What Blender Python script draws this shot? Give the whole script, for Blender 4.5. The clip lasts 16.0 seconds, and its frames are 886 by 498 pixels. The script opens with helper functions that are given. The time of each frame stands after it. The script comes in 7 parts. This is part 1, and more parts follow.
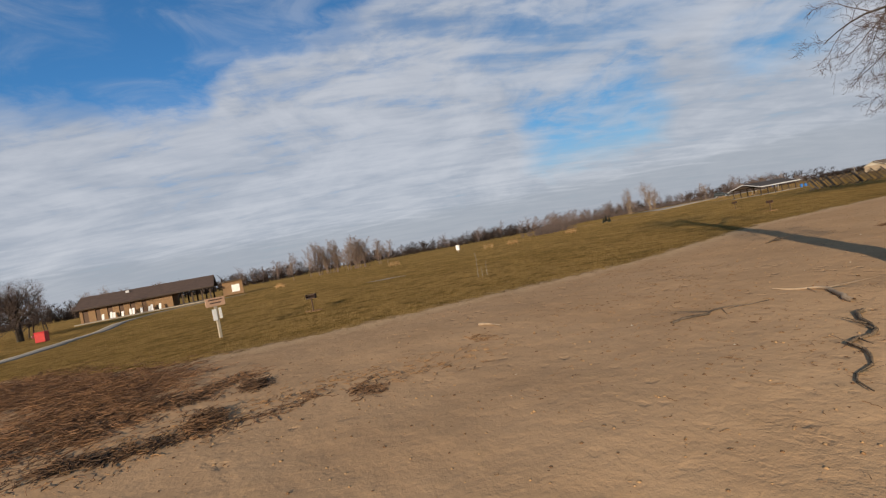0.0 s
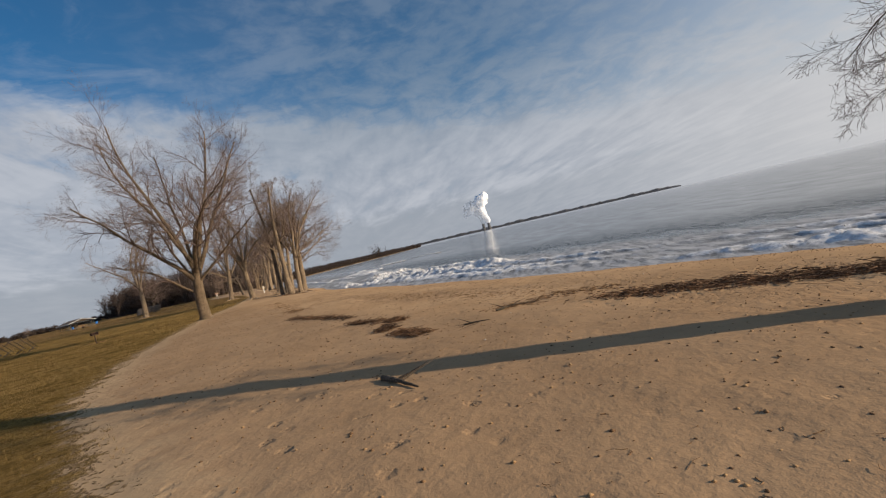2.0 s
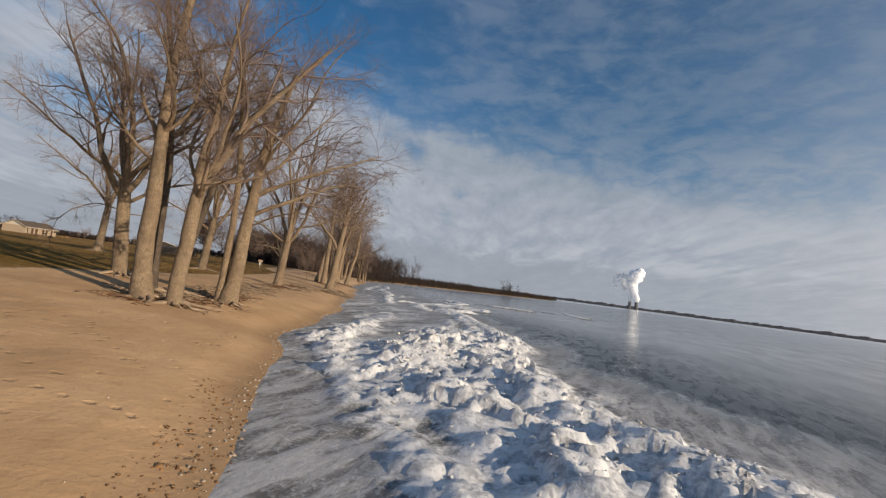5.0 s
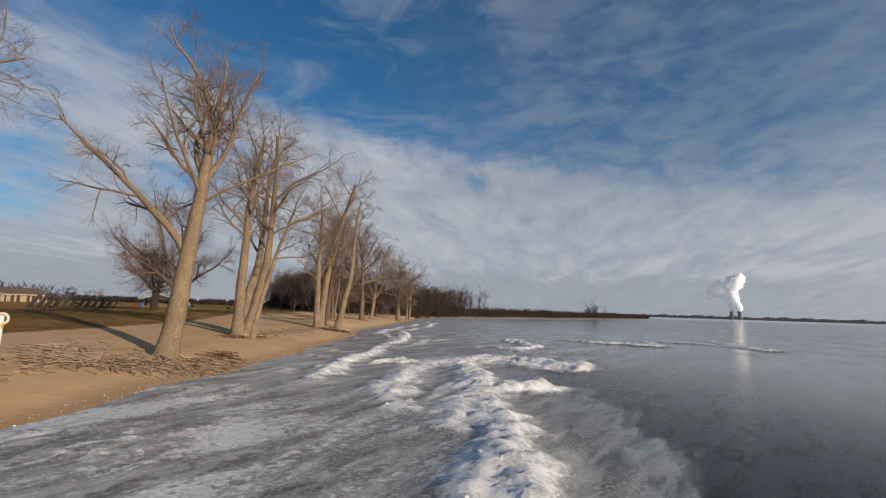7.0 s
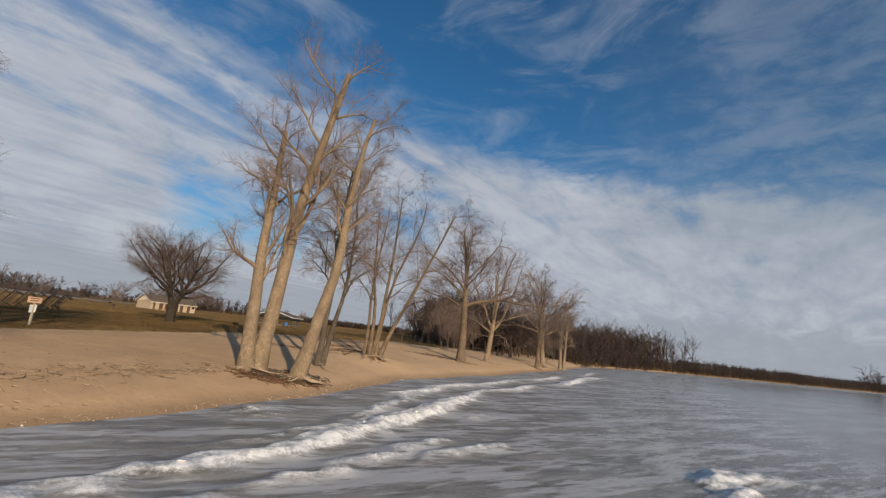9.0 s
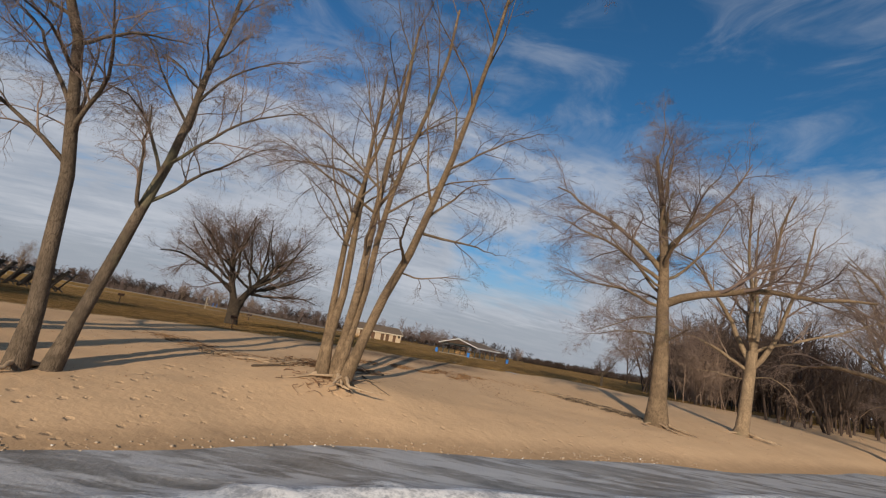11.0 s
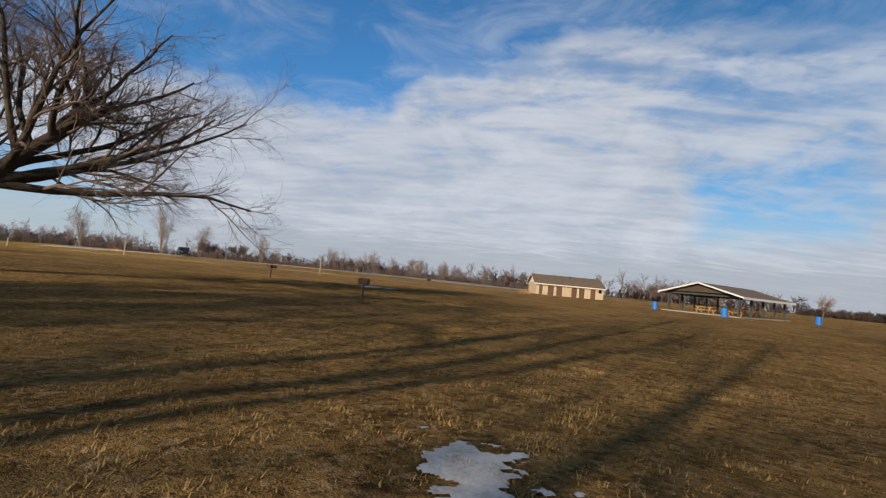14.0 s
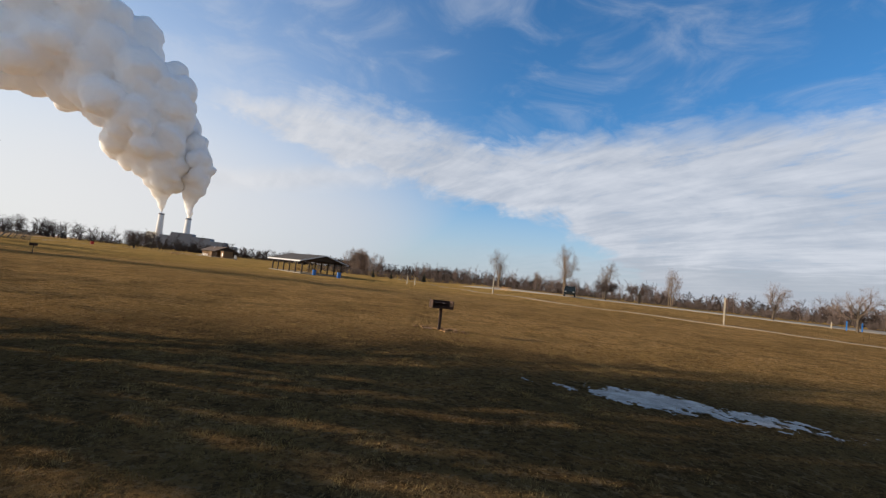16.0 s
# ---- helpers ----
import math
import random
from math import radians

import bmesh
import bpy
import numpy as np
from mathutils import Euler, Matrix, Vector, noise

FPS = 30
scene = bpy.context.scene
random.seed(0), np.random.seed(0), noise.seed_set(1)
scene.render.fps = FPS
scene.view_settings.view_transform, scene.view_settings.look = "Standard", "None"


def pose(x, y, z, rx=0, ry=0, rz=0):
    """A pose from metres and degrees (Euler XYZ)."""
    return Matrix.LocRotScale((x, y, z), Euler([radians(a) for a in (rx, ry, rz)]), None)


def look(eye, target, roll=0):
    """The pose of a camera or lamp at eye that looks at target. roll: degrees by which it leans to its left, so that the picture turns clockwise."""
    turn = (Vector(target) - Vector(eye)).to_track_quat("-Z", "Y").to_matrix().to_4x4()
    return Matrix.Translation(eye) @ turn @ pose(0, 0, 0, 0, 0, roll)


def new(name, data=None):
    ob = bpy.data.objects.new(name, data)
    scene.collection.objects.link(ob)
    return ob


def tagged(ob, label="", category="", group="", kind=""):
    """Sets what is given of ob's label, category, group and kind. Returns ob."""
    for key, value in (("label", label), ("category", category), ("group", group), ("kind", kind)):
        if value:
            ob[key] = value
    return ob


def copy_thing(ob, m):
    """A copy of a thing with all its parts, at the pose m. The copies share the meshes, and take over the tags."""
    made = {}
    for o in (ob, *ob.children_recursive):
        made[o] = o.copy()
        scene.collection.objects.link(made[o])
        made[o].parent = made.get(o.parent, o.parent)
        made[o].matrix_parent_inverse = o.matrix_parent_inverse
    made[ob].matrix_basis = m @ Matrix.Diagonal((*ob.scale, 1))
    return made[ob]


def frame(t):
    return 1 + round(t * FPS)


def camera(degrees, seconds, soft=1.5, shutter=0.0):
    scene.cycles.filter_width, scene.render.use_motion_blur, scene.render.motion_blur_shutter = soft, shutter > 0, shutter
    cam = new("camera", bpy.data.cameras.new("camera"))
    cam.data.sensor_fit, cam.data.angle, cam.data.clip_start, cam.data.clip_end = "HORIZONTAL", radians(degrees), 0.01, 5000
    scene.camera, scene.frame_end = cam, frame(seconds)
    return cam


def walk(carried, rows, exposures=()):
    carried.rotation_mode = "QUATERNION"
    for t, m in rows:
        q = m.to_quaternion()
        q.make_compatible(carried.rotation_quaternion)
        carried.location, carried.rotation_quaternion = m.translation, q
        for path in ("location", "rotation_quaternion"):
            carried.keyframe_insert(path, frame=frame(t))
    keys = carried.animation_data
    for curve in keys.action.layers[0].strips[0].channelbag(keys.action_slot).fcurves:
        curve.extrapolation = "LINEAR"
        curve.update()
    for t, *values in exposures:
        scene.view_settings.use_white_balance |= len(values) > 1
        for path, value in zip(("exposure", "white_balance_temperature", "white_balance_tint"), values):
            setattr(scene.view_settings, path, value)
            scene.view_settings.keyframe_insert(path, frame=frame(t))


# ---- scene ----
EXPOSURES = [(0, 0.08), (0.5, 0.16), (1.0, 0.16), (1.5, 0.10), (2, -0.04), (2.5, -0.1), (3, -0.05), (6, -0.12), (7, -0.12), (9, -0.05), (12.5, -0.03), (13.5, 0.05), (14, 0.25), (14.5, 0.48), (15.0, 0.50), (15.5, 0.36), (16, 0.34)]
cam = camera(88.52, 16.0, soft=1.25, shutter=0.0)
PATH = [
    (0, (34.69, -0.01, 4.31), (24.90, -2.07, 4.25), -10.58),
    (0.5, (30.72, -3.93, 4.39), (20.98, -1.72, 3.95), -12.26),
    (1, (25.64, -4.96, 4.30), (17.89, 1.32, 3.56), -11.92),
    (1.5, (19.89, -2.99, 4.22), (15.46, 5.95, 3.51), -10.84),
    (2, (15.23, 2.04, 4.14), (14.14, 11.98, 3.94), -12.85),
    (2.5, (12.20, 9.35, 4.16), (12.05, 19.34, 4.61), -10.22),
    (3, (10.49, 17.60, 4.11), (9.37, 27.52, 4.77), -5.46),
    (3.2, (10.02, 21.14, 4.05), (8.39, 30.98, 4.78), -2.54),
    (5.3, (3.96, 58.26, 3.68), (-0.12, 67.36, 4.44), 7.09),
    (5.5, (2.45, 62.44, 3.75), (-1.49, 71.60, 4.50), 5.42),
    (6, (-0.43, 72.00, 4.02), (-4.58, 81.07, 4.74), 4.76),
    (6.5, (-3.53, 81.49, 3.87), (-8.23, 90.26, 4.87), 3.20),
    (7, (-7.04, 91.17, 3.71), (-12.40, 99.51, 5.04), 1.79),
    (7.5, (-10.13, 100.47, 3.82), (-16.29, 108.22, 5.22), 1.98),
    (8, (-13.39, 109.40, 4.24), (-20.42, 116.35, 5.71), 2.84),
    (8.5, (-18.02, 118.40, 4.35), (-25.65, 124.64, 5.99), 4.37),
    (9, (-22.60, 126.38, 4.26), (-30.88, 131.68, 6.12), 6.63),
    (9.2, (-24.54, 129.36, 4.12), (-33.11, 134.13, 6.07), 8.01),
    (11.3, (-48.65, 151.60, 3.34), (-58.32, 150.21, 5.45), 12.74),
    (11.5, (-51.49, 152.42, 3.20), (-61.05, 150.36, 5.32), 14.02),
    (12, (-57.51, 154.18, 2.97), (-66.90, 151.51, 5.14), 9.21),
    (12.5, (-63.78, 154.72, 3.06), (-73.04, 151.39, 4.83), 8.10),
    (13, (-70.18, 154.77, 3.28), (-79.32, 151.02, 4.83), 6.15),
    (13.5, (-76.82, 153.97, 3.27), (-85.89, 149.96, 4.51), 4.20),
    (14, (-83.32, 152.51, 3.31), (-92.15, 147.86, 3.99), 5.31),
    (14.5, (-89.69, 151.22, 3.64), (-96.92, 144.31, 3.84), 10.99),
    (15, (-96.81, 148.18, 3.90), (-100.81, 139.02, 3.75), 15.65),
    (15.5, (-102.24, 144.44, 3.85), (-104.38, 134.67, 3.95), 7.89),
    (16, (-107.22, 138.94, 4.03), (-108.56, 129.05, 4.67), 6.31),
]
walk(cam, [(t, look(eye, target, roll)) for t, eye, target, roll in PATH], EXPOSURES)
# ---------- world, sun, exposure ----------
SUN_DIR = Vector((0.950, -0.110, 0.288)).normalized()      # towards the low morning sun over the lake

world = bpy.data.worlds.new("sky")
scene.world = world
world.use_nodes = True


class Nodes:
    """Short helper to lay out a node tree."""

    def __init__(self, tree):
        self.t = tree
        tree.nodes.clear()

    def add(self, kind, ins=None, **props):
        n = self.t.nodes.new(kind)
        for k, v in props.items():
            setattr(n, k, v)
        for k, v in (ins or {}).items():
            if isinstance(v, bpy.types.NodeSocket):
                self.t.links.new(v, n.inputs[k])
            else:
                n.inputs[k].default_value = v
        return n

    def math(self, op, a, b=0.0, c=0.0, clamp=False):
        return self.add("ShaderNodeMath", {0: a, 1: b, 2: c}, operation=op, use_clamp=clamp).outputs[0]

    def vmath(self, op, a, b=(0, 0, 0)):
        return self.add("ShaderNodeVectorMath", {0: a, 1: b}, operation=op).outputs[0]

    def noise(self, vec, scale, detail=4.0, rough=0.55, dist=0.0):
        return self.add("ShaderNodeTexNoise", {"Vector": vec, "Scale": scale, "Detail": detail, "Roughness": rough, "Distortion": dist}).outputs[0]

    def step(self, v, lo, hi, a=0.0, b=1.0):
        return self.add("ShaderNodeMapRange", {0: v, 1: lo, 2: hi, 3: a, 4: b}, interpolation_type="SMOOTHSTEP").outputs[0]

    def mix(self, f, a, b, blend="MIX"):
        n = self.t.nodes.new("ShaderNodeMix")
        n.data_type, n.blend_type = "RGBA", blend
        for s, v in ((n.inputs[0], f), (n.inputs[6], a), (n.inputs[7], b)):
            if isinstance(v, bpy.types.NodeSocket):
                self.t.links.new(v, s)
            else:
                s.default_value = (*v, 1.0) if isinstance(v, tuple) and len(v) == 3 else v
        return n.outputs[2]

    def link(self, a, b):
        self.t.links.new(a, b)


def build_sky():
    n = Nodes(world.node_tree)
    sky = n.add("ShaderNodeTexSky", sky_type="NISHITA", sun_disc=False, sun_elevation=math.asin(SUN_DIR.z),
                sun_rotation=math.atan2(SUN_DIR.x, SUN_DIR.y), altitude=180.0, air_density=1.0, dust_density=1.0, ozone_density=2.2)
    co = n.add("ShaderNodeTexCoord").outputs["Generated"]
    sep = n.add("ShaderNodeSeparateXYZ", {0: co})
    up = n.math("MAXIMUM", sep.outputs[2], 0.0)
    flat = n.math("ADD", up, 0.13)
    plane = n.add("ShaderNodeCombineXYZ", {0: n.math("DIVIDE", sep.outputs[0], flat), 1: n.math("DIVIDE", sep.outputs[1], flat), 2: 0.0}).outputs[0]

    # the cloud sheet is rippled across the wind, which blows along one bearing
    def dot(v, to):
        return n.add("ShaderNodeVectorMath", {0: v, 1: to}, operation="DOT_PRODUCT").outputs["Value"]

    across, along = dot(plane, (-0.94, -0.34, 0.0)), dot(plane, (0.34, -0.94, 0.0))

    def sheet(ka, kl, shift=0.0):
        return n.add("ShaderNodeCombineXYZ", {0: n.math("MULTIPLY", across, ka), 1: n.math("MULTIPLY", along, kl), 2: shift}).outputs[0]

    big = n.noise(sheet(1.3, 0.7), 1.0, 4.0, 0.55, 0.6)
    rip = n.noise(sheet(4.6, 1.5, 3.0), 1.0, 5.0, 0.55, 0.6)
    fine = n.noise(sheet(13.0, 4.0, 8.0), 1.0, 3.0, 0.55, 0.6)
    wide = n.add("ShaderNodeMapping", {0: co, 3: (1.0, 1.0, 2.4)}).outputs[0]
    wisp = n.noise(wide, 5.0, 6.0, 0.60, 0.7)
    puff = n.noise(wide, 15.0, 5.0, 0.60, 0.4)

    # bearing from the south-east round by west to the north-east, 0 to 1, and height in degrees
    bearing = n.math("MULTIPLY", n.math("ARCTAN2", sep.outputs[0], sep.outputs[1]), 180 / math.pi)
    el = n.math("MULTIPLY", n.math("ARCSINE", up), 180 / math.pi)
    jag = n.math("SUBTRACT", wisp, 0.5)
    el_j = n.math("ADD", el, n.math("ADD", n.math("MULTIPLY", jag, 8.0), n.math("MULTIPLY", n.math("SUBTRACT", puff, 0.5), 4.5)))
    turn = n.math("ADD", bearing, n.math("MULTIPLY", n.math("SUBTRACT", big, 0.5), 5.0))
    at = n.math("DIVIDE", n.math("FLOORED_MODULO", n.math("SUBTRACT", turn, 100.0), 360.0), 360.0)

    def profile(points):
        """Height in degrees over the bearing, as straight stretches between points."""
        r = n.add("ShaderNodeValToRGB", {0: at})
        e = r.color_ramp.elements
        while len(e) > 1:
            e.remove(e[-1])
        for k, (az, h) in enumerate(points):
            q = e[0] if k == 0 else e.new(0.5)
            q.position = ((az - 100) % 360) / 360
            q.color = (h / 60, h / 60, h / 60, 1)
        return n.math("MULTIPLY", r.outputs[0], 60.0)

    top, foot = profile(SHEET_TOP), n.math("SUBTRACT", profile(SHEET_FOOT), 5.0)
    body = n.math("MULTIPLY", n.step(n.math("SUBTRACT", el_j, top), -2.6, 1.6, 1.0, 0.0), n.step(n.math("SUBTRACT", el_j, foot), -1.2, 1.6))

    def hole(az0, az1, el0, el1, soft, deep):
        a = n.math("SUBTRACT", n.math("MULTIPLY", at, 360.0), (az0 - 100) % 360)
        side = n.math("MULTIPLY", n.step(a, -soft, soft), n.step(a, az1 - az0 - soft, az1 - az0 + soft, 1.0, 0.0))
        rise = n.math("MULTIPLY", n.step(el_j, el0 - soft * 0.7, el0 + soft * 0.7), n.step(el_j, el1 - soft * 1.6, el1 + soft * 1.6, 1.0, 0.0))
        frayed = n.step(n.math("ADD", n.math("MULTIPLY", rip, 0.5), n.math("MULTIPLY", puff, 0.5)), 0.36, 0.62, 1.0, 0.45)
        return n.math("SUBTRACT", 1.0, n.math("MULTIPLY", n.math("MULTIPLY", side, rise), n.math("MULTIPLY", frayed, deep)))

    for az0, az1, el0, el1, soft, deep in SHEET_HOLES:
        body = n.math("MULTIPLY", body, hole(az0, az1, el0, el1, soft, deep))
    # thinner streaks inside the sheet
    grain = n.math("ADD", n.math("MULTIPLY", rip, 0.42), n.math("ADD", n.math("MULTIPLY", fine, 0.12), n.math("ADD", n.math("MULTIPLY", wisp, 0.22), n.math("MULTIPLY", puff, 0.24))))
    body = n.math("MULTIPLY", body, n.step(n.math("ADD", grain, n.step(el, 8.0, 28.0, 0.10, -0.03)), 0.36, 0.56, 0.38, 1.0))
    # thin veil over the north, mottled, and high wisps elsewhere
    north = dot(co, (0.35, 0.94, 0.0))
    mott = n.step(n.math("ADD", n.math("MULTIPLY", wisp, 0.5), n.math("MULTIPLY", puff, 0.5)), 0.38, 0.62)
    veil = n.math("MULTIPLY", n.step(north, 0.35, 0.8), n.math("MULTIPLY_ADD", mott, n.step(el, 8.0, 30.0, 0.55, 0.30), n.step(el, 6.0, 24.0, 0.45, 0.12)))
    high = n.math("MULTIPLY", n.step(n.math("ADD", n.math("MULTIPLY", wisp, 0.7), n.math("MULTIPLY", big, 0.3)), 0.44, 0.68), n.step(el, 14.0, 22.0, 0.0, 0.34))
    # a thin lower streak that runs out of the sheet towards the south
    slope = n.math("ADD", n.math("MULTIPLY", n.math("SUBTRACT", n.math("MULTIPLY", at, 360.0), 66.0), 0.19), 9.4)
    streak = n.math("MULTIPLY", n.step(n.math("ABSOLUTE", n.math("SUBTRACT", n.math("ADD", el, n.math("MULTIPLY", jag, 3.0)), slope)), 0.2, 2.2, 0.75, 0.0),
                    n.math("MULTIPLY", n.step(n.math("MULTIPLY", at, 360.0), 50.0, 62.0), n.step(n.math("MULTIPLY", at, 360.0), 76.0, 92.0, 1.0, 0.0)))
    mask = n.math("MAXIMUM", n.math("MAXIMUM", body, streak), n.math("MAXIMUM", veil, high))

    shade = n.step(n.math("ADD", n.math("MULTIPLY", rip, 0.4), n.math("ADD", n.math("MULTIPLY", fine, 0.15), n.math("MULTIPLY", wisp, 0.45))), 0.36, 0.66)
    cloud = n.mix(shade, CLOUD_DARK, CLOUD_LIGHT)
    # a grey bank low in the west and north
    bank = n.math("MULTIPLY", n.step(n.math("ADD", el, n.math("MULTIPLY", n.math("SUBTRACT", rip, 0.5), 3.5)), 3.4, 5.4, 1.0, 0.0), n.step(dot(co, (-0.85, 0.35, 0.0)), -0.42, 0.5))
    mask = n.math("MAXIMUM", mask, n.math("MULTIPLY", bank, 0.85))
    cloud = n.mix(n.math("MULTIPLY", bank, 0.7), cloud, BANK)
    cloud = n.mix(n.math("MULTIPLY", n.step(north, 0.4, 0.9), n.step(el, 6.0, 22.0, 0.0, 0.85)), cloud, CLOUD_NORTH)
    haze = n.step(el, 0.0, 15.0, 0.85, 0.0)
    blue = n.mix(1.0, sky.outputs[0], SKY_TINT, "MULTIPLY")
    blue = n.mix(n.step(dot(co, (-0.25, -0.97, 0.0)), 0.1, 0.9, 0.0, 1.0), blue, n.mix(1.0, blue, (1.55, 1.36, 1.42), "MULTIPLY"))
    southern = n.step(dot(co, (0.30, -0.954, 0.0)), 0.80, 0.99, 0.0, 0.85)
    blue = n.mix(n.math("MAXIMUM", n.math("MULTIPLY", haze, 0.85), n.math("MULTIPLY", southern, n.step(el, 5.0, 22.0, 1.0, 0.0))), blue, HAZE)
    out = n.mix(n.math("MULTIPLY", mask, 0.95), blue, cloud)
    # warm glow over the lake, on the sun's side
    toward = dot(co, tuple(SUN_DIR))
    out = n.mix(n.math("MULTIPLY", n.step(toward, -0.05, 0.75), n.step(el, 0.0, 38.0, 0.85, 0.10)), out, GLOW)
    bg = n.add("ShaderNodeBackground", {0: out, 1: 0.1})
    n.link(bg.outputs[0], n.add("ShaderNodeOutputWorld").inputs[0])


# upper and lower edge of the cloud sheet (the lower one raised by 5): bearing, height in degrees
SHEET_TOP = ((120, 16), (156, 17), (162, 19), (172, 20.5), (182, 19), (191, 18), (213, 19.5), (234, 21), (238, 26), (251, 27.5), (257, 31), (270, 29),
             (285, 28), (307, 30.5), (314, 29), (320, 25.5), (329, 18), (340, 13.5), (355, 10), (20, 8), (60, 6))
SHEET_FOOT = ((120, 24), (157, 23), (165, 20), (174, 17), (188, 15), (202, 13.5), (207, 10), (213, 5), (225, 0), (60, 0))
SHEET_HOLES = ((271, 286, 7.0, 15.5, 2.2, 0.95), (293, 301, 11.0, 16.0, 2.4, 0.75), (268, 292, 20.0, 27.0, 5.0, 0.6))
CLOUD_DARK, CLOUD_LIGHT, HAZE, GLOW = (3.55, 3.92, 4.6), (5.25, 5.48, 6.0), (4.55, 4.72, 5.3), (6.75, 6.6, 6.5)
BANK, CLOUD_NORTH = (3.3, 3.6, 4.1), (2.1, 2.75, 3.5)
SKY_TINT = (0.32, 0.77, 1.02)
build_sky()

sun = new("sun", bpy.data.lights.new("sun", "SUN"))
sun.data.energy, sun.data.angle, sun.data.color = 5.0, radians(0.55), (1.0, 0.82, 0.62)
sun.matrix_world = Matrix.Translation((60, -20, 60)) @ SUN_DIR.to_track_quat("Z", "Y").to_matrix().to_4x4()

# ---------- materials ----------


def material(name, build, rough=0.8, metal=0.0, spec=0.35):
    m = bpy.data.materials.new(name)
    m.use_nodes = True
    n = Nodes(m.node_tree)
    out = n.add("ShaderNodeOutputMaterial")
    b = n.add("ShaderNodeBsdfPrincipled", {"Roughness": rough, "Metallic": metal, "Specular IOR Level": spec})
    n.link(b.outputs[0], out.inputs[0])
    build(n, b)
    return m


def place(n, scale=(1, 1, 1)):
    co = n.add("ShaderNodeTexCoord").outputs["Object"]
    return n.add("ShaderNodeMapping", {0: co, 3: scale}).outputs[0]


def set_in(n, b, key, v):
    if isinstance(v, bpy.types.NodeSocket):
        n.link(v, b.inputs[key])
    else:
        b.inputs[key].default_value = v


def bump(n, b, height, strength=0.5, dist=0.02):
    k = n.add("ShaderNodeBump", {"Height": height, "Strength": strength, "Distance": dist})
    n.link(k.outputs[0], b.inputs["Normal"])


def plain(name, a, c, scale=3.0, rough=0.7, metal=0.0, relief=0.15, stretch=(1, 1, 1), dist=0.01, spec=0.35):
    """Two close tones mixed at two scales, with a fine relief."""
    def build(n, b):
        v = place(n, stretch)
        rnd = n.add("ShaderNodeObjectInfo").outputs["Random"]
        f = n.math("ADD", n.math("MULTIPLY", n.noise(v, scale, 5.0), 0.65), n.math("MULTIPLY", n.noise(v, scale * 9, 3.0), 0.35))
        f = n.math("ADD", f, n.math("MULTIPLY", n.math("SUBTRACT", rnd, 0.5), 0.18))
        set_in(n, b, "Base Color", n.mix(n.step(f, 0.3, 0.7), a, c))
        bump(n, b, n.noise(v, scale * 12, 4.0), relief, dist)
    return material(name, build, rough, metal, spec)


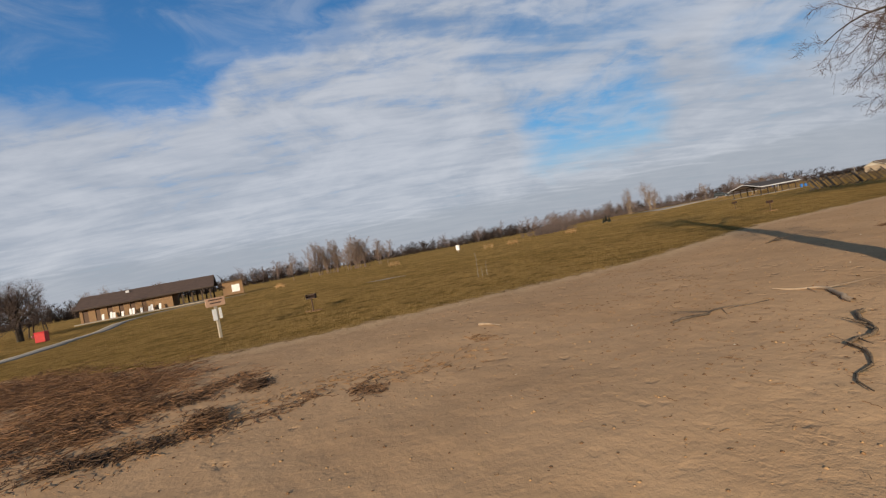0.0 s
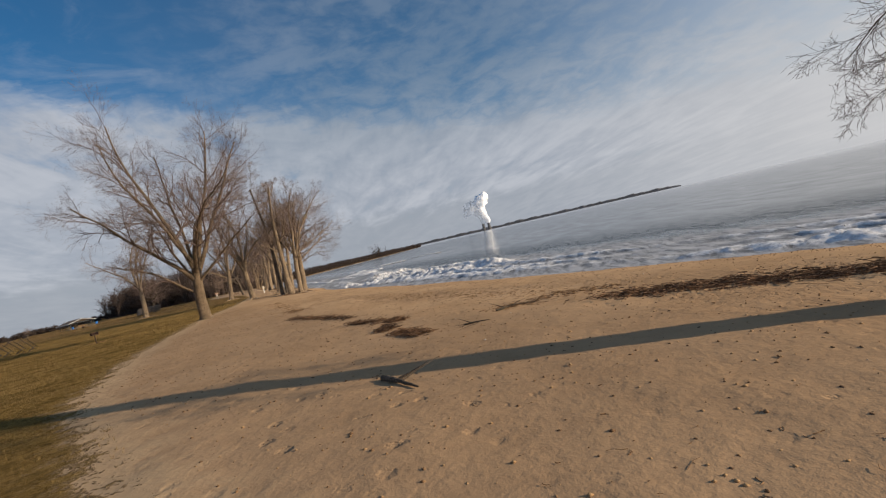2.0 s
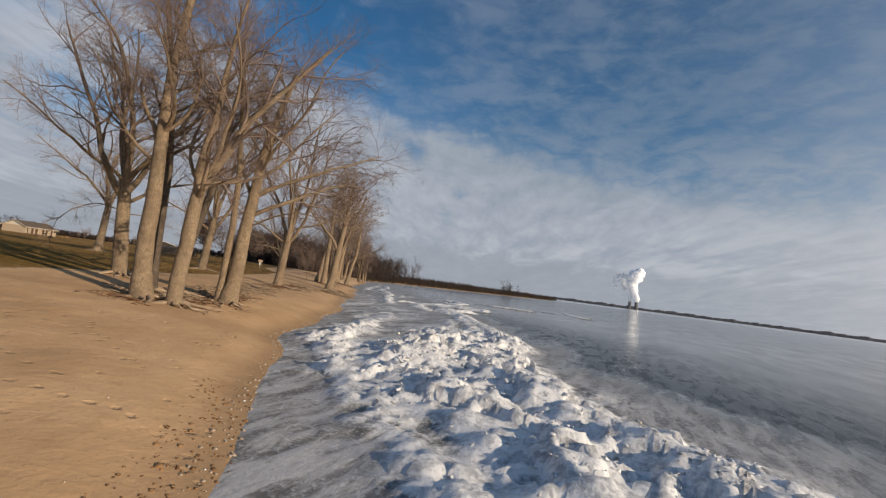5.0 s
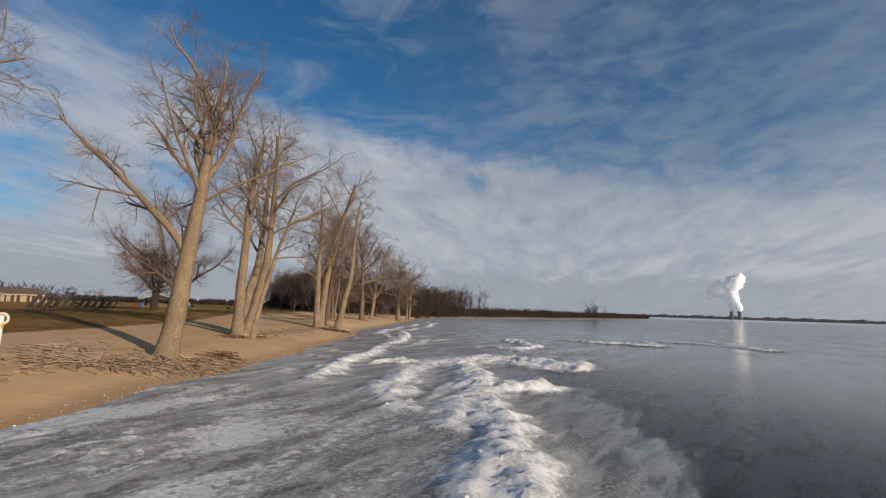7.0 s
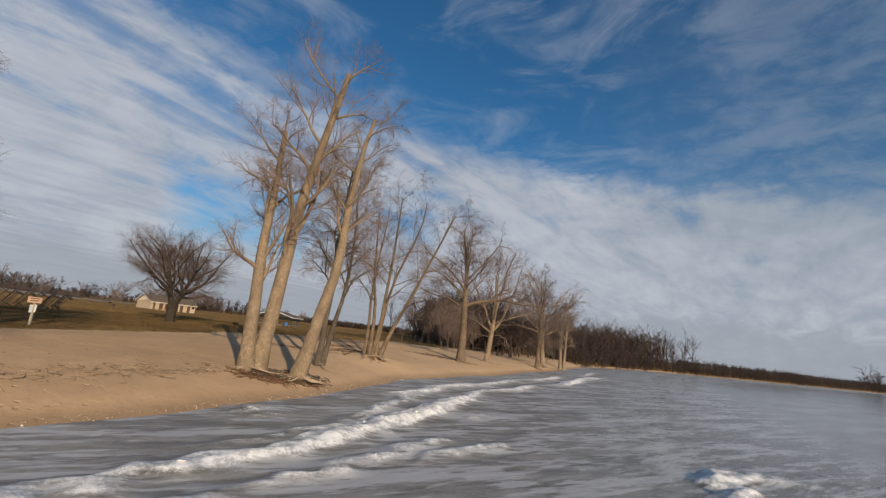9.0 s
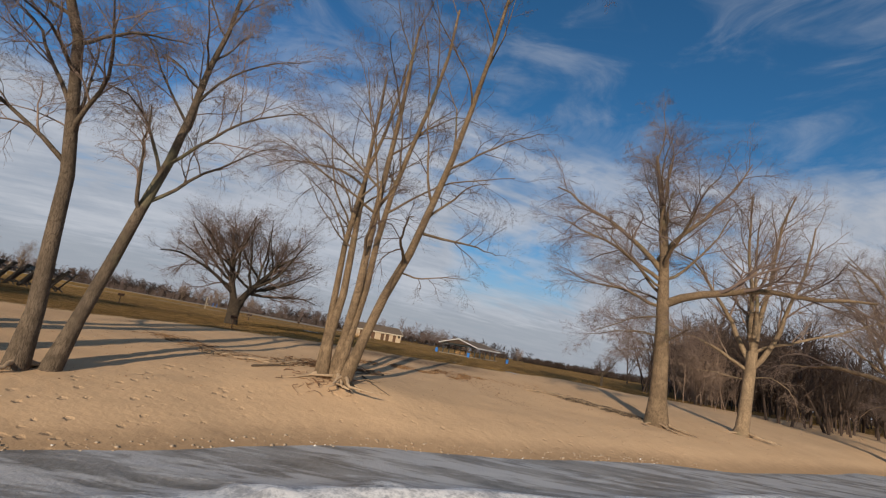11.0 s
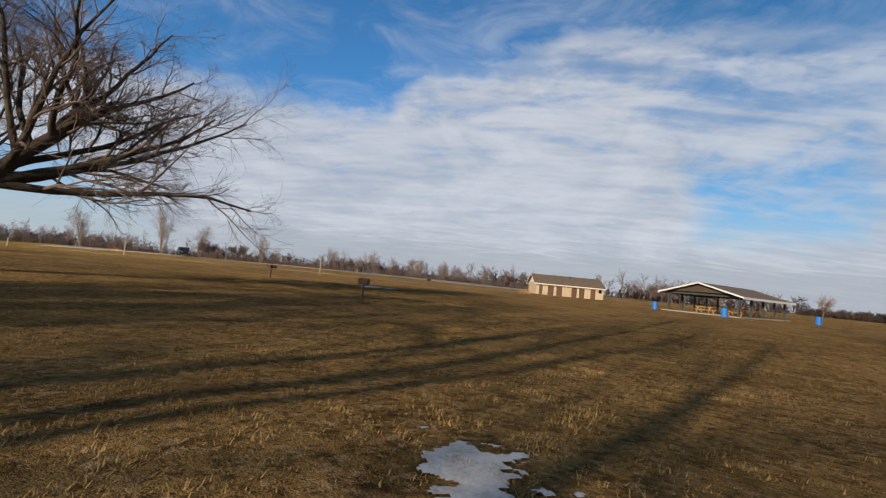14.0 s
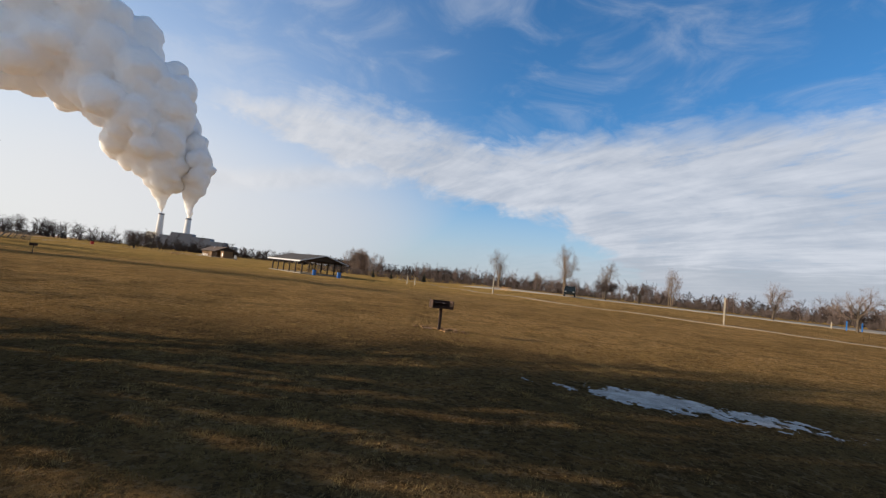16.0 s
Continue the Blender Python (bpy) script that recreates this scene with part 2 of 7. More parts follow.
def ground_build(n, b):
    co = n.add("ShaderNodeNewGeometry").outputs["Position"]
    edge = n.add("ShaderNodeAttribute", attribute_name="turf").outputs["Fac"]
    damp = n.add("ShaderNodeAttribute", attribute_name="inland").outputs["Fac"]
    n1, n2, n3 = n.noise(co, 0.35, 5.0, 0.6), n.noise(co, 2.3, 5.0, 0.62), n.noise(co, 14.0, 4.0, 0.6)
    n4 = n.noise(co, 70.0, 2.0, 0.5)
    # sand
    sand = n.mix(n.step(n1, 0.32, 0.68), (0.48, 0.305, 0.166), (0.59, 0.385, 0.216))
    sand = n.mix(n.math("MULTIPLY", n.step(n2, 0.5, 0.75), 0.45), sand, (0.42, 0.268, 0.135))
    sand = n.mix(n.math("MULTIPLY", n.step(n4, 0.55, 0.8), 0.35), sand, (0.62, 0.45, 0.25))
    sand = n.mix(n.math("MULTIPLY", n.step(n3, 0.58, 0.74), 0.6), sand, (0.24, 0.155, 0.092))
    away = n.add("ShaderNodeVectorMath", {0: n.add("ShaderNodeMapping", {0: co, 3: (1.0, 1.0, 0.0)}).outputs[0], 1: (17.0, 4.0, 0.0)}, operation="DISTANCE").outputs["Value"]
    trod = n.step(n.math("ADD", away, n.math("MULTIPLY", n.math("SUBTRACT", n1, 0.5), 14.0)), 5.0, 15.0, 0.50, 0.0)      # darker trampled sand by the big tree
    gy = n.add("ShaderNodeSeparateXYZ", {0: co}).outputs[1]
    south = n.step(gy, 30.0, 40.0, 1.0, 0.0)
    wob = n.math("ADD", damp, n.math("MULTIPLY", n.math("SUBTRACT", n1, 0.5), 5.0))
    walked = n.math("MULTIPLY", n.math("MULTIPLY", n.step(wob, 7.6, 9.4), n.step(wob, 10.6, 12.4, 1.0, 0.0)), south)          # a walked strip along the beach
    upper = n.math("MULTIPLY", n.math("MULTIPLY", n.step(wob, 12.5, 17.0, 0.0, 0.5), n.step(gy, 40.0, 62.0, 1.0, 0.0)), 1.0)    # browner sand up the beach
    trod = n.math("MAXIMUM", trod, n.math("MAXIMUM", n.math("MULTIPLY", walked, 0.32), upper))
    sand = n.mix(trod, sand, n.mix(n.step(n2, 0.35, 0.65), (0.275, 0.178, 0.106), (0.345, 0.226, 0.134)))
    sand = n.mix(n.step(gy, 60.0, 120.0, 0.0, 0.35), sand, (0.43, 0.315, 0.215))
    sand = n.mix(n.step(gy, 125.0, 145.0, 0.0, 0.45), sand, (0.58, 0.415, 0.265))        # greyer sand to the north
    shaded_dirt = n.math("MULTIPLY", n.math("MULTIPLY", n.step(gy, 138.0, 144.0), n.step(gy, 151.0, 156.0, 1.0, 0.0)), n.math("MULTIPLY", n.step(n.math("ADD", edge, n.math("MULTIPLY", n.math("SUBTRACT", n1, 0.5), 4.0)), -4.6, -2.4), n.step(n2, 0.35, 0.62, 0.55, 0.95)))
    sand = n.mix(shaded_dirt, sand, (0.165, 0.120, 0.085))        # trodden soil where sand meets the northern lawn, with tree shade painted in
    wet = n.step(n.math("ADD", damp, n.math("MULTIPLY", n2, 1.4)), 0.6, 2.2, 0.55, 0.0)
    sand = n.mix(wet, sand, (0.17, 0.115, 0.07))
    # winter turf: straw, olive and bare brown
    g1, g2 = n.noise(co, 0.16, 4.0, 0.6), n.noise(co, 1.1, 5.0, 0.65)
    g3 = n.noise(n.add("ShaderNodeMapping", {0: co, 3: (1.0, 1.0, 0.3)}).outputs[0], 26.0, 4.0, 0.8)
    north = n.step(n.math("ADD", n.add("ShaderNodeSeparateXYZ", {0: co}).outputs[1], n.math("MULTIPLY", g1, 40.0)), 70.0, 130.0)   # the northern lawn is browner and more speckled
    turf = n.mix(n.step(g1, 0.35, 0.66), (0.375, 0.235, 0.074), (0.505, 0.314, 0.105))
    turf = n.mix(n.math("MULTIPLY", north, 0.85), turf, n.mix(n.step(g1, 0.35, 0.66), (0.330, 0.196, 0.074), (0.450, 0.268, 0.106)))
    turf = n.mix(n.math("MULTIPLY", n.step(g2, 0.44, 0.68), 0.6), turf, n.mix(north, (0.092, 0.063, 0.018), (0.090, 0.056, 0.022)))
    turf = n.mix(n.math("MULTIPLY", n.step(g3, 0.5, 0.72), n.step(north, 0.0, 1.0, 0.8, 0.55)), turf, n.mix(north, (0.34, 0.22, 0.075), (0.31, 0.192, 0.082)))
    clump = n.noise(co, 4.5, 5.0, 0.7)
    turf = n.mix(n.math("MULTIPLY", n.step(clump, 0.46, 0.66), n.step(north, 0.0, 1.0, 0.45, 0.60)), turf, (0.050, 0.032, 0.016))
    speck, straw = n.noise(co, 12.0, 4.0, 0.75), n.noise(co, 8.0, 4.0, 0.75, 0.6)
    turf = n.mix(n.math("MULTIPLY", n.step(speck, 0.49, 0.60), n.step(north, 0.0, 1.0, 0.3, 0.62)), turf, (0.048, 0.031, 0.016))
    turf = n.mix(n.math("MULTIPLY", n.step(straw, 0.52, 0.64), n.step(north, 0.0, 1.0, 0.3, 0.75)), turf, n.mix(north, (0.46, 0.32, 0.14), (0.50, 0.335, 0.175)))
    turf = n.mix(n.math("MULTIPLY", n.step(n.noise(co, 0.42, 5.0, 0.65), 0.48, 0.64), n.step(north, 0.0, 1.0, 0.15, 0.36)), turf, (0.135, 0.094, 0.040))      # damp olive patches
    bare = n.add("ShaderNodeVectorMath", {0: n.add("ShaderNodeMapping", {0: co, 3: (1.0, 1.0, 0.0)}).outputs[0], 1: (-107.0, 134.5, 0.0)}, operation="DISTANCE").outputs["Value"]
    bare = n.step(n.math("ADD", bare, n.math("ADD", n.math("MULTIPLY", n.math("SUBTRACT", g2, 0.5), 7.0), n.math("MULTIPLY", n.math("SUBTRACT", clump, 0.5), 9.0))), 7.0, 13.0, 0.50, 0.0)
    turf = n.mix(bare, turf, n.mix(n.step(g3, 0.52, 0.70), (0.050, 0.034, 0.021), (0.165, 0.118, 0.066)))      # bare soil with straw trodden in, darkened in colour for the willow's shade
    e = n.math("ADD", edge, n.math("ADD", n.math("MULTIPLY", n.math("SUBTRACT", n2, 0.5), 2.4), n.math("MULTIPLY", n.math("SUBTRACT", n3, 0.5), 1.6)))
    f = n.step(e, -0.12, 0.16)
    dry = n.math("MULTIPLY", n.step(e, -1.6, -0.1), n.step(e, -0.1, 0.5, 1.0, 0.0))
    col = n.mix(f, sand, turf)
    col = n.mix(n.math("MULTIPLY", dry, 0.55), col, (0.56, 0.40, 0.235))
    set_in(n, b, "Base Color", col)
    vor = n.add("ShaderNodeTexVoronoi", {"Vector": n.add("ShaderNodeMapping", {0: co, 3: (1.0, 1.0, 0.0)}).outputs[0], "Scale": 2.6})
    some = n.step(n.add("ShaderNodeSeparateColor", {0: vor.outputs["Color"]}).outputs[0], 0.45, 0.6)
    ragged = n.math("ADD", vor.outputs["Distance"], n.math("MULTIPLY", n.math("SUBTRACT", n.noise(co, 9.0, 3.0), 0.5), 0.45))
    pits = n.math("SUBTRACT", 1.0, n.math("MULTIPLY", n.math("MULTIPLY", n.step(ragged, 0.10, 0.34, 1.0, 0.0), some), n.step(n.noise(co, 0.16, 3.0), 0.44, 0.60, 0.15, 1.0)))
    pits = n.math("SUBTRACT", pits, n.math("MULTIPLY", walked, n.math("MULTIPLY", n.step(n.noise(co, 3.4, 4.0, 0.6, 0.5), 0.46, 0.60), 0.55)))
    pits = n.math("SUBTRACT", pits, n.math("MULTIPLY", n.math("SUBTRACT", trod, upper, clamp=True), n.math("MULTIPLY", n.step(n.noise(co, 5.0, 4.0, 0.6), 0.45, 0.62), 1.1)))
    hs = n.math("ADD", n.math("ADD", n.math("MULTIPLY", n2, 0.30), n.math("MULTIPLY", pits, 0.24)), n.math("ADD", n.math("MULTIPLY", n3, 0.045), n.math("MULTIPLY", n4, 0.015)))
    hg = n.math("ADD", n.math("MULTIPLY", g3, 0.9), n.math("ADD", n.math("MULTIPLY", n4, 0.6), n.math("ADD", n.math("MULTIPLY", g2, 0.5), n.math("MULTIPLY", clump, 2.4))))
    h = n.add("ShaderNodeMix", {0: f, 2: hs, 3: n.math("MULTIPLY", hg, 0.8)}).outputs[0]
    bump(n, b, h, 1.0, 0.13)


def ice_build(n, b):
    co = n.add("ShaderNodeNewGeometry").outputs["Position"]
    z = n.add("ShaderNodeSeparateXYZ", {0: co}).outputs[2]
    off = n.add("ShaderNodeAttribute", attribute_name="offshore").outputs["Fac"]
    along = n.add("ShaderNodeMapping", {0: co, 2: (0, 0, radians(-31)), 3: (1.0, 0.28, 1.0)}).outputs[0]
    n1, n2, n3 = n.noise(along, 0.32, 5.0, 0.6, 0.4), n.noise(along, 1.6, 6.0, 0.65, 0.6), n.noise(co, 9.0, 5.0, 0.65)
    dirty = n.mix(n.step(n2, 0.35, 0.65), (0.150, 0.145, 0.135), (0.40, 0.39, 0.38))
    dirty = n.mix(n.math("MULTIPLY", n.step(n3, 0.48, 0.68), 0.6), dirty, (0.58, 0.58, 0.585))
    clear = n.mix(n.step(n1, 0.4, 0.75), (0.012, 0.016, 0.015), (0.026, 0.031, 0.030))
    streak = n.math("MULTIPLY", n.step(n2, 0.60, 0.78), n.step(off, 10.0, 22.0, 0.35, 0.0))
    clear = n.mix(streak, clear, (0.22, 0.24, 0.26))
    shelf = n.step(n.math("ADD", off, n.math("MULTIPLY", n1, 14.0)), 21.5, 25.0, 1.0, 0.0)
    col = n.mix(shelf, clear, dirty)
    rim_at = n.math("ADD", off, n.math("MULTIPLY", n1, 14.0))
    rim = n.math("MULTIPLY", n.step(rim_at, 21.0, 24.6), n.step(rim_at, 24.8, 26.2, 1.0, 0.0))
    col = n.mix(n.math("MULTIPLY", rim, n.math("MULTIPLY", n.step(off, 18.0, 23.0, 1.0, 0.0), n.step(n2, 0.35, 0.7, 0.15, 0.8))), col, (0.50, 0.53, 0.54))
    ysep = n.add("ShaderNodeSeparateXYZ", {0: co}).outputs[1]
    col = n.mix(n.math("MULTIPLY", n.math("MULTIPLY", n.step(ysep, 52.0, 80.0, 0.75, 0.0), shelf), n.step(n2, 0.40, 0.60)), col, (0.56, 0.55, 0.54))
    band = n.noise(n.add("ShaderNodeMapping", {0: co, 2: (0, 0, radians(-31)), 3: (1.0, 0.16, 1.0)}).outputs[0], 0.75, 5.0, 0.6, 0.3)
    fine = n.noise(n.add("ShaderNodeMapping", {0: co, 2: (0, 0, radians(-31)), 3: (1.0, 0.22, 1.0)}).outputs[0], 2.6, 5.0, 0.65, 0.4)
    drift = n.math("MULTIPLY", n.step(n.math("ADD", n.math("MULTIPLY", band, 0.6), n.math("MULTIPLY", fine, 0.4)), 0.475, 0.56), n.math("MULTIPLY", n.step(ysep, 98.0, 118.0), n.step(n.math("SUBTRACT", off, n.step(ysep, 112.0, 138.0, 0.0, 18.0)), 6.0, 17.0, 0.65, 0.0)))
    col = n.mix(drift, col, (0.55, 0.56, 0.58))
    col = n.mix(n.math("MULTIPLY", n.step(ysep, 100.0, 130.0), n.step(off, 25.0, 90.0, 0.75, 0.12)), col, n.mix(n.step(n2, 0.3, 0.7), (0.13, 0.125, 0.115), (0.29, 0.28, 0.265)))
    col = n.mix(n.math("MULTIPLY", drift, 0.7), col, (0.62, 0.63, 0.65))
    nearby = n.math("MULTIPLY", n.math("MULTIPLY", n.step(ysep, 56.0, 70.0), n.step(ysep, 98.0, 112.0, 1.0, 0.0)), n.step(off, 11.0, 16.0, 1.0, 0.0))
    heap = n.math("ADD", n.math("MULTIPLY", n.noise(along, 0.55, 5.0, 0.6, 0.5), 0.65), n.math("MULTIPLY", n.noise(co, 3.2, 5.0, 0.65, 0.4), 0.35))
    col = n.mix(n.math("MULTIPLY", nearby, n.step(heap, 0.44, 0.36, 0.0, 0.8)), col, (0.115, 0.112, 0.095))      # grey-green refrozen pools
    col = n.mix(n.math("MULTIPLY", nearby, n.step(heap, 0.50, 0.58, 0.0, 0.85)), col, n.mix(n.step(n3, 0.4, 0.6), (0.60, 0.60, 0.60), (0.80, 0.80, 0.79)))      # heaped white brash
    far_haze = n.math("MULTIPLY", n.step(off, 160.0, 1000.0), 0.9)
    col = n.mix(far_haze, col, (0.74, 0.71, 0.68))            # haze and glare over the far ice, painted as a paler colour
    hi = n.math("ADD", z, n.math("ADD", n.math("MULTIPLY", n.math("SUBTRACT", n2, 0.5), 0.30), n.math("MULTIPLY", n.math("SUBTRACT", n3, 0.5), 0.12)))
    snow = n.step(hi, 0.09, 0.22)
    white = n.mix(n.step(n.math("ADD", n.math("MULTIPLY", n.noise(co, 2.2, 5.0, 0.6), 0.6), n.math("MULTIPLY", n3, 0.4)), 0.36, 0.58), (0.40, 0.405, 0.415), (0.86, 0.85, 0.83))
    col = n.mix(snow, col, white)
    set_in(n, b, "Base Color", col)
    r = n.math("ADD", n.step(n2, 0.4, 0.7, 0.20, 0.40), n.math("MULTIPLY", shelf, 0.2))
    r = n.math("MAXIMUM", r, n.math("MULTIPLY", snow, 0.7))
    far = n.step(off, 14.0, 40.0, 0.0, 1.0)
    r = n.add("ShaderNodeMix", {0: far, 2: r, 3: n.step(n1, 0.3, 0.7, 0.10, 0.17)}).outputs[0]
    set_in(n, b, "Roughness", r)
    rel = n.math("MULTIPLY", n.math("ADD", n.math("MULTIPLY", n2, 0.7), n.math("MULTIPLY", n3, 0.5)), n.step(off, 14.0, 30.0, 1.0, 0.02))
    bump(n, b, rel, 0.6, 0.06)
    set_in(n, b, "Specular IOR Level", n.step(off, 60.0, 500.0, 0.10, 0.5))


def bark_build(light, dark):
    def build(n, b):
        co = n.add("ShaderNodeTexCoord").outputs["Object"]
        v = n.add("ShaderNodeMapping", {0: co, 3: (20.0, 20.0, 3.0)}).outputs[0]
        plates = n.add("ShaderNodeTexVoronoi", {"Vector": n.vmath("ADD", v, n.vmath("SCALE", n.add("ShaderNodeTexNoise", {"Vector": v, "Scale": 1.2}).outputs[1])), "Scale": 1.0}, feature="DISTANCE_TO_EDGE").outputs[0]
        f = n.noise(co, 1.2, 5.0)
        groove = n.step(plates, 0.0, 0.11)
        col = n.mix(n.step(f, 0.3, 0.7), light, dark)
        col = n.mix(n.math("MULTIPLY", n.step(n.noise(co, 5.0, 5.0, 0.65), 0.46, 0.66), 0.55), col, tuple(c * 0.62 for c in dark))
        col = n.mix(groove, tuple(c * 0.78 for c in dark), col)
        col = n.mix(n.math("MULTIPLY", n.step(n.noise(co, 0.6, 3.0), 0.58, 0.72), 0.5), col, (0.22, 0.21, 0.13))
        set_in(n, b, "Base Color", col)
        bump(n, b, n.math("ADD", n.math("MULTIPLY", groove, 0.8), n.math("MULTIPLY", n.noise(v, 3.0, 4.0), 0.6)), 0.6, 0.05)
    return build


GROUND = material("ground_sand_turf", ground_build, 0.95, 0.0, 0.0)
ICE = material("lake_ice", ice_build, 0.3)
SHARD = plain("shore_ice", (0.54, 0.53, 0.525), (0.84, 0.83, 0.815), 6.0, 0.4, 0.0, 0.35, dist=0.03, spec=0.5)
BARK_TAN = material("bark_tan", bark_build((0.36, 0.27, 0.175), (0.24, 0.175, 0.115)), 0.9, 0.0, 0.15)
BARK_GREY = material("bark_grey", bark_build((0.17, 0.132, 0.098), (0.100, 0.078, 0.058)), 0.9, 0.0, 0.15)
BARK_WILLOW = material("bark_willow", bark_build((0.085, 0.066, 0.048), (0.045, 0.036, 0.028)), 0.9, 0.0, 0.15)
BARK_BROWN = material("bark_brown", bark_build((0.27, 0.195, 0.125), (0.15, 0.108, 0.070)), 0.9, 0.0, 0.15)
BARK_DARK = material("bark_dark", bark_build((0.13, 0.10, 0.072), (0.070, 0.055, 0.042)), 0.9, 0.0, 0.15)
TWIG = plain("twig_brown", (0.270, 0.195, 0.150), (0.165, 0.118, 0.092), 2.0, 0.85, relief=0.0)
TWIG_DARK = plain("twig_dark", (0.140, 0.098, 0.080), (0.080, 0.058, 0.050), 2.0, 0.85, relief=0.0)
TWIG_FAR = plain("thicket_brown", (0.085, 0.058, 0.044), (0.038, 0.028, 0.024), 0.15, 0.95, relief=0.0)
TWIG_HAZE = plain("brush_brown", (0.185, 0.135, 0.115), (0.105, 0.080, 0.070), 0.15, 0.95, relief=0.0)
DRIFT = plain("driftwood", (0.40, 0.30, 0.20), (0.22, 0.155, 0.10), 4.0, 0.85, relief=0.4)
DEBRIS = plain("dead_stems", (0.37, 0.210, 0.092), (0.095, 0.052, 0.027), 5.0, 0.9, relief=0.2)
REED = plain("dead_reed", (0.30, 0.155, 0.070), (0.10, 0.052, 0.028), 1.5, 0.9, relief=0.1)
REED_DARK = plain("wet_reed", (0.24, 0.130, 0.065), (0.062, 0.036, 0.021), 1.5, 0.9, relief=0.1)
STRAW = plain("dry_grass", (0.38, 0.25, 0.10), (0.095, 0.062, 0.022), 0.7, 0.9, relief=0.0, spec=0.0)
IRON = plain("rusted_iron", (0.045, 0.033, 0.027), (0.10, 0.052, 0.033), 6.0, 0.75, 0.4, 0.3)
CREAM = plain("cream_block", (0.46, 0.365, 0.255), (0.38, 0.295, 0.20), 1.5, 0.85)
CREAM_TRIM = plain("cream_trim", (0.64, 0.58, 0.47), (0.56, 0.50, 0.40), 2.0, 0.7)
BRICK = plain("tan_brick", (0.27, 0.165, 0.085), (0.20, 0.12, 0.062), 2.0, 0.88, relief=0.4)
SHINGLE = plain("brown_shingle", (0.155, 0.115, 0.082), (0.105, 0.078, 0.057), 1.2, 0.9, relief=0.5, stretch=(1, 1, 3))
SHINGLE_RED = plain("red_brown_shingle", (0.105, 0.070, 0.053), (0.070, 0.047, 0.038), 1.2, 0.9, relief=0.5, stretch=(1, 1, 3))
SHINGLE_DARK = plain("dark_shingle", (0.070, 0.060, 0.055), (0.045, 0.039, 0.037), 1.2, 0.9, relief=0.5)
DOOR_BROWN = plain("door_brown", (0.12, 0.065, 0.035), (0.085, 0.048, 0.028), 3.0, 0.6)
TIMBER = plain("brown_timber", (0.075, 0.050, 0.034), (0.048, 0.034, 0.025), 3.0, 0.8, stretch=(1, 1, 0.2))
TEAL = plain("dark_painted_steel", (0.045, 0.055, 0.060), (0.032, 0.040, 0.045), 3.0, 0.5)
FASCIA = plain("white_fascia", (0.60, 0.60, 0.60), (0.50, 0.50, 0.50), 2.0, 0.6)
WHITE = plain("white_paint", (0.80, 0.79, 0.76), (0.70, 0.69, 0.65), 3.0, 0.55)
BLUE = plain("blue_plastic", (0.02, 0.16, 0.48), (0.02, 0.12, 0.38), 2.0, 0.45)
RED = plain("red_paint", (0.55, 0.035, 0.035), (0.45, 0.03, 0.03), 2.0, 0.5)
SIGN_TAN = plain("sign_board", (0.56, 0.36, 0.24), (0.48, 0.30, 0.20), 3.0, 0.7)
INK = plain("sign_ink", (0.09, 0.055, 0.04), (0.07, 0.045, 0.035), 3.0, 0.7)
POSTWOOD = plain("grey_post_wood", (0.40, 0.35, 0.27), (0.28, 0.24, 0.18), 4.0, 0.85, stretch=(1, 1, 0.15), relief=0.3)
TABLEWOOD = plain("table_wood", (0.55, 0.33, 0.14), (0.42, 0.24, 0.10), 4.0, 0.75)
TABLE_OLD = plain("weathered_table_wood", (0.16, 0.125, 0.095), (0.085, 0.068, 0.055), 4.0, 0.85)
CONCRETE = plain("concrete", (0.36, 0.315, 0.25), (0.26, 0.225, 0.18), 1.2, 0.9, relief=0.3, spec=0.05)
LOT_GREY = plain("old_asphalt", (0.30, 0.265, 0.225), (0.22, 0.195, 0.17), 0.8, 0.9, relief=0.3, spec=0.05)
GRIT = plain("tan_grit", (0.30, 0.23, 0.155), (0.23, 0.17, 0.115), 1.2, 0.95, relief=0.3, spec=0.05)
STACK = plain("stack_concrete", (0.84, 0.83, 0.81), (0.76, 0.75, 0.73), 0.02, 0.9, relief=0.0)
TOWER = plain("tower_concrete", (0.16, 0.155, 0.15), (0.12, 0.115, 0.11), 0.02, 0.9, relief=0.0)
PLANT = plain("plant_cladding", (0.30, 0.31, 0.33), (0.24, 0.25, 0.27), 0.03, 0.8, relief=0.0)
CARPAINT = plain("dark_car_paint", (0.018, 0.024, 0.022), (0.014, 0.018, 0.018), 2.0, 0.25, relief=0.0, spec=0.6)
GLASS_DARK = plain("tinted_glass", (0.015, 0.018, 0.02), (0.012, 0.014, 0.016), 2.0, 0.08, relief=0.0, spec=0.6)
TYRE = plain("tyre_rubber", (0.015, 0.015, 0.015), (0.010, 0.010, 0.010), 5.0, 0.9)
CHROME = plain("wheel_metal", (0.45, 0.45, 0.46), (0.36, 0.36, 0.37), 3.0, 0.35, 0.8)
PUDDLE = plain("puddle_ice", (0.13, 0.115, 0.095), (0.47, 0.45, 0.42), 3.4, 0.38, relief=0.4, spec=0.4)
NEEDLES = plain("dark_needles", (0.060, 0.066, 0.044), (0.035, 0.040, 0.028), 3.0, 0.8, relief=0.0)
YELLOW = plain("yellow_paint", (0.62, 0.36, 0.04), (0.50, 0.28, 0.03), 3.0, 0.6)


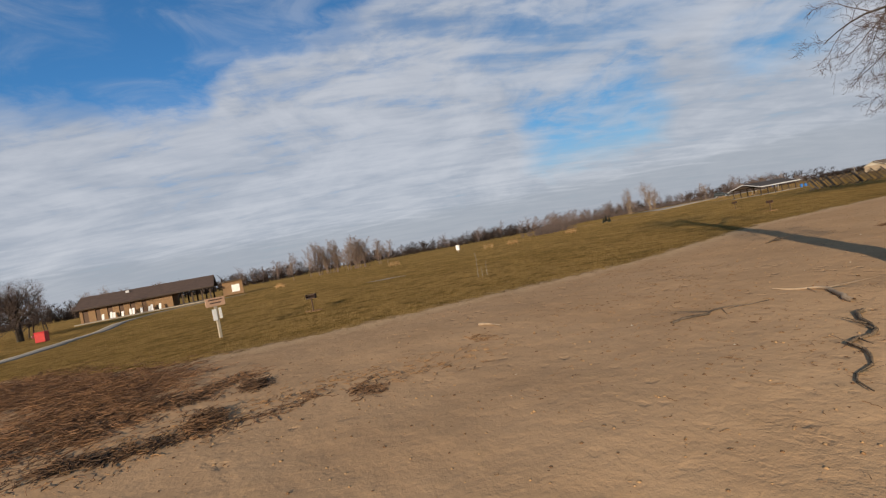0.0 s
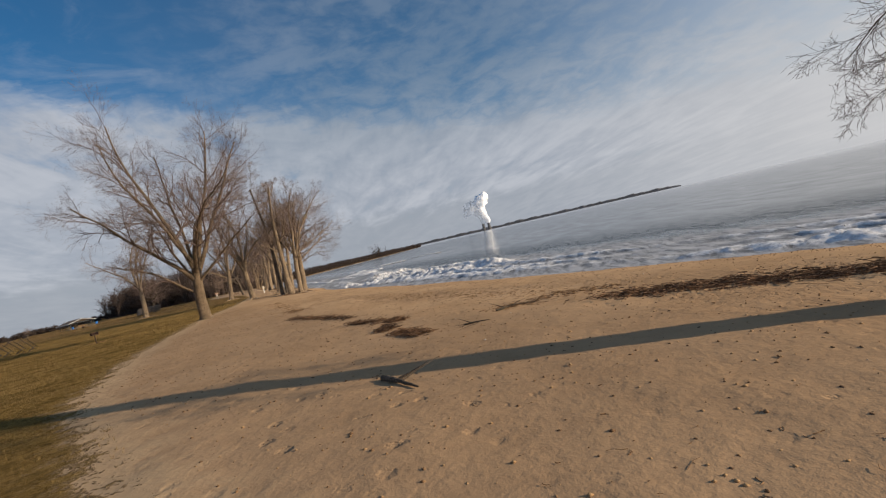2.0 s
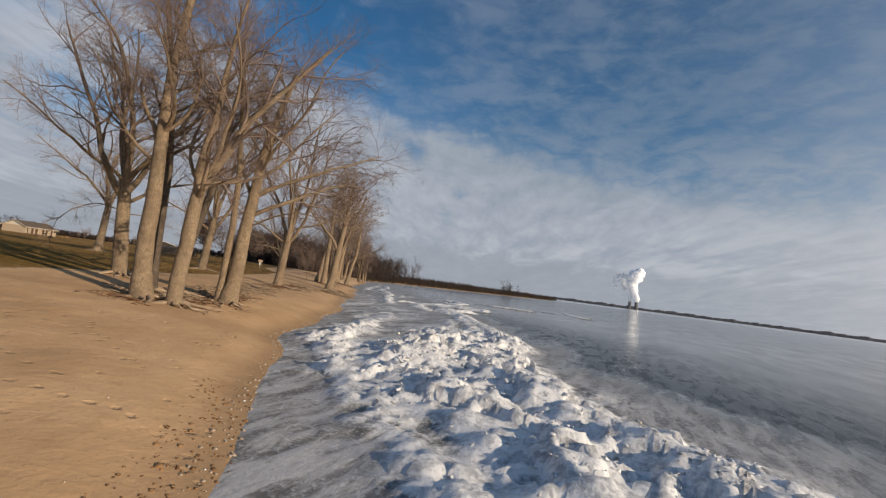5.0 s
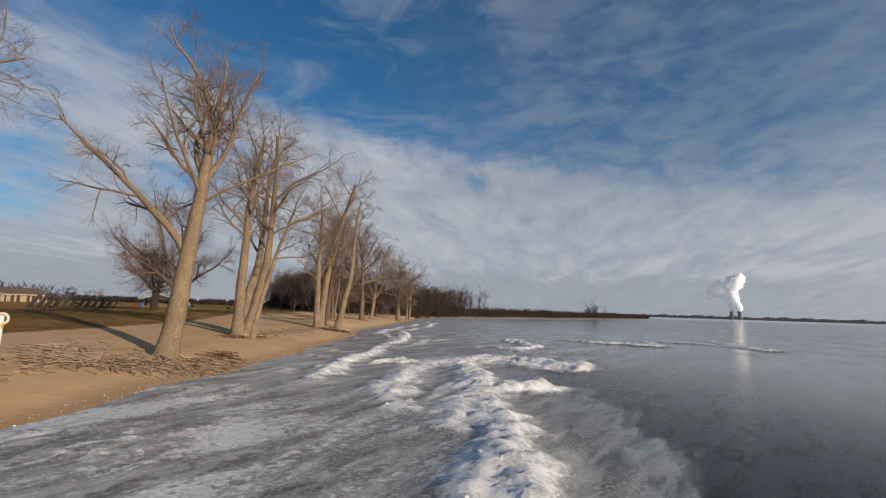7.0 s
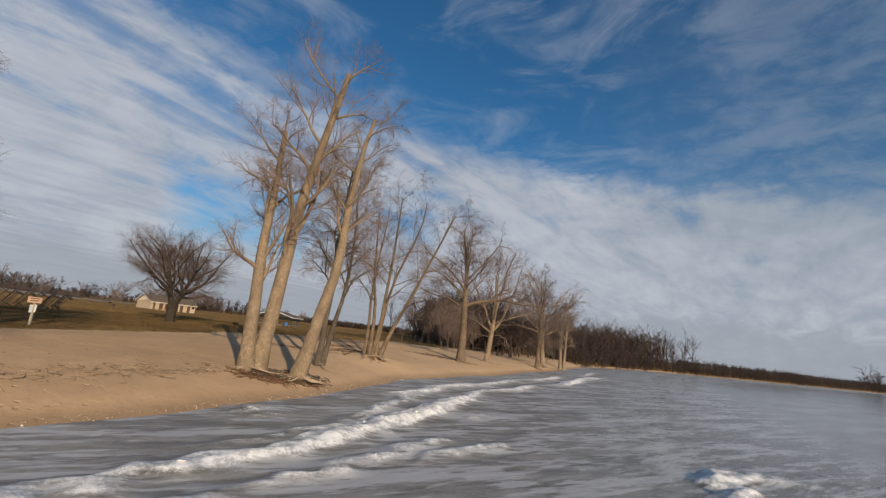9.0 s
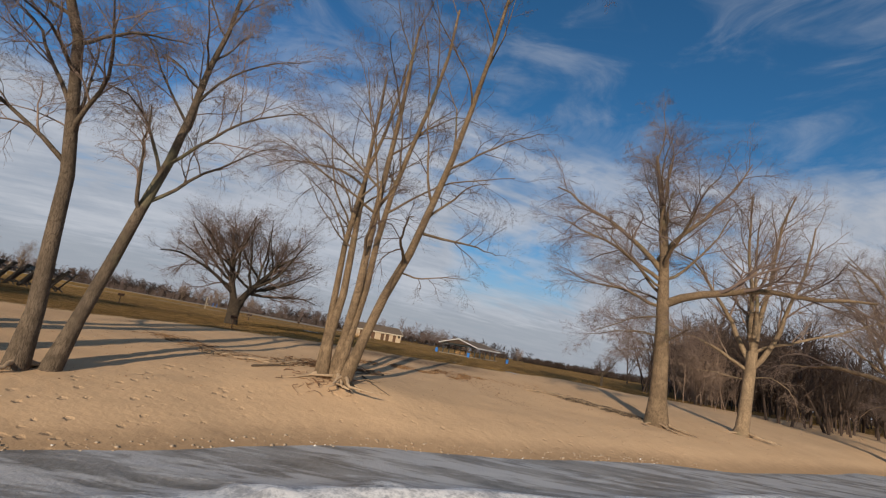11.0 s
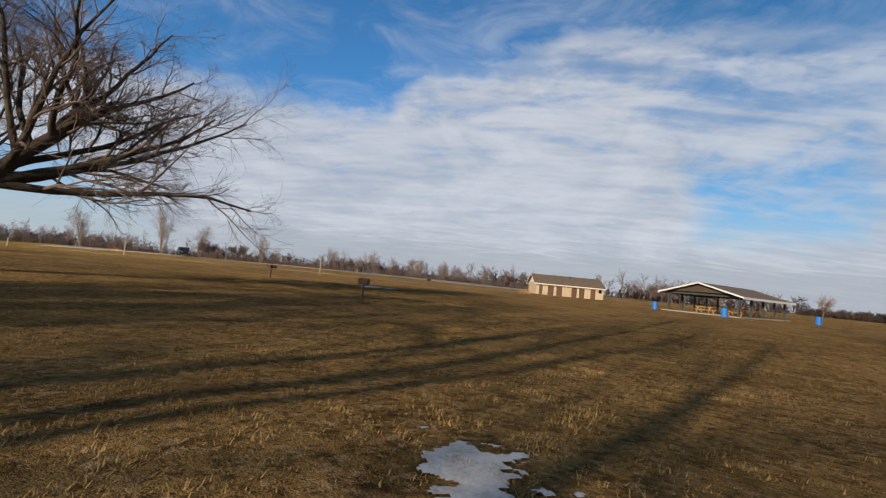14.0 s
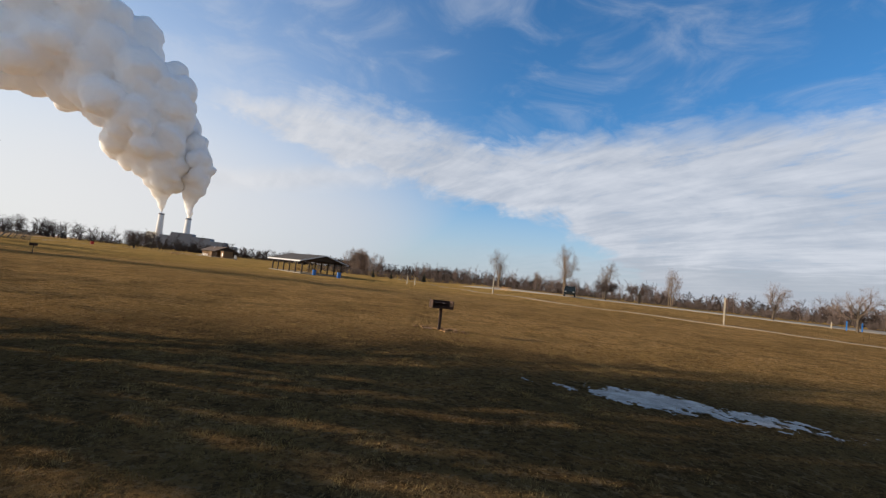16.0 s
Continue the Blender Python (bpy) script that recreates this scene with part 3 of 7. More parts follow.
def steam_material(name, thin=0.0, base=0.0, coarse=0.03):
    """Dense steam: light wanders through it; thin steam lets the sky through in places."""
    def build(n, b):
        co = n.add("ShaderNodeTexCoord").outputs["Object"]
        set_in(n, b, "Base Color", n.mix(n.noise(co, 0.02, 4.0), (0.95, 0.95, 0.95), (0.99, 0.985, 0.98)))
        b.inputs["Subsurface Weight"].default_value = 1.0
        b.inputs["Subsurface Radius"].default_value = (1.0, 1.0, 1.0)
        b.inputs["Subsurface Scale"].default_value = 70.0
        if base > 0:
            set_in(n, b, "Alpha", n.math("SUBTRACT", 1.0 - base, n.math("MULTIPLY", n.step(n.noise(co, coarse, 3.0, 0.5), 0.35, 0.65), thin)))
    return material(name, build, 1.0, 0.0, 0.0)


STEAM = steam_material("steam")
STEAM_FAR = steam_material("far_steam")
STEAM_THIN = steam_material("thin_steam", 0.1, 0.70, 0.008)

# ---------- mesh helpers ----------


def part(name, bm, mat, parent=None, label="", smooth=False):
    me = bpy.data.meshes.new(name)
    bm.to_mesh(me)
    bm.free()
    me.materials.append(mat)
    if smooth:
        me.polygons.foreach_set("use_smooth", [True] * len(me.polygons))
    ob = new(name, me)
    if parent:
        ob.parent = parent
    if label:
        ob["label"] = label
    return ob


def thing(name, x, y, z, turn=0.0, label="", category="", group="", kind=""):
    e = new(name)
    e.empty_display_size = 0.2
    e.matrix_world = pose(x, y, z, 0, 0, turn)
    return tagged(e, label, category, group, kind)


def box(bm, x0, x1, y0, y1, z0, z1, bevel=0.0, m=None):
    r = bmesh.ops.create_cube(bm, size=1.0)
    vs = r["verts"]
    bmesh.ops.scale(bm, vec=(x1 - x0, y1 - y0, z1 - z0), verts=vs)
    bmesh.ops.translate(bm, vec=((x0 + x1) / 2, (y0 + y1) / 2, (z0 + z1) / 2), verts=vs)
    if bevel:
        es = list({e for v in vs for e in v.link_edges})
        r = bmesh.ops.bevel(bm, geom=es, offset=bevel, segments=1, affect="EDGES")
        vs = list({v for f in r["faces"] for v in f.verts} | {v for v in vs if v.is_valid})
    if m is not None:
        bmesh.ops.transform(bm, matrix=m, verts=vs)
    return vs


def boxes(*rows, bevel=0.0):
    bm = bmesh.new()
    for r in rows:
        box(bm, *r, bevel=bevel)
    return bm


def cone(bm, r0, r1, z0, z1, x=0.0, y=0.0, seg=12):
    r = bmesh.ops.create_cone(bm, cap_ends=True, segments=seg, radius1=r0, radius2=r1, depth=z1 - z0)
    bmesh.ops.translate(bm, vec=(x, y, (z0 + z1) / 2), verts=r["verts"])
    return r["verts"]


def tubes(paths, radii, sides):
    """Tapered tubes. paths (B, n, 3), radii (B, n): verts and quads."""
    B, n, _ = paths.shape
    d = np.gradient(paths, axis=1)
    d /= np.linalg.norm(d, axis=2, keepdims=True) + 1e-9
    ref = np.where(np.abs(d[:, :1, 2:3]) > 0.8, np.array([1.0, 0.0, 0.0]), np.array([0.0, 0.0, 1.0]))
    a = np.cross(d, np.broadcast_to(ref, d.shape))
    a /= np.linalg.norm(a, axis=2, keepdims=True) + 1e-9
    b = np.cross(d, a)
    th = np.arange(sides) * (2 * np.pi / sides)
    ring = a[:, :, None] * np.cos(th)[None, None, :, None] + b[:, :, None] * np.sin(th)[None, None, :, None]
    v = (paths[:, :, None] + ring * radii[:, :, None, None]).reshape(-1, 3)
    i = np.arange(B)[:, None, None] * n * sides + np.arange(n - 1)[None, :, None] * sides
    j = np.arange(sides)[None, None]
    k = (np.arange(sides) + 1) % sides
    f = np.stack([i + j, i + k[None, None], i + sides + k[None, None], i + sides + j], -1).reshape(-1, 4)
    return v, f


def join(chunks):
    vs, fs, o = [], [], 0
    for v, f in chunks:
        vs.append(v)
        fs.append(f + o)
        o += len(v)
    return np.concatenate(vs), np.concatenate(fs)


def numpy_mesh(name, v, f, mat, parent=None, smooth=False, label=""):
    """A mesh from arrays of vertices and of quads or triangles."""
    me = bpy.data.meshes.new(name)
    k = f.shape[1]
    me.vertices.add(len(v))
    me.vertices.foreach_set("co", np.ascontiguousarray(v, dtype=np.float32).ravel())
    me.loops.add(len(f) * k)
    me.loops.foreach_set("vertex_index", np.ascontiguousarray(f, dtype=np.int32).ravel())
    me.polygons.add(len(f))
    me.polygons.foreach_set("loop_start", np.arange(0, len(f) * k, k, dtype=np.int32))
    if smooth:
        me.polygons.foreach_set("use_smooth", np.ones(len(f), dtype=bool))
    me.update(calc_edges=True)
    me.validate()
    me.materials.append(mat)
    ob = new(name, me)
    if parent:
        ob.parent = parent
    if label:
        ob["label"] = label
    return ob


# ---------- the lie of the land ----------
# Coast frame: a runs north along the shore, b out over the lake.
ORIGIN, ALONG, OUT = np.array([21.0, 30.0]), np.array([-0.516, 0.8566]), np.array([0.8566, 0.516])
COAST = np.array([(-3000, 900), (-600, 160), (-100, 25), (-40, 9), (-12, 2.7), (0, 0), (16, -2.2), (33, -3.5), (50, -5.6), (71, -4.6), (95, -4.7),
                  (118, -5.0), (132, -6.4), (139, -8.2), (147, -8.4), (155, -7.2), (165, -7.0), (200, -6), (247, -6.7), (300, 10), (400, 75), (500, 142), (805, 318), (812, 250), (870, -800), (4000, -3000)])
TURF = np.array([(-600, -60), (-60, -31), (-44, -27), (-37, -20.8), (-17, -20.5), (-6, -23.9), (3, -24.5), (26, -23), (46, -20.2), (74, -17.5), (100, -18),
                 (112, -19.5), (138, -27.5), (155, -25.6), (162, -25.2), (175, -28.5), (232, -20), (246, -8.6), (300, 8.6), (400, 73.6), (500, 140.6), (800, 316), (820, 200), (900, -900), (4000, -3100)])
PROFILE = np.array([(-400, -3), (-6, -0.9), (-0.5, -0.12), (0, 0.06), (2, 0.55), (4, 0.92), (7, 1.25), (10, 1.48), (15, 1.76), (22, 2.0), (40, 2.2), (100, 2.4), (400, 2.5), (6000, 2.6)])


def to_coast(x, y):
    dx, dy = np.asarray(x) - ORIGIN[0], np.asarray(y) - ORIGIN[1]
    return dx * ALONG[0] + dy * ALONG[1], dx * OUT[0] + dy * OUT[1]


def to_world(a, b):
    return ORIGIN[0] + a * ALONG[0] + b * OUT[0], ORIGIN[1] + a * ALONG[1] + b * OUT[1]


def waves(x, y, k, seed):
    """Smooth uneven values from -1 to 1, made of turned sine waves."""
    r = np.random.RandomState(seed)
    out = 0
    for i in range(7):
        th, ph, s = r.uniform(0, 6.28), r.uniform(0, 6.28), k * r.uniform(0.6, 1.8)
        out = out + np.sin((x * np.cos(th) + y * np.sin(th)) * s + ph + 1.3 * np.sin((y * np.cos(th) - x * np.sin(th)) * s * 0.7 + ph))
    return out / 4.0


def coast_b(a):
    return np.interp(a, COAST[:, 0], COAST[:, 1]) + 0.5 * waves(a, a * 0, 0.35, 5)


def ground_z(x, y):
    a, b = to_coast(x, y)
    i = coast_b(a) - b
    z = np.interp(i, PROFILE[:, 0], PROFILE[:, 1])
    on = np.clip(i / 4.0, 0, 1)
    z = z + on * (0.05 * waves(x, y, 0.45, 1) + 0.018 * waves(x, y, 2.0, 2))
    sandy = np.clip((b - np.interp(a, TURF[:, 0], TURF[:, 1])) / 3 + 0.5, 0, 1)
    off = b - np.interp(a, TURF[:, 0], TURF[:, 1])
    berm = 0.40 * np.exp(-(off / np.where(off > 0, 7.5, 5.0)) ** 2) * np.clip((a - 134) / 10, 0, 1) * np.clip((182 - a) / 10, 0, 1)
    berm = berm + on * 0.5 * np.exp(-((np.asarray(x) + 64.2) ** 2 + (np.asarray(y) - 145.8) ** 2) / 18.0)      # sand held by roots
    rise = np.clip((-np.asarray(x) - 116) / 22, 0, 1) * np.clip((118 - np.asarray(y)) / 36, 0, 1) * np.clip((np.asarray(y) + 30) / 50, 0, 1) * np.clip((np.asarray(x) + 300) / 60, 0, 1)
    z = z + 0.85 * rise * rise * (3 - 2 * rise)        # the car park stands a little higher
    return z + on * sandy * (0.016 * waves(x, y, 4.5, 3) + 0.007 * waves(x, y, 9.0, 4)) + berm


def g(x, y):
    return float(ground_z(np.float64(x), np.float64(y)))


def axis(fine0, fine1, step, lo, hi, grow=1.16):
    """Even steps between fine0 and fine1, growing ones beyond."""
    mid = np.arange(fine0, fine1 + step / 2, step)
    def side(start, end):
        out, s, p = [], step, start
        sign = 1 if end > start else -1
        while (end - p) * sign > 0:
            s *= grow
            p += sign * s
            out.append(p)
        out[-1] = end
        return out
    return np.array(side(mid[0], lo)[::-1] + list(mid) + side(mid[-1], hi))


def grid_faces(na, nb):
    i = (np.arange(na - 1)[:, None] * nb + np.arange(nb - 1)[None])
    return np.stack([i, i + nb, i + nb + 1, i + 1], -1).reshape(-1, 4)


def point_attribute(ob, name, values):
    at = ob.data.attributes.new(name, "FLOAT", "POINT")
    at.data.foreach_set("value", np.ascontiguousarray(values, dtype=np.float32).ravel())


# ground: one sheet of beach and turf out to the horizon
aa = axis(-48, 178, 0.34, -3000, 3900)
ww = axis(-62, 2, 0.3, -4500, 60)
A, W = np.meshgrid(aa, ww, indexing="ij")
Bc = coast_b(A) + W
X, Y = to_world(A, Bc)
Z = ground_z(X, Y)
ground = numpy_mesh("ground", np.stack([X, Y, Z], -1).reshape(-1, 3), grid_faces(len(aa), len(ww)), GROUND, smooth=True)
point_attribute(ground, "turf", np.interp(A, TURF[:, 0], TURF[:, 1]) - Bc)
point_attribute(ground, "inland", -W)
tagged(ground, "tan beach sand running up to brown winter turf", "ground", kind="structure")


def cells(x, y, size, seed):
    """Broken facets: a random height and slope in each cell of an uneven net, and the way to the cell's middle."""
    u, v = x / size, y / size
    best = np.full(u.shape, 9.0)
    h = np.zeros(u.shape)
    for i in (-1, 0, 1):
        for j in (-1, 0, 1):
            cx, cy = np.floor(u) + i, np.floor(v) + j
            k = np.sin(cx * 127.1 + cy * 311.7 + seed) * 43758.5453
            r1 = k - np.floor(k)
            k = np.sin(cx * 269.5 + cy * 183.3 + seed) * 24634.6345
            r2 = k - np.floor(k)
            k = np.sin(cx * 419.2 + cy * 371.9 + seed) * 31718.927
            r3 = k - np.floor(k)
            dx, dy = u - cx - r1, v - cy - r2
            d = dx * dx + dy * dy
            th = r3 * 6.283 * 3
            val = r3 + 0.9 * (r1 - 0.2) * (dx * np.cos(th) + dy * np.sin(th))
            h = np.where(d < best, val, h)
            best = np.minimum(best, d)
    return h


# rows of piled ice: height, half width, then points (along the shore, out from it)
RIDGES = [(0.26, 1.0, [(-30, 4), (10, 4.2), (30, 3.8), (45, 3.0), (52, 2.8), (58, 3.0), (67, 4.2), (75, 5.0), (84, 5.6)]),
          (0.36, 0.75, [(84, 5.6), (97, 5.4), (103, 5.4), (106, 6.6), (113, 6.0), (118, 6.5), (127, 6.8), (147, 7.8), (190, 9)]),
          (0.26, 0.7, [(-30, 8), (3, 7.0), (16, 5.5), (28, 6.6), (41, 6.2)]),
          (0.20, 0.8, [(-30, 12), (0, 10.5), (14, 9.5), (30, 10)]),
          (0.50, 1.9, [(28, 7.4), (38, 6.5), (45, 4.8), (49.5, 7.5), (54, 9.2), (60, 8.8)]),
          (0.36, 0.8, [(60, 8.8), (66, 9.8), (70, 10.1), (74, 10.9)]),
          (0.55, 1.5, [(24, 10.2), (34, 10.5), (44, 9.3), (50, 10.8), (56, 12.4), (64, 13.2)]),
          (0.48, 1.0, [(64, 13.4), (68, 13.7), (72, 13.8), (80, 13.6), (88, 13.2), (96, 13.1)]),
          (0.46, 1.0, [(62, 11.2), (67, 12), (71, 12.1), (76, 12.6), (80, 13.2)]),
          (0.30, 0.6, [(83, 6.6), (79, 8.3), (77, 9.6)]), (0.24, 0.6, [(78, 9), (82, 10.6), (86, 11.5), (92, 12.5)]),
          (0.34, 0.8, [(99, 8.5), (97.5, 11), (96, 13.1)]),
          (0.40, 1.0, [(84, 10.5), (89, 9.5), (92.5, 9.6), (98, 11.3), (104.4, 14.8)]),
          (0.52, 1.7, [(99, 12.5), (101.5, 15), (100.5, 18.3), (99, 20.6)]),
          (0.46, 1.1, [(82, 11.5), (86, 13), (88.3, 13.7), (90.5, 16.3)]),
          (0.30, 0.7, [(114, 17), (112, 19), (116, 21.5), (120, 21)]),
          (0.28, 0.7, [(120, 21), (128, 20), (130, 24), (131, 29), (128, 32), (125, 38)]),
          (0.32, 1.0, [(125, 38), (134, 42), (133, 49), (124, 50), (144, 57)]),
          (0.16, 0.5, [(111, 8.5), (118, 8.6), (123, 9.6)]), (0.16, 0.5, [(115, 4.6), (123, 5.6), (127, 4.6), (137, 4.0), (150, 5)]),
          (0.14, 0.5, [(121, 10.3), (124.6, 12)]), (0.14, 0.5, [(130, 9), (132, 13.5)]), (0.14, 0.6, [(135.8, 15.4), (137, 18.4)]),
          (0.22, 0.8, [(133, 3.5), (160, 5), (216, 6)])]


def ridge_height(a, w, x, y):
    """Shelf ice piled by the waves in uneven rows along the shore."""
    m1, m2, m3 = waves(a, w * 2, 0.16, 21), waves(a, w * 2, 0.22, 22), waves(a, w, 0.12, 23)
    n1 = 0.5 + 0.5 * waves(x, y, 1.1, 24)
    n2, n3 = waves(x, y, 2.7, 25), waves(x, y, 6.5, 26)
    pa, pw = a + 0.9 * n2 + 1.2 * m2, w + 0.35 * n2 + 0.5 * m1
    h = np.zeros(np.shape(a))
    for high, half, pts in RIDGES:
        best = np.full(np.shape(a), 1e9)
        for (a0, w0), (a1, w1) in zip(pts, pts[1:]):
            t = np.clip(((pa - a0) * (a1 - a0) + (pw - w0) * (w1 - w0)) / ((a1 - a0) ** 2 + (w1 - w0) ** 2), 0, 1)
            best = np.minimum(best, (pa - a0 - t * (a1 - a0)) ** 2 + (pw - w0 - t * (w1 - w0)) ** 2)
        h = np.maximum(h, high * np.exp(-best / half ** 2) * np.clip(0.75 + 0.5 * m3 + 0.35 * m2, 0.15, 1.25))
    rough = np.clip(h * 3.2, 0, 1)
    blocks = np.clip((66 - a) / 12, 0.28, 1) * np.clip((a - 20) / 15, 0.4, 1)        # broken blocks to the south, packed brash further on
    c1, c2, c3 = cells(x + 0.3 * n2, y + 0.3 * n3, 0.95, 1.0), cells(x, y, 0.45, 2.0), cells(x, y, 1.6, 3.0)
    c4 = cells(x + 0.1 * n3, y, 0.22, 4.0)
    h = h * (0.62 + 0.28 * n1 + 0.45 * (c1 - 0.3) * blocks) + rough * (blocks * (0.22 * c1 + 0.15 * c2 - 0.10) + (1 - blocks) * (0.07 * c2 + 0.06 * c4 + 0.03 * n3))
    near = np.interp(a, [8, 45, 58, 75, 110], [16, 14, 7.2, 6.0, 4.5])
    loose = np.clip((near - w) / 2.5, 0, 1) * np.clip((w + 0.5) / 1.5, 0, 1) * np.clip((a - 8) / 25, 0.25, 1) * np.clip((150 - a) / 30, 0.3, 1)
    patch = np.clip(0.45 + 0.8 * waves(x, y, 0.5, 27), 0.05, 1)
    return np.maximum(h, 0) + loose * patch * (0.11 * np.clip(c3 - 0.35, 0, 1) + 0.09 * np.clip(c1 - 0.3, 0, 1) + 0.06 * c2)


# lake: one sheet of ice, piled near the shore and smooth beyond
ai = axis(-16, 136, 0.19, -3000, 4000, 1.12)
wi = axis(-0.8, 25, 0.155, -6, 4400, 1.06)
A, W = np.meshgrid(ai, wi, indexing="ij")
X, Y = to_world(A, coast_b(A) + W)
Z = 0.03 + ridge_height(A, W, X, Y) * np.clip((A + 40) / 10, 0, 1) * np.clip((320 - A) / 60, 0, 1)
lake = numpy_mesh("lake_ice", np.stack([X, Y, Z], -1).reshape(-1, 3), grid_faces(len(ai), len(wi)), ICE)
point_attribute(lake, "offshore", W)
tagged(lake, "grey frozen lake with white ice piled in rows along the beach", "ice", kind="structure")

# ---------- trees ----------


def unit(v):
    return v / (np.linalg.norm(v, axis=-1, keepdims=True) + 1e-9)


def grow(rng, start, way, length, radius, lv, keep):
    """One level of branches as curved lines: paths (B, n, 3) and radii (B, n)."""
    n = lv["n"]
    B = len(start)
    p, d = start.copy(), unit(way)
    path, rad = [p.copy()], [radius]
    for k in range(1, n):
        t = k / (n - 1)
        up = lv["up"] * (1 - t) - lv.get("droop", 0.0) * t
        d = unit(d + rng.normal(0, lv["wander"], (B, 3)) + np.array([0, 0, 1.0]) * up)
        p = p + d * (length / (n - 1))[:, None]
        path.append(p.copy())
        rad.append(radius * (1 - (1 - lv["taper"]) * t))
    path, rad = np.stack(path, 1), np.stack(rad, 1)
    keep.append((path, rad, lv))
    return path, rad


def sprout(rng, path, rad, length, lv):
    """Starts, ways, lengths and radii of the branches that a level bears."""
    B, n, _ = path.shape
    k = lv["kids"]
    t = lv["from"] + (1 - lv["from"]) * ((np.arange(k)[None] + rng.uniform(0, 1, (B, k))) / k) ** lv.get("bias", 1.0)
    t = np.clip(t, 0, 0.985)
    s = t * (n - 1)
    i = np.minimum(s.astype(int), n - 2)
    f = (s - i)[..., None]
    r = np.arange(B)[:, None]
    pos = path[r, i] * (1 - f) + path[r, i + 1] * f
    d = unit(path[r, i + 1] - path[r, i])
    here = rad[r, i] * (1 - f[..., 0]) + rad[r, i + 1] * f[..., 0]
    side = unit(np.cross(d, unit(rng.normal(0, 1, (B, k, 3)))))
    if lv.get("spiral"):
        az = np.arange(k)[None] * 2.399 + rng.uniform(0, 6.28, (B, 1)) + rng.normal(0, 0.3, (B, k))
        x = unit(np.cross(d, np.array([0.31, 0.52, 0.21])))
        side = x * np.cos(az)[..., None] + np.cross(d, x) * np.sin(az)[..., None]
    ang = np.radians(rng.normal(lv["angle"], lv["spread"], (B, k)))[..., None]
    way = d * np.cos(ang) + side * np.sin(ang)
    ln = length[:, None] * lv["ratio"] * (1.15 - 0.55 * t) * rng.uniform(0.65, 1.2, (B, k))
    return pos.reshape(-1, 3), way.reshape(-1, 3), ln.ravel(), np.minimum(here * lv["thin"], lv.get("cap", 9)).ravel()


STOUT = [dict(n=9, sides=12, wander=0.05, up=0.03, taper=0.50, kids=9, angle=44, spread=9, ratio=0.62, thin=0.58, spiral=True, **{"from": 0.42}),
         dict(n=10, sides=7, wander=0.13, up=0.08, taper=0.22, kids=8, angle=40, spread=12, ratio=0.50, thin=0.52, **{"from": 0.22}),
         dict(n=7, sides=5, wander=0.16, up=0.07, taper=0.25, kids=7, angle=38, spread=14, ratio=0.52, thin=0.58, **{"from": 0.15}),
         dict(n=5, sides=4, wander=0.18, up=0.05, taper=0.35, kids=6, angle=34, spread=16, ratio=0.78, thin=0.70, cap=0.012, **{"from": 0.12}),
         dict(n=4, sides=3, wander=0.20, up=0.03, taper=0.45, kids=3, angle=30, spread=16, ratio=0.85, thin=0.8, cap=0.006, **{"from": 0.3}),
         dict(n=2, sides=3, wander=0.1, up=0.0, taper=0.5)]


def tuned(base, **changes):
    """A copy of the level list with some values changed, as l<level>_<key>=value."""
    out = [dict(d) for d in base]
    for k, v in changes.items():
        lv, key = k.split("_", 1)
        out[int(lv[1:])]["from" if key == "start" else key] = v
    return out


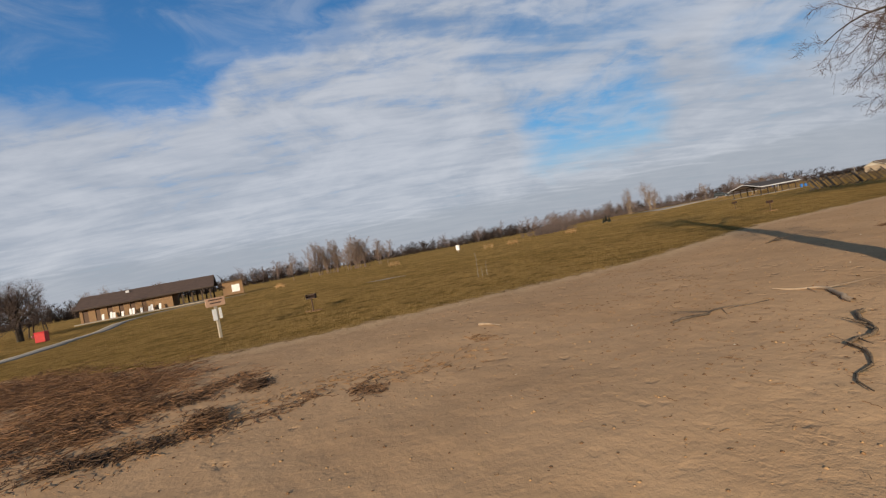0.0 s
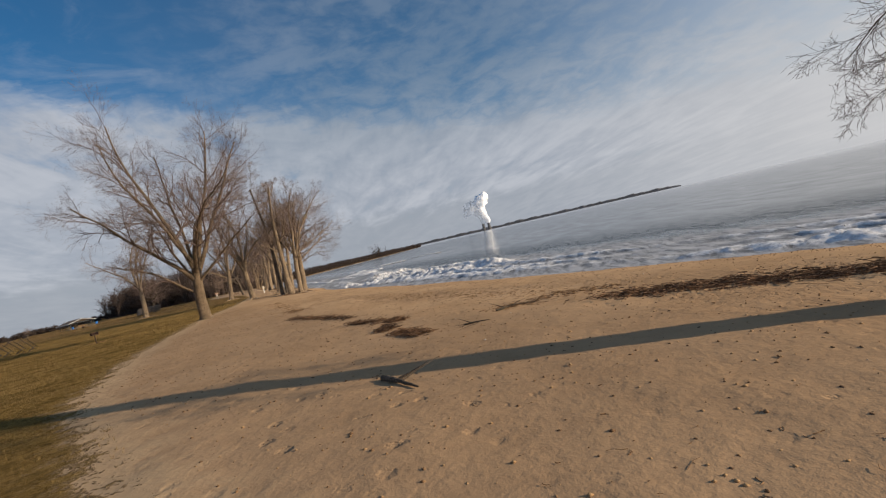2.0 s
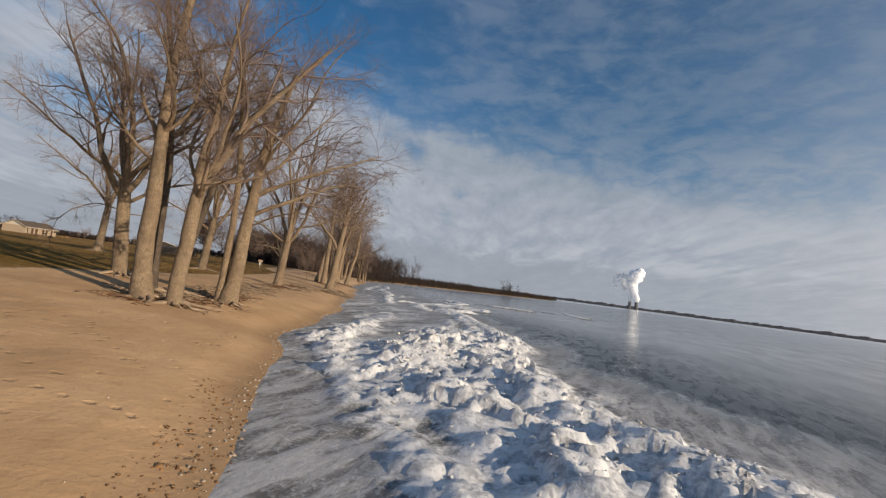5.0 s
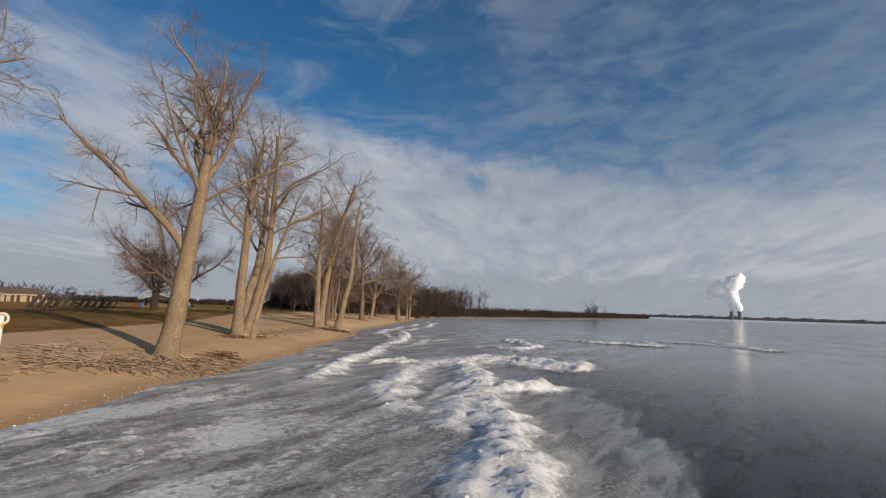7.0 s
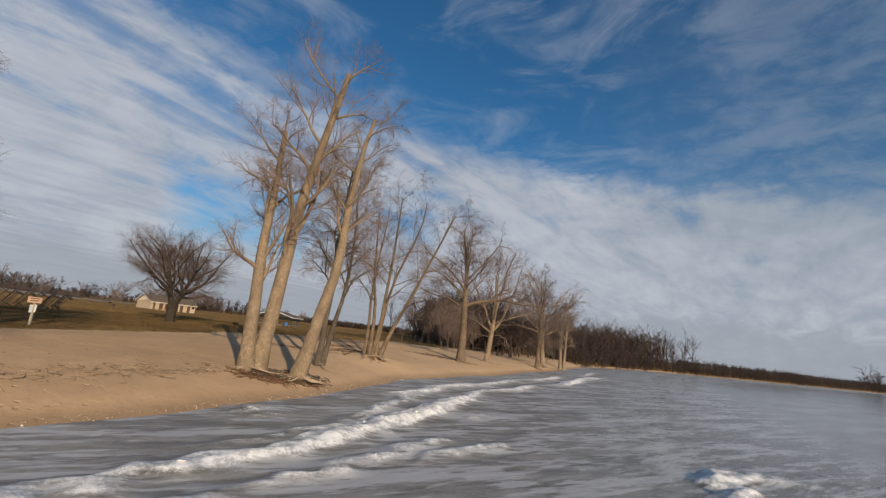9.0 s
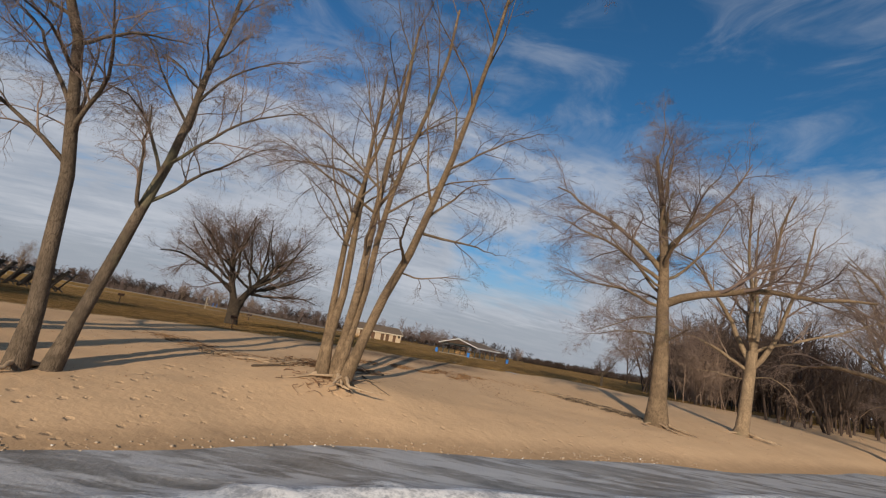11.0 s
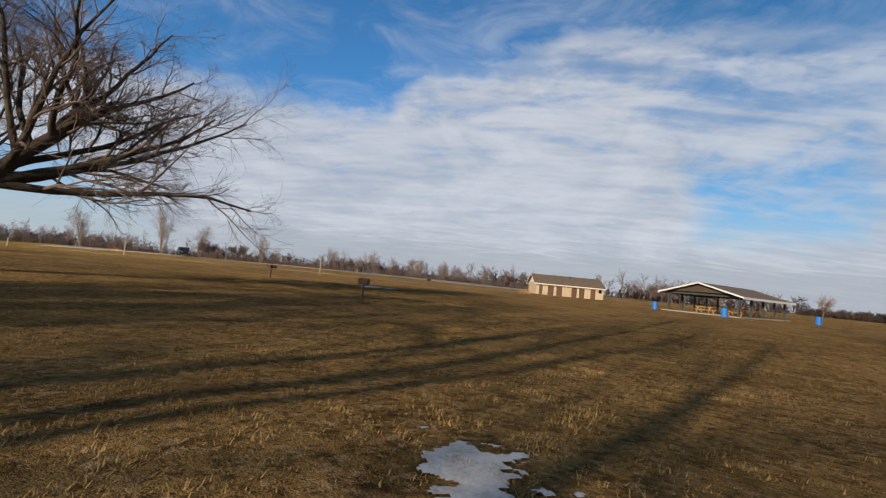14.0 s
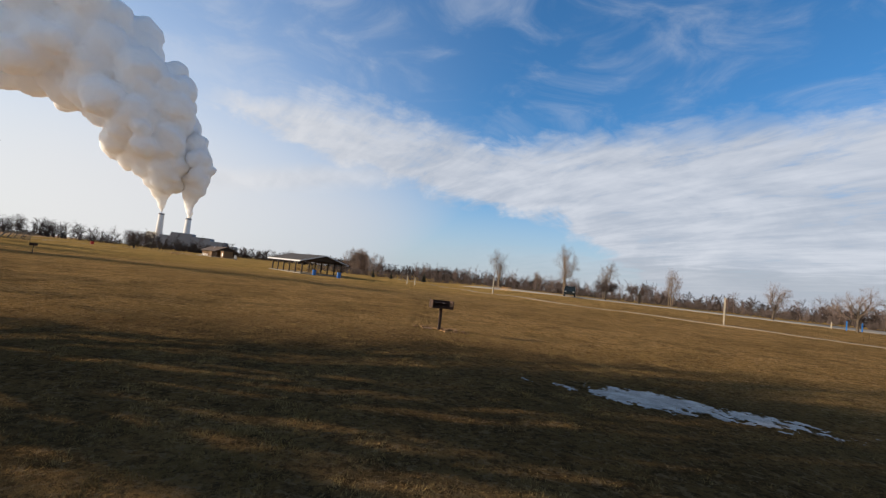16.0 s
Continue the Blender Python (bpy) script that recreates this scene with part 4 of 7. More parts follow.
def tree_thing(name, stems, levels, seed, bark, twig, label, roots=0, category="tree", group="", limbs=(), bole=None):
    """stems: (x, y, lean x, lean y, length, radius) about the tree's own base.
    limbs: (height, bearing, rise, length, radius[, stem]) of main limbs with a place of their own."""
    rng = np.random.RandomState(seed)
    foot_z = np.array([row[6] if len(row) > 6 else -0.25 for row in stems])
    st = np.array([row[:6] for row in stems], dtype=float)
    start = np.column_stack([st[:, 0], st[:, 1], foot_z])
    way = np.column_stack([st[:, 2], st[:, 3], np.ones(len(st))])
    length, radius = st[:, 4], st[:, 5]
    keep = []
    for i, lv in enumerate(levels):
        path, rad = grow(rng, start, way, length, radius, lv, keep)
        if "kids" in lv and i + 1 < len(levels):
            stem, own = path, sprout(rng, path, rad, length, lv)
            if i == 0 and limbs:
                rows = []
                for h, az, el, ln, rr, *which in limbs:
                    q = stem[which[0] if which else 0]
                    az, el = radians(az), radians(el)
                    at = [np.interp(h, q[:, 2], q[:, c]) for c in range(3)]
                    rows.append(at + [math.cos(az) * math.cos(el), math.sin(az) * math.cos(el), math.sin(el), ln, rr])
                rows = np.array(rows)
                own = (np.concatenate([own[0], rows[:, :3]]), np.concatenate([own[1], rows[:, 3:6]]), np.concatenate([own[2], rows[:, 6]]), np.concatenate([own[3], rows[:, 7]]))
            start, way, length, radius = own
            radius = np.maximum(radius, 0.0032)
    # a flared foot
    p, r, lv = keep[0]
    foot = r.copy()
    foot[:, 0] *= 1.4
    keep[0] = (p, foot, lv)
    extra = []
    if len(p) and p.shape[1] > 2:
        q = p[:, :2]
        a = np.stack([q[:, 0], q[:, 0] * 0.93 + q[:, 1] * 0.07, q[:, 0] * 0.75 + q[:, 1] * 0.25], 1)
        extra.append(tubes(a, np.stack([r[:, 0] * 1.5, r[:, 0] * 1.22, r[:, 0] * 1.04], 1), 14))
    if bole:
        bh, b0, b1 = bole
        t = np.linspace(0, 1, 9)
        line = np.stack([0.10 * t + 0.03 * np.sin(t * 5), -0.04 * t, -0.25 + bh * t], -1)
        extra.append(tubes(line[None], (np.interp(t, [0, 0.12, 0.3, 0.8, 1.0], [b0 * 1.35, b0 * 1.1, b0, b1, b1 * 0.75]))[None], 16))
    e = new(name)
    e.empty_display_size = 0.3
    tagged(e, label, category, group)
    v, f = join([tubes(p, r, lv["sides"]) for p, r, lv in keep[:2]] + extra)
    numpy_mesh("trunk", v, f, bark, e, True)
    v, f = join([tubes(p, r, lv["sides"]) for p, r, lv in keep[2:]])
    numpy_mesh("crown", v, f, twig, e, False)
    if roots:
        R = np.random.RandomState(seed + 5)
        for k in range(roots):
            s = st[k % len(st)]
            th = R.uniform(0, 6.28)
            ln = R.uniform(0.6, 2.3)
            t = np.linspace(0, 1, 8)
            wob = np.cumsum(R.normal(0, 0.13, 8))
            pth = np.column_stack([s[0] + np.cos(th + wob) * (s[5] * 0.8 + t * ln), s[1] + np.sin(th + wob) * (s[5] * 0.8 + t * ln),
                                   0.22 * (1 - t) ** 2 + 0.05 * np.sin(t * 7 + th) * (1 - t) + 0.01 - 0.10 * t ** 3])
            v, f = tubes(pth[None], (R.uniform(0.05, 0.11) * (1 - 0.8 * t))[None], 6)
            numpy_mesh("root", v, f, DRIFT, e, True, "bare weathered root" if k == 0 else "")
    return e


def stand(tree, x, y, turn=0.0, size=1.0, sink=0.05):
    tree.location = (x, y, g(x, y) - sink)
    tree.rotation_euler = (0, 0, radians(turn))
    tree.scale = (size, size, size)
    return tree


def another(tree, x, y, turn, size, sink=0.05, label=""):
    t = copy_thing(tree, pose(x, y, g(x, y) - sink, 0, 0, turn))
    t.scale = (size, size, size)
    if label:
        t["label"] = label
    return t


LOWFORK = tuned(STOUT, l0_taper=0.72, l0_start=0.62, l0_kids=6, l0_ratio=2.9, l0_angle=36, l0_thin=0.62, l1_up=0.05, l1_kids=10, l1_ratio=0.42, l1_n=11)
TALL = tuned(STOUT, l0_thin=0.44, l0_kids=11, l0_start=0.38, l0_ratio=0.46, l0_taper=0.32, l0_n=11, l0_wander=0.06)
SLIM = tuned(STOUT, l0_thin=0.44, l0_kids=9, l0_start=0.35, l0_ratio=0.36, l0_taper=0.25, l0_wander=0.07, l1_kids=6, l1_droop=0.10, l2_droop=0.12, l3_droop=0.12)

beach_tree = stand(tree_thing("beach_tree", [(0, 0, 0.145, 0.135, 15.5, 0.47)], tuned(TALL, l0_taper=0.42, l0_start=0.52, l0_thin=0.45, l1_droop=0.10, l2_droop=0.10, l2_kids=6, l3_droop=0.14, l3_kids=4, l4_kids=2), 11, BARK_DARK, TWIG_DARK,
                              "large bare tree with deeply furrowed dark brown bark on the sand", 6,
                              limbs=[(5.0, 150, 8, 2.8, 0.05), (4.9, 170, -20, 2.0, 0.03), (5.2, 120, -25, 2.4, 0.025), (4.6, 150, -30, 2.2, 0.022), (5.6, 150, 35, 3.2, 0.06), (5.3, -60, -10, 2.4, 0.03), (5.0, 200, -12, 2.0, 0.022), (6.4, 220, 22, 7.5, 0.09), (6.0, 180, 20, 3.2, 0.05)]), 22.9, 8.7, 20)
spreading_tree = stand(tree_thing("spreading_tree", [(0, 0, 0.0, 0.0, 5.2, 0.48)], tuned(LOWFORK, l0_kids=0, l1_up=0.05, l1_wander=0.10, l1_kids=12, l1_ratio=0.40, l2_kids=8, l3_kids=5), 12, BARK_BROWN, TWIG_HAZE,
                                  "bare tree forking low into long spreading limbs at the turf edge",
                                  limbs=[(2.4, -137, 38, 6.5, 0.12), (3.4, -137, 60, 10.5, 0.20), (3.8, 43, 50, 13.0, 0.21), (4.3, 43, 66, 13.5, 0.20), (4.2, -137, 74, 13.5, 0.21), (4.2, 133, 58, 12.0, 0.18),
                                         (4.0, -47, 56, 12.0, 0.18), (4.8, 90, 82, 13.0, 0.20), (4.8, -90, 68, 12.0, 0.16), (3.2, 0, 38, 9.0, 0.13), (3.4, 170, 36, 9.0, 0.13)]), -11.9, 41.2, 0, 1.05)
# the close group of trees at the bend of the beach
GROVE = tuned(TALL, l0_kids=8, l0_start=0.42, l0_ratio=0.36, l0_wander=0.045, l1_kids=9, l2_kids=7, l2_droop=0.04, l3_droop=0.06)
GROUP = "close group at the bend of the beach"
stand(tree_thing("grove_tree", [(0, 0, -0.05, -0.12, 16.5, 0.42)], GROVE, 13, BARK_TAN, TWIG, "tall tan-barked bare tree with exposed roots", 12, group=GROUP,
                 limbs=[(6.5, -140, 35, 6.0, 0.10), (8.0, 26, 40, 6.5, 0.10)]), -15.25, 66.6, 0)
stand(tree_thing("grove_tree", [(0, 0, -0.02, -0.05, 17.0, 0.33)], GROVE, 132, BARK_GREY, TWIG, "tall dark-barked bare tree in a close group", 8, group=GROUP), -17.5, 68.4, 0)
stand(tree_thing("grove_tree", [(0, 0, 0.037, 0.073, 6.6, 0.37)], tuned(GROVE, l0_taper=0.78, l0_kids=2, l0_start=0.7, l0_ratio=1.1, l1_up=0.06), 133, BARK_TAN, TWIG, "tan bare tree forking into two tall trunks", 14, group=GROUP,
                 limbs=[(5.6, 64, 70, 10.0, 0.25), (5.4, -110, 80, 10.5, 0.23), (6.2, 20, 55, 8.0, 0.12), (5.8, -150, 50, 7.0, 0.10)]), -14.2, 67.4, 0)
stand(tree_thing("grove_tree", [(0, 0, 0.023, 0.043, 15.5, 0.28)], GROVE, 134, BARK_GREY, TWIG, "slender bare tree in a close group", 8, group=GROUP), -17.75, 70.1, 0)
stand(tree_thing("grove_tree", [(0, 0, 0.12, 0.06, 15.0, 0.46), (-0.36, -0.28, 0.10, 0.05, 15.5, 0.24)], tuned(GROVE, l1_droop=0.12, l2_kids=6, l3_kids=5), 131, BARK_TAN, TWIG,
                 "tan tree of two trunks with a scoured pale foot", 14, group=GROUP,
                 limbs=[(5.2, 40, 32, 9.5, 0.14), (6.4, 26, 42, 9.0, 0.13), (6.8, 60, 15, 7.0, 0.07), (7.5, 80, 46, 8.0, 0.12), (8.5, 45, 50, 8.5, 0.12), (4.6, 30, 18, 5.5, 0.07), (9.0, -140, 45, 6.0, 0.08)]), -15.75, 71.9, 0)
young = stand(tree_thing("shore_tree", [(0, 0, 0.09, 0.05, 6.2, 0.46)], tuned(LOWFORK, l0_kids=0, l0_wander=0.03, l1_up=0.04, l1_wander=0.12, l1_kids=9, l1_ratio=0.40, l2_kids=6, l3_kids=5, l3_droop=0.10, l4_kids=2), 14, BARK_TAN, TWIG,
                         "bare tree with upswept limbs and roots washed bare", 9,
                         limbs=[(4.6, 25, 52, 11.0, 0.20), (5.4, 60, 76, 12.5, 0.22), (5.0, -155, 62, 11.0, 0.20), (4.4, -155, 40, 7.5, 0.13), (5.6, 115, 65, 10.5, 0.18), (5.4, -65, 65, 10.5, 0.18),
                                (5.8, 25, 34, 8.0, 0.12), (4.0, 25, 8, 4.5, 0.045), (3.9, -150, 5, 4.0, 0.04), (5.9, -120, 80, 11.5, 0.19)]), -28.7, 89.7, 0, 1.0)
another(young, -57.2, 88.3, 120, 1.05)
another(young, -23.7, 70.7, 250, 1.0)
another(young, -38.2, 88.1, 15, 0.98)
forked = stand(tree_thing("leaning_tree", [(0, 0, 0.12, 0.08, 12.0, 0.56)], tuned(TALL, l0_taper=0.46, l0_start=0.80, l0_kids=4, l0_ratio=0.55, l0_angle=30, l0_wander=0.035, l1_up=0.06, l1_wander=0.13, l1_kids=9, l1_ratio=0.42, l2_kids=6, l2_droop=0.05, l3_kids=5, l3_droop=0.14, l4_kids=2), 15, BARK_TAN, TWIG,
                           "tall tan tree leaning to the lake above a heap of driftwood", 10,
                           limbs=[(5.4, -147, 56, 10.0, 0.24), (4.6, -150, 20, 5.0, 0.05), (8.6, 33, 18, 6.5, 0.10), (9.6, 33, 58, 7.5, 0.17), (10.6, 120, 74, 7.5, 0.19), (10.0, -147, 60, 7.5, 0.16),
                                  (9.0, -60, 44, 6.5, 0.12), (8.0, 150, 38, 6.5, 0.11), (10.8, 33, 80, 8.0, 0.20), (7.0, -147, 8, 4.5, 0.05)]), -32.9, 104.2, 0, 1.0)
stand(tree_thing("twin_tree", [(0, 0, 0.03, 0.03, 17.5, 0.45), (0.15, 0.55, 0.19, 0.20, 17.5, 0.43), (0.75, 0.8, 0.10, 0.10, 12.5, 0.26)], tuned(SLIM, l0_kids=9, l0_wander=0.04, l0_start=0.48, l0_ratio=0.40, l1_kids=7, l2_kids=6, l3_kids=4), 16, BARK_TAN, TWIG,
                 "bare tree of three tan stems with drooping twigs", 10, limbs=[(8.5, 40, 30, 7.0, 0.10, 1), (11.5, 45, 40, 7.0, 0.11, 1), (6.5, 35, 12, 6.0, 0.07, 2), (9.5, 70, 40, 6.0, 0.09, 2), (9.0, -140, 38, 7.0, 0.11), (12.0, -100, 50, 6.5, 0.10), (11.0, 150, 50, 6.5, 0.10)]), -41.4, 114.0, 0)
stand(tree_thing("park_tree", [(0, 0, -0.10, -0.20, 4.2, 0.26)], tuned(LOWFORK, l0_kids=7, l0_ratio=2.4), 17, BARK_GREY, TWIG, "bare tree on the brown turf"), -51.0, 114.6, 0, 1.15)
pole_tree = stand(tree_thing("pole_tree", [(-0.15, 0.32, 0.0, 0.01, 18.5, 0.48), (0.12, -0.28, -0.02, -0.09, 14.5, 0.42)], tuned(TALL, l0_start=0.33, l0_ratio=0.30, l0_angle=40, l0_wander=0.035, l0_kids=12, l1_kids=7, l1_ratio=0.60, l2_kids=7, l3_kids=5, l3_cap=0.008, l4_cap=0.0038, l4_kids=2), 18, BARK_TAN, TWIG,
                              "tall straight bare tree with short upswept limbs", 10), -52.6, 132.8, 0, 1.08)
slanting = stand(tree_thing("slanting_tree", [(0, 0, 0.10, 0.21, 17.5, 0.43)], tuned(SLIM, l0_start=0.42, l0_ratio=0.32, l0_kids=11, l1_kids=7, l1_ratio=0.60, l2_kids=7, l3_kids=5, l3_cap=0.008, l4_cap=0.0038, l4_kids=2), 19, BARK_TAN, TWIG, "bare tree slanting out towards the lake", 10), -51.9, 135.4, 0, 1.05)
another(slanting, -44.2, 115.8, 20, 1.0)
stand(tree_thing("multi_stem_tree", [(0, 0, 0.05, 0.10, 16.5, 0.21), (0.35, 0.25, 0.09, 0.17, 16.5, 0.18), (0.2, -0.35, 0.02, 0.06, 15, 0.20), (-0.25, -0.6, 0.01, -0.03, 15.5, 0.17), (0.55, 0.55, 0.17, 0.30, 16, 0.22)], tuned(SLIM, l0_kids=9, l0_start=0.32, l0_ratio=0.36, l1_kids=6, l2_kids=5, l3_kids=4, l3_cap=0.009, l4_cap=0.004, l3_droop=0.22, l2_droop=0.2, l4_kids=2), 20, BARK_BROWN, TWIG_DARK,
                 "clump of slanting brown stems rising from one root on the sand", 12, limbs=[(6.2, 112, 2, 4.6, 0.065, 4), (4.6, 100, 0, 3.0, 0.04, 4), (7.0, -62, 15, 5.0, 0.06), (8.5, -62, 30, 5.5, 0.07, 2), (5.5, -40, 5, 4.0, 0.04, 2)]), -63.8, 145.95, 0)
broad = stand(tree_thing("broad_tree", [(0, 0, 0.01, 0.0, 19, 0.56)], tuned(TALL, l0_kids=6, l0_start=0.60, l0_ratio=0.36, l0_taper=0.18, l0_angle=36, l0_wander=0.06, l1_up=0.05, l1_droop=0.03, l1_kids=9, l2_droop=0.10, l2_kids=7, l3_droop=0.18), 21, BARK_BROWN, TWIG_HAZE,
                          "broad bare tree with long level limbs above the beach", 10,
                          limbs=[(7.4, -117, 16, 7.4, 0.12), (9.0, -117, 38, 8.4, 0.15), (8.2, -150, 30, 7.0, 0.11), (6.6, -110, 8, 5.0, 0.07), (7.6, 63, 50, 11.0, 0.30), (9.6, -117, 66, 10.0, 0.20), (5.4, -117, 4, 5.0, 0.06), (4.9, -140, -8, 3.6, 0.04), (4.6, -95, -12, 3.2, 0.035), (5.6, -100, -10, 3.0, 0.035), (5.8, 63, -15, 2.6, 0.03), (5.2, 110, -10, 2.6, 0.03), (6.2, 160, 0, 2.8, 0.03), (6.4, -150, -5, 2.8, 0.03), (6.6, -60, 0, 3.0, 0.035), (4.8, -130, -20, 2.2, 0.025), (5.0, 20, 15, 4.0, 0.05), (9.8, 153, 38, 7.5, 0.13),
                                 (9.8, -27, 38, 7.5, 0.13), (11.0, 63, 66, 9.0, 0.17), (9.2, 100, 28, 7.5, 0.11), (10.5, -60, 68, 8.5, 0.14), (7.6, -170, 28, 6.5, 0.09), (8.6, -80, 20, 6.5, 0.09), (10.5, 120, 66, 8.5, 0.14)]), -73.85, 164.05, 0, 1.0)
stand(tree_thing("slender_tree", [(0, 0, 0.06, 0.15, 15.5, 0.25), (-0.5, 0.5, -0.02, 0.20, 14.5, 0.22)], tuned(SLIM, l0_kids=14, l0_start=0.34, l0_ratio=0.36, l1_kids=9, l2_kids=7, l3_kids=5), 22, BARK_GREY, TWIG, "grey bare tree of two slender stems leaning over the beach", 5), -57.6, 138.6, 0)
another(young, -78.4, 172.2, 30, 1.0)
another(broad, -83.2, 188.2, 140, 0.82)
another(young, -86.5, 193.0, 250, 1.1)
another(pole_tree, -91.0, 203.5, 100, 0.85)

round_tree = stand(tree_thing("round_tree", [(-0.14, 0.12, -0.32, 0.24, 6.5, 0.37, 1.9), (0.16, -0.14, 0.12, -0.16, 6.5, 0.36, 1.9)],
                              tuned(STOUT, l0_taper=0.22, l0_wander=0.07, l0_n=11, l0_kids=5, l0_start=0.62, l0_ratio=0.42, l1_kids=9, l1_ratio=0.46, l1_n=11, l1_start=0.16, l1_up=0.06, l1_droop=0.02, l1_wander=0.11,
                                    l2_kids=7, l2_ratio=0.56, l2_up=0.05, l2_wander=0.15, l3_kids=5, l4_kids=2, l4_cap=0.006), 36, BARK_WILLOW, TWIG_DARK,
                              "old willow with a forked dark trunk and a wide dense crown", bole=(2.75, 0.56, 0.60),
                              limbs=[(3.1, 142, 18, 8.2, 0.19), (3.2, 148, -6, 8.8, 0.17), (3.5, 156, 6, 8.8, 0.15), (3.6, -108, 24, 8.6, 0.15), (4.6, -95, 38, 8.4, 0.13), (3.8, 100, 30, 7.6, 0.15), (4.2, 142, 40, 7.0, 0.17), (3.8, -170, 28, 7.8, 0.15), (5.2, 142, 60, 6.0, 0.13), (5.2, 60, 46, 6.2, 0.13), (5.0, -140, 48, 6.2, 0.12), (3.2, 165, 18, 7.4, 0.14),
                                     (6.0, -38, 70, 4.4, 0.10), (6.0, 142, 70, 4.4, 0.10, 1), (3.6, -38, 74, 7.4, 0.15), (3.8, 142, 74, 7.4, 0.15, 1), (4.2, 52, 76, 6.8, 0.13), (4.4, -128, 76, 6.8, 0.13, 1), (6.1, 50, 70, 4.4, 0.10), (6.1, -130, 70, 4.4, 0.10, 1), (2.9, -38, 22, 8.6, 0.19, 1), (4.0, -38, 38, 7.2, 0.16, 1), (3.8, 15, 30, 7.4, 0.15, 1), (4.0, -90, 30, 7.6, 0.15, 1), (5.2, -38, 60, 6.0, 0.13, 1), (5.2, 30, 48, 6.2, 0.12, 1), (5.0, -110, 48, 6.2, 0.12, 1), (3.4, -70, 26, 6.8, 0.13, 1)]), -89.3, 130.0, 0, 1.0)
stand(tree_thing("small_tree", [(0, 0, 0.05, 0.0, 1.8, 0.16)], tuned(STOUT, l0_taper=0.8, l0_start=0.6, l0_kids=6, l0_ratio=1.7, l0_angle=60, l1_kids=10, l2_kids=5, l3_kids=4, l4_kids=1), 34, BARK_DARK, TWIG_DARK,
                           "small round-headed bare tree on the turf"), -104.7, 171.6, 0, 1.15)

# ---------- far woods and thickets ----------


def wood(name, xs, ys, low, high, levels, seed, mat, label, category="thicket"):
    """Bare brush and trees that nobody could count, as one mesh."""
    rng = np.random.RandomState(seed)
    n = len(xs)
    h = rng.uniform(low, high, n)
    z = ground_z(np.asarray(xs), np.asarray(ys))
    start = np.column_stack([xs, ys, z - 0.3])
    way = np.column_stack([rng.normal(0, 0.10, n), rng.normal(0, 0.10, n), np.ones(n)])
    keep, length, radius = [], h, h * 0.017 * levels[0].get("slim", 1.0)
    for i, lv in enumerate(levels):
        path, rad = grow(rng, start, way, length, radius, lv, keep)
        if "kids" in lv and i + 1 < len(levels):
            start, way, length, radius = sprout(rng, path, rad, length, lv)
            radius = np.maximum(radius, lv["least"])
    v, f = join([tubes(p, r, lv["sides"]) for p, r, lv in keep])
    ob = numpy_mesh(name, v, f, mat)
    return tagged(ob, label, category, kind="stuff")


def scatter(points, n, depth, seed):
    """n spots in a band along a line of points."""
    rng = np.random.RandomState(seed)
    p = np.array(points, dtype=float)
    seg = np.linalg.norm(np.diff(p, axis=0), axis=1)
    s = np.sort(rng.uniform(0, seg.sum(), n))
    c = np.concatenate([[0], np.cumsum(seg)])
    x, y = np.interp(s, c, p[:, 0]), np.interp(s, c, p[:, 1])
    return x + rng.normal(0, depth, n), y + rng.normal(0, depth, n)


NEAR_WOOD = [dict(n=5, sides=4, wander=0.07, up=0.05, taper=0.25, kids=9, angle=38, spread=12, ratio=0.42, thin=0.55, least=0.022, **{"from": 0.2}),
             dict(n=4, sides=3, wander=0.12, up=0.10, taper=0.4, kids=6, angle=36, spread=14, ratio=0.5, thin=0.7, least=0.016, **{"from": 0.15}),
             dict(n=3, sides=3, wander=0.14, up=0.06, taper=0.5, kids=3, angle=34, spread=14, ratio=0.6, thin=0.8, least=0.012, **{"from": 0.2}),
             dict(n=2, sides=3, wander=0.1, up=0.05, taper=0.5)]
FAR_WOOD = [dict(n=4, sides=3, wander=0.07, up=0.05, taper=0.3, kids=9, angle=36, spread=13, ratio=0.50, thin=0.6, least=0.06, **{"from": 0.10}),
            dict(n=3, sides=3, wander=0.14, up=0.10, taper=0.5, kids=6, angle=36, spread=14, ratio=0.62, thin=0.8, least=0.05, **{"from": 0.1}),
            dict(n=2, sides=3, wander=0.1, up=0.06, taper=0.6)]

THICKET = [dict(NEAR_WOOD[0], kids=14, angle=26, slim=0.45, **{"from": 0.05}), dict(NEAR_WOOD[1], kids=6, angle=30), dict(NEAR_WOOD[2], kids=3), NEAR_WOOD[3]]
HEDGE = [dict(FAR_WOOD[0], kids=11, angle=48, least=0.10), dict(FAR_WOOD[1], kids=4, least=0.09), FAR_WOOD[2]]

PARK_WOOD = [dict(FAR_WOOD[0], kids=11, least=0.05, **{"from": 0.06}), dict(FAR_WOOD[1], kids=7, least=0.035), dict(FAR_WOOD[2])]
FAR_ROUND = [dict(FAR_WOOD[0], kids=18, angle=48, spread=14, ratio=0.46, least=0.045, **{"from": 0.22}), dict(FAR_WOOD[1], kids=9, least=0.032), dict(FAR_WOOD[2], sides=3)]

WILLOW_WOOD = [dict(NEAR_WOOD[0], kids=16, angle=34, ratio=0.46, **{"from": 0.12}), dict(NEAR_WOOD[1], kids=9, angle=38, least=0.02), dict(NEAR_WOOD[2], kids=4, least=0.016), dict(NEAR_WOOD[3])]

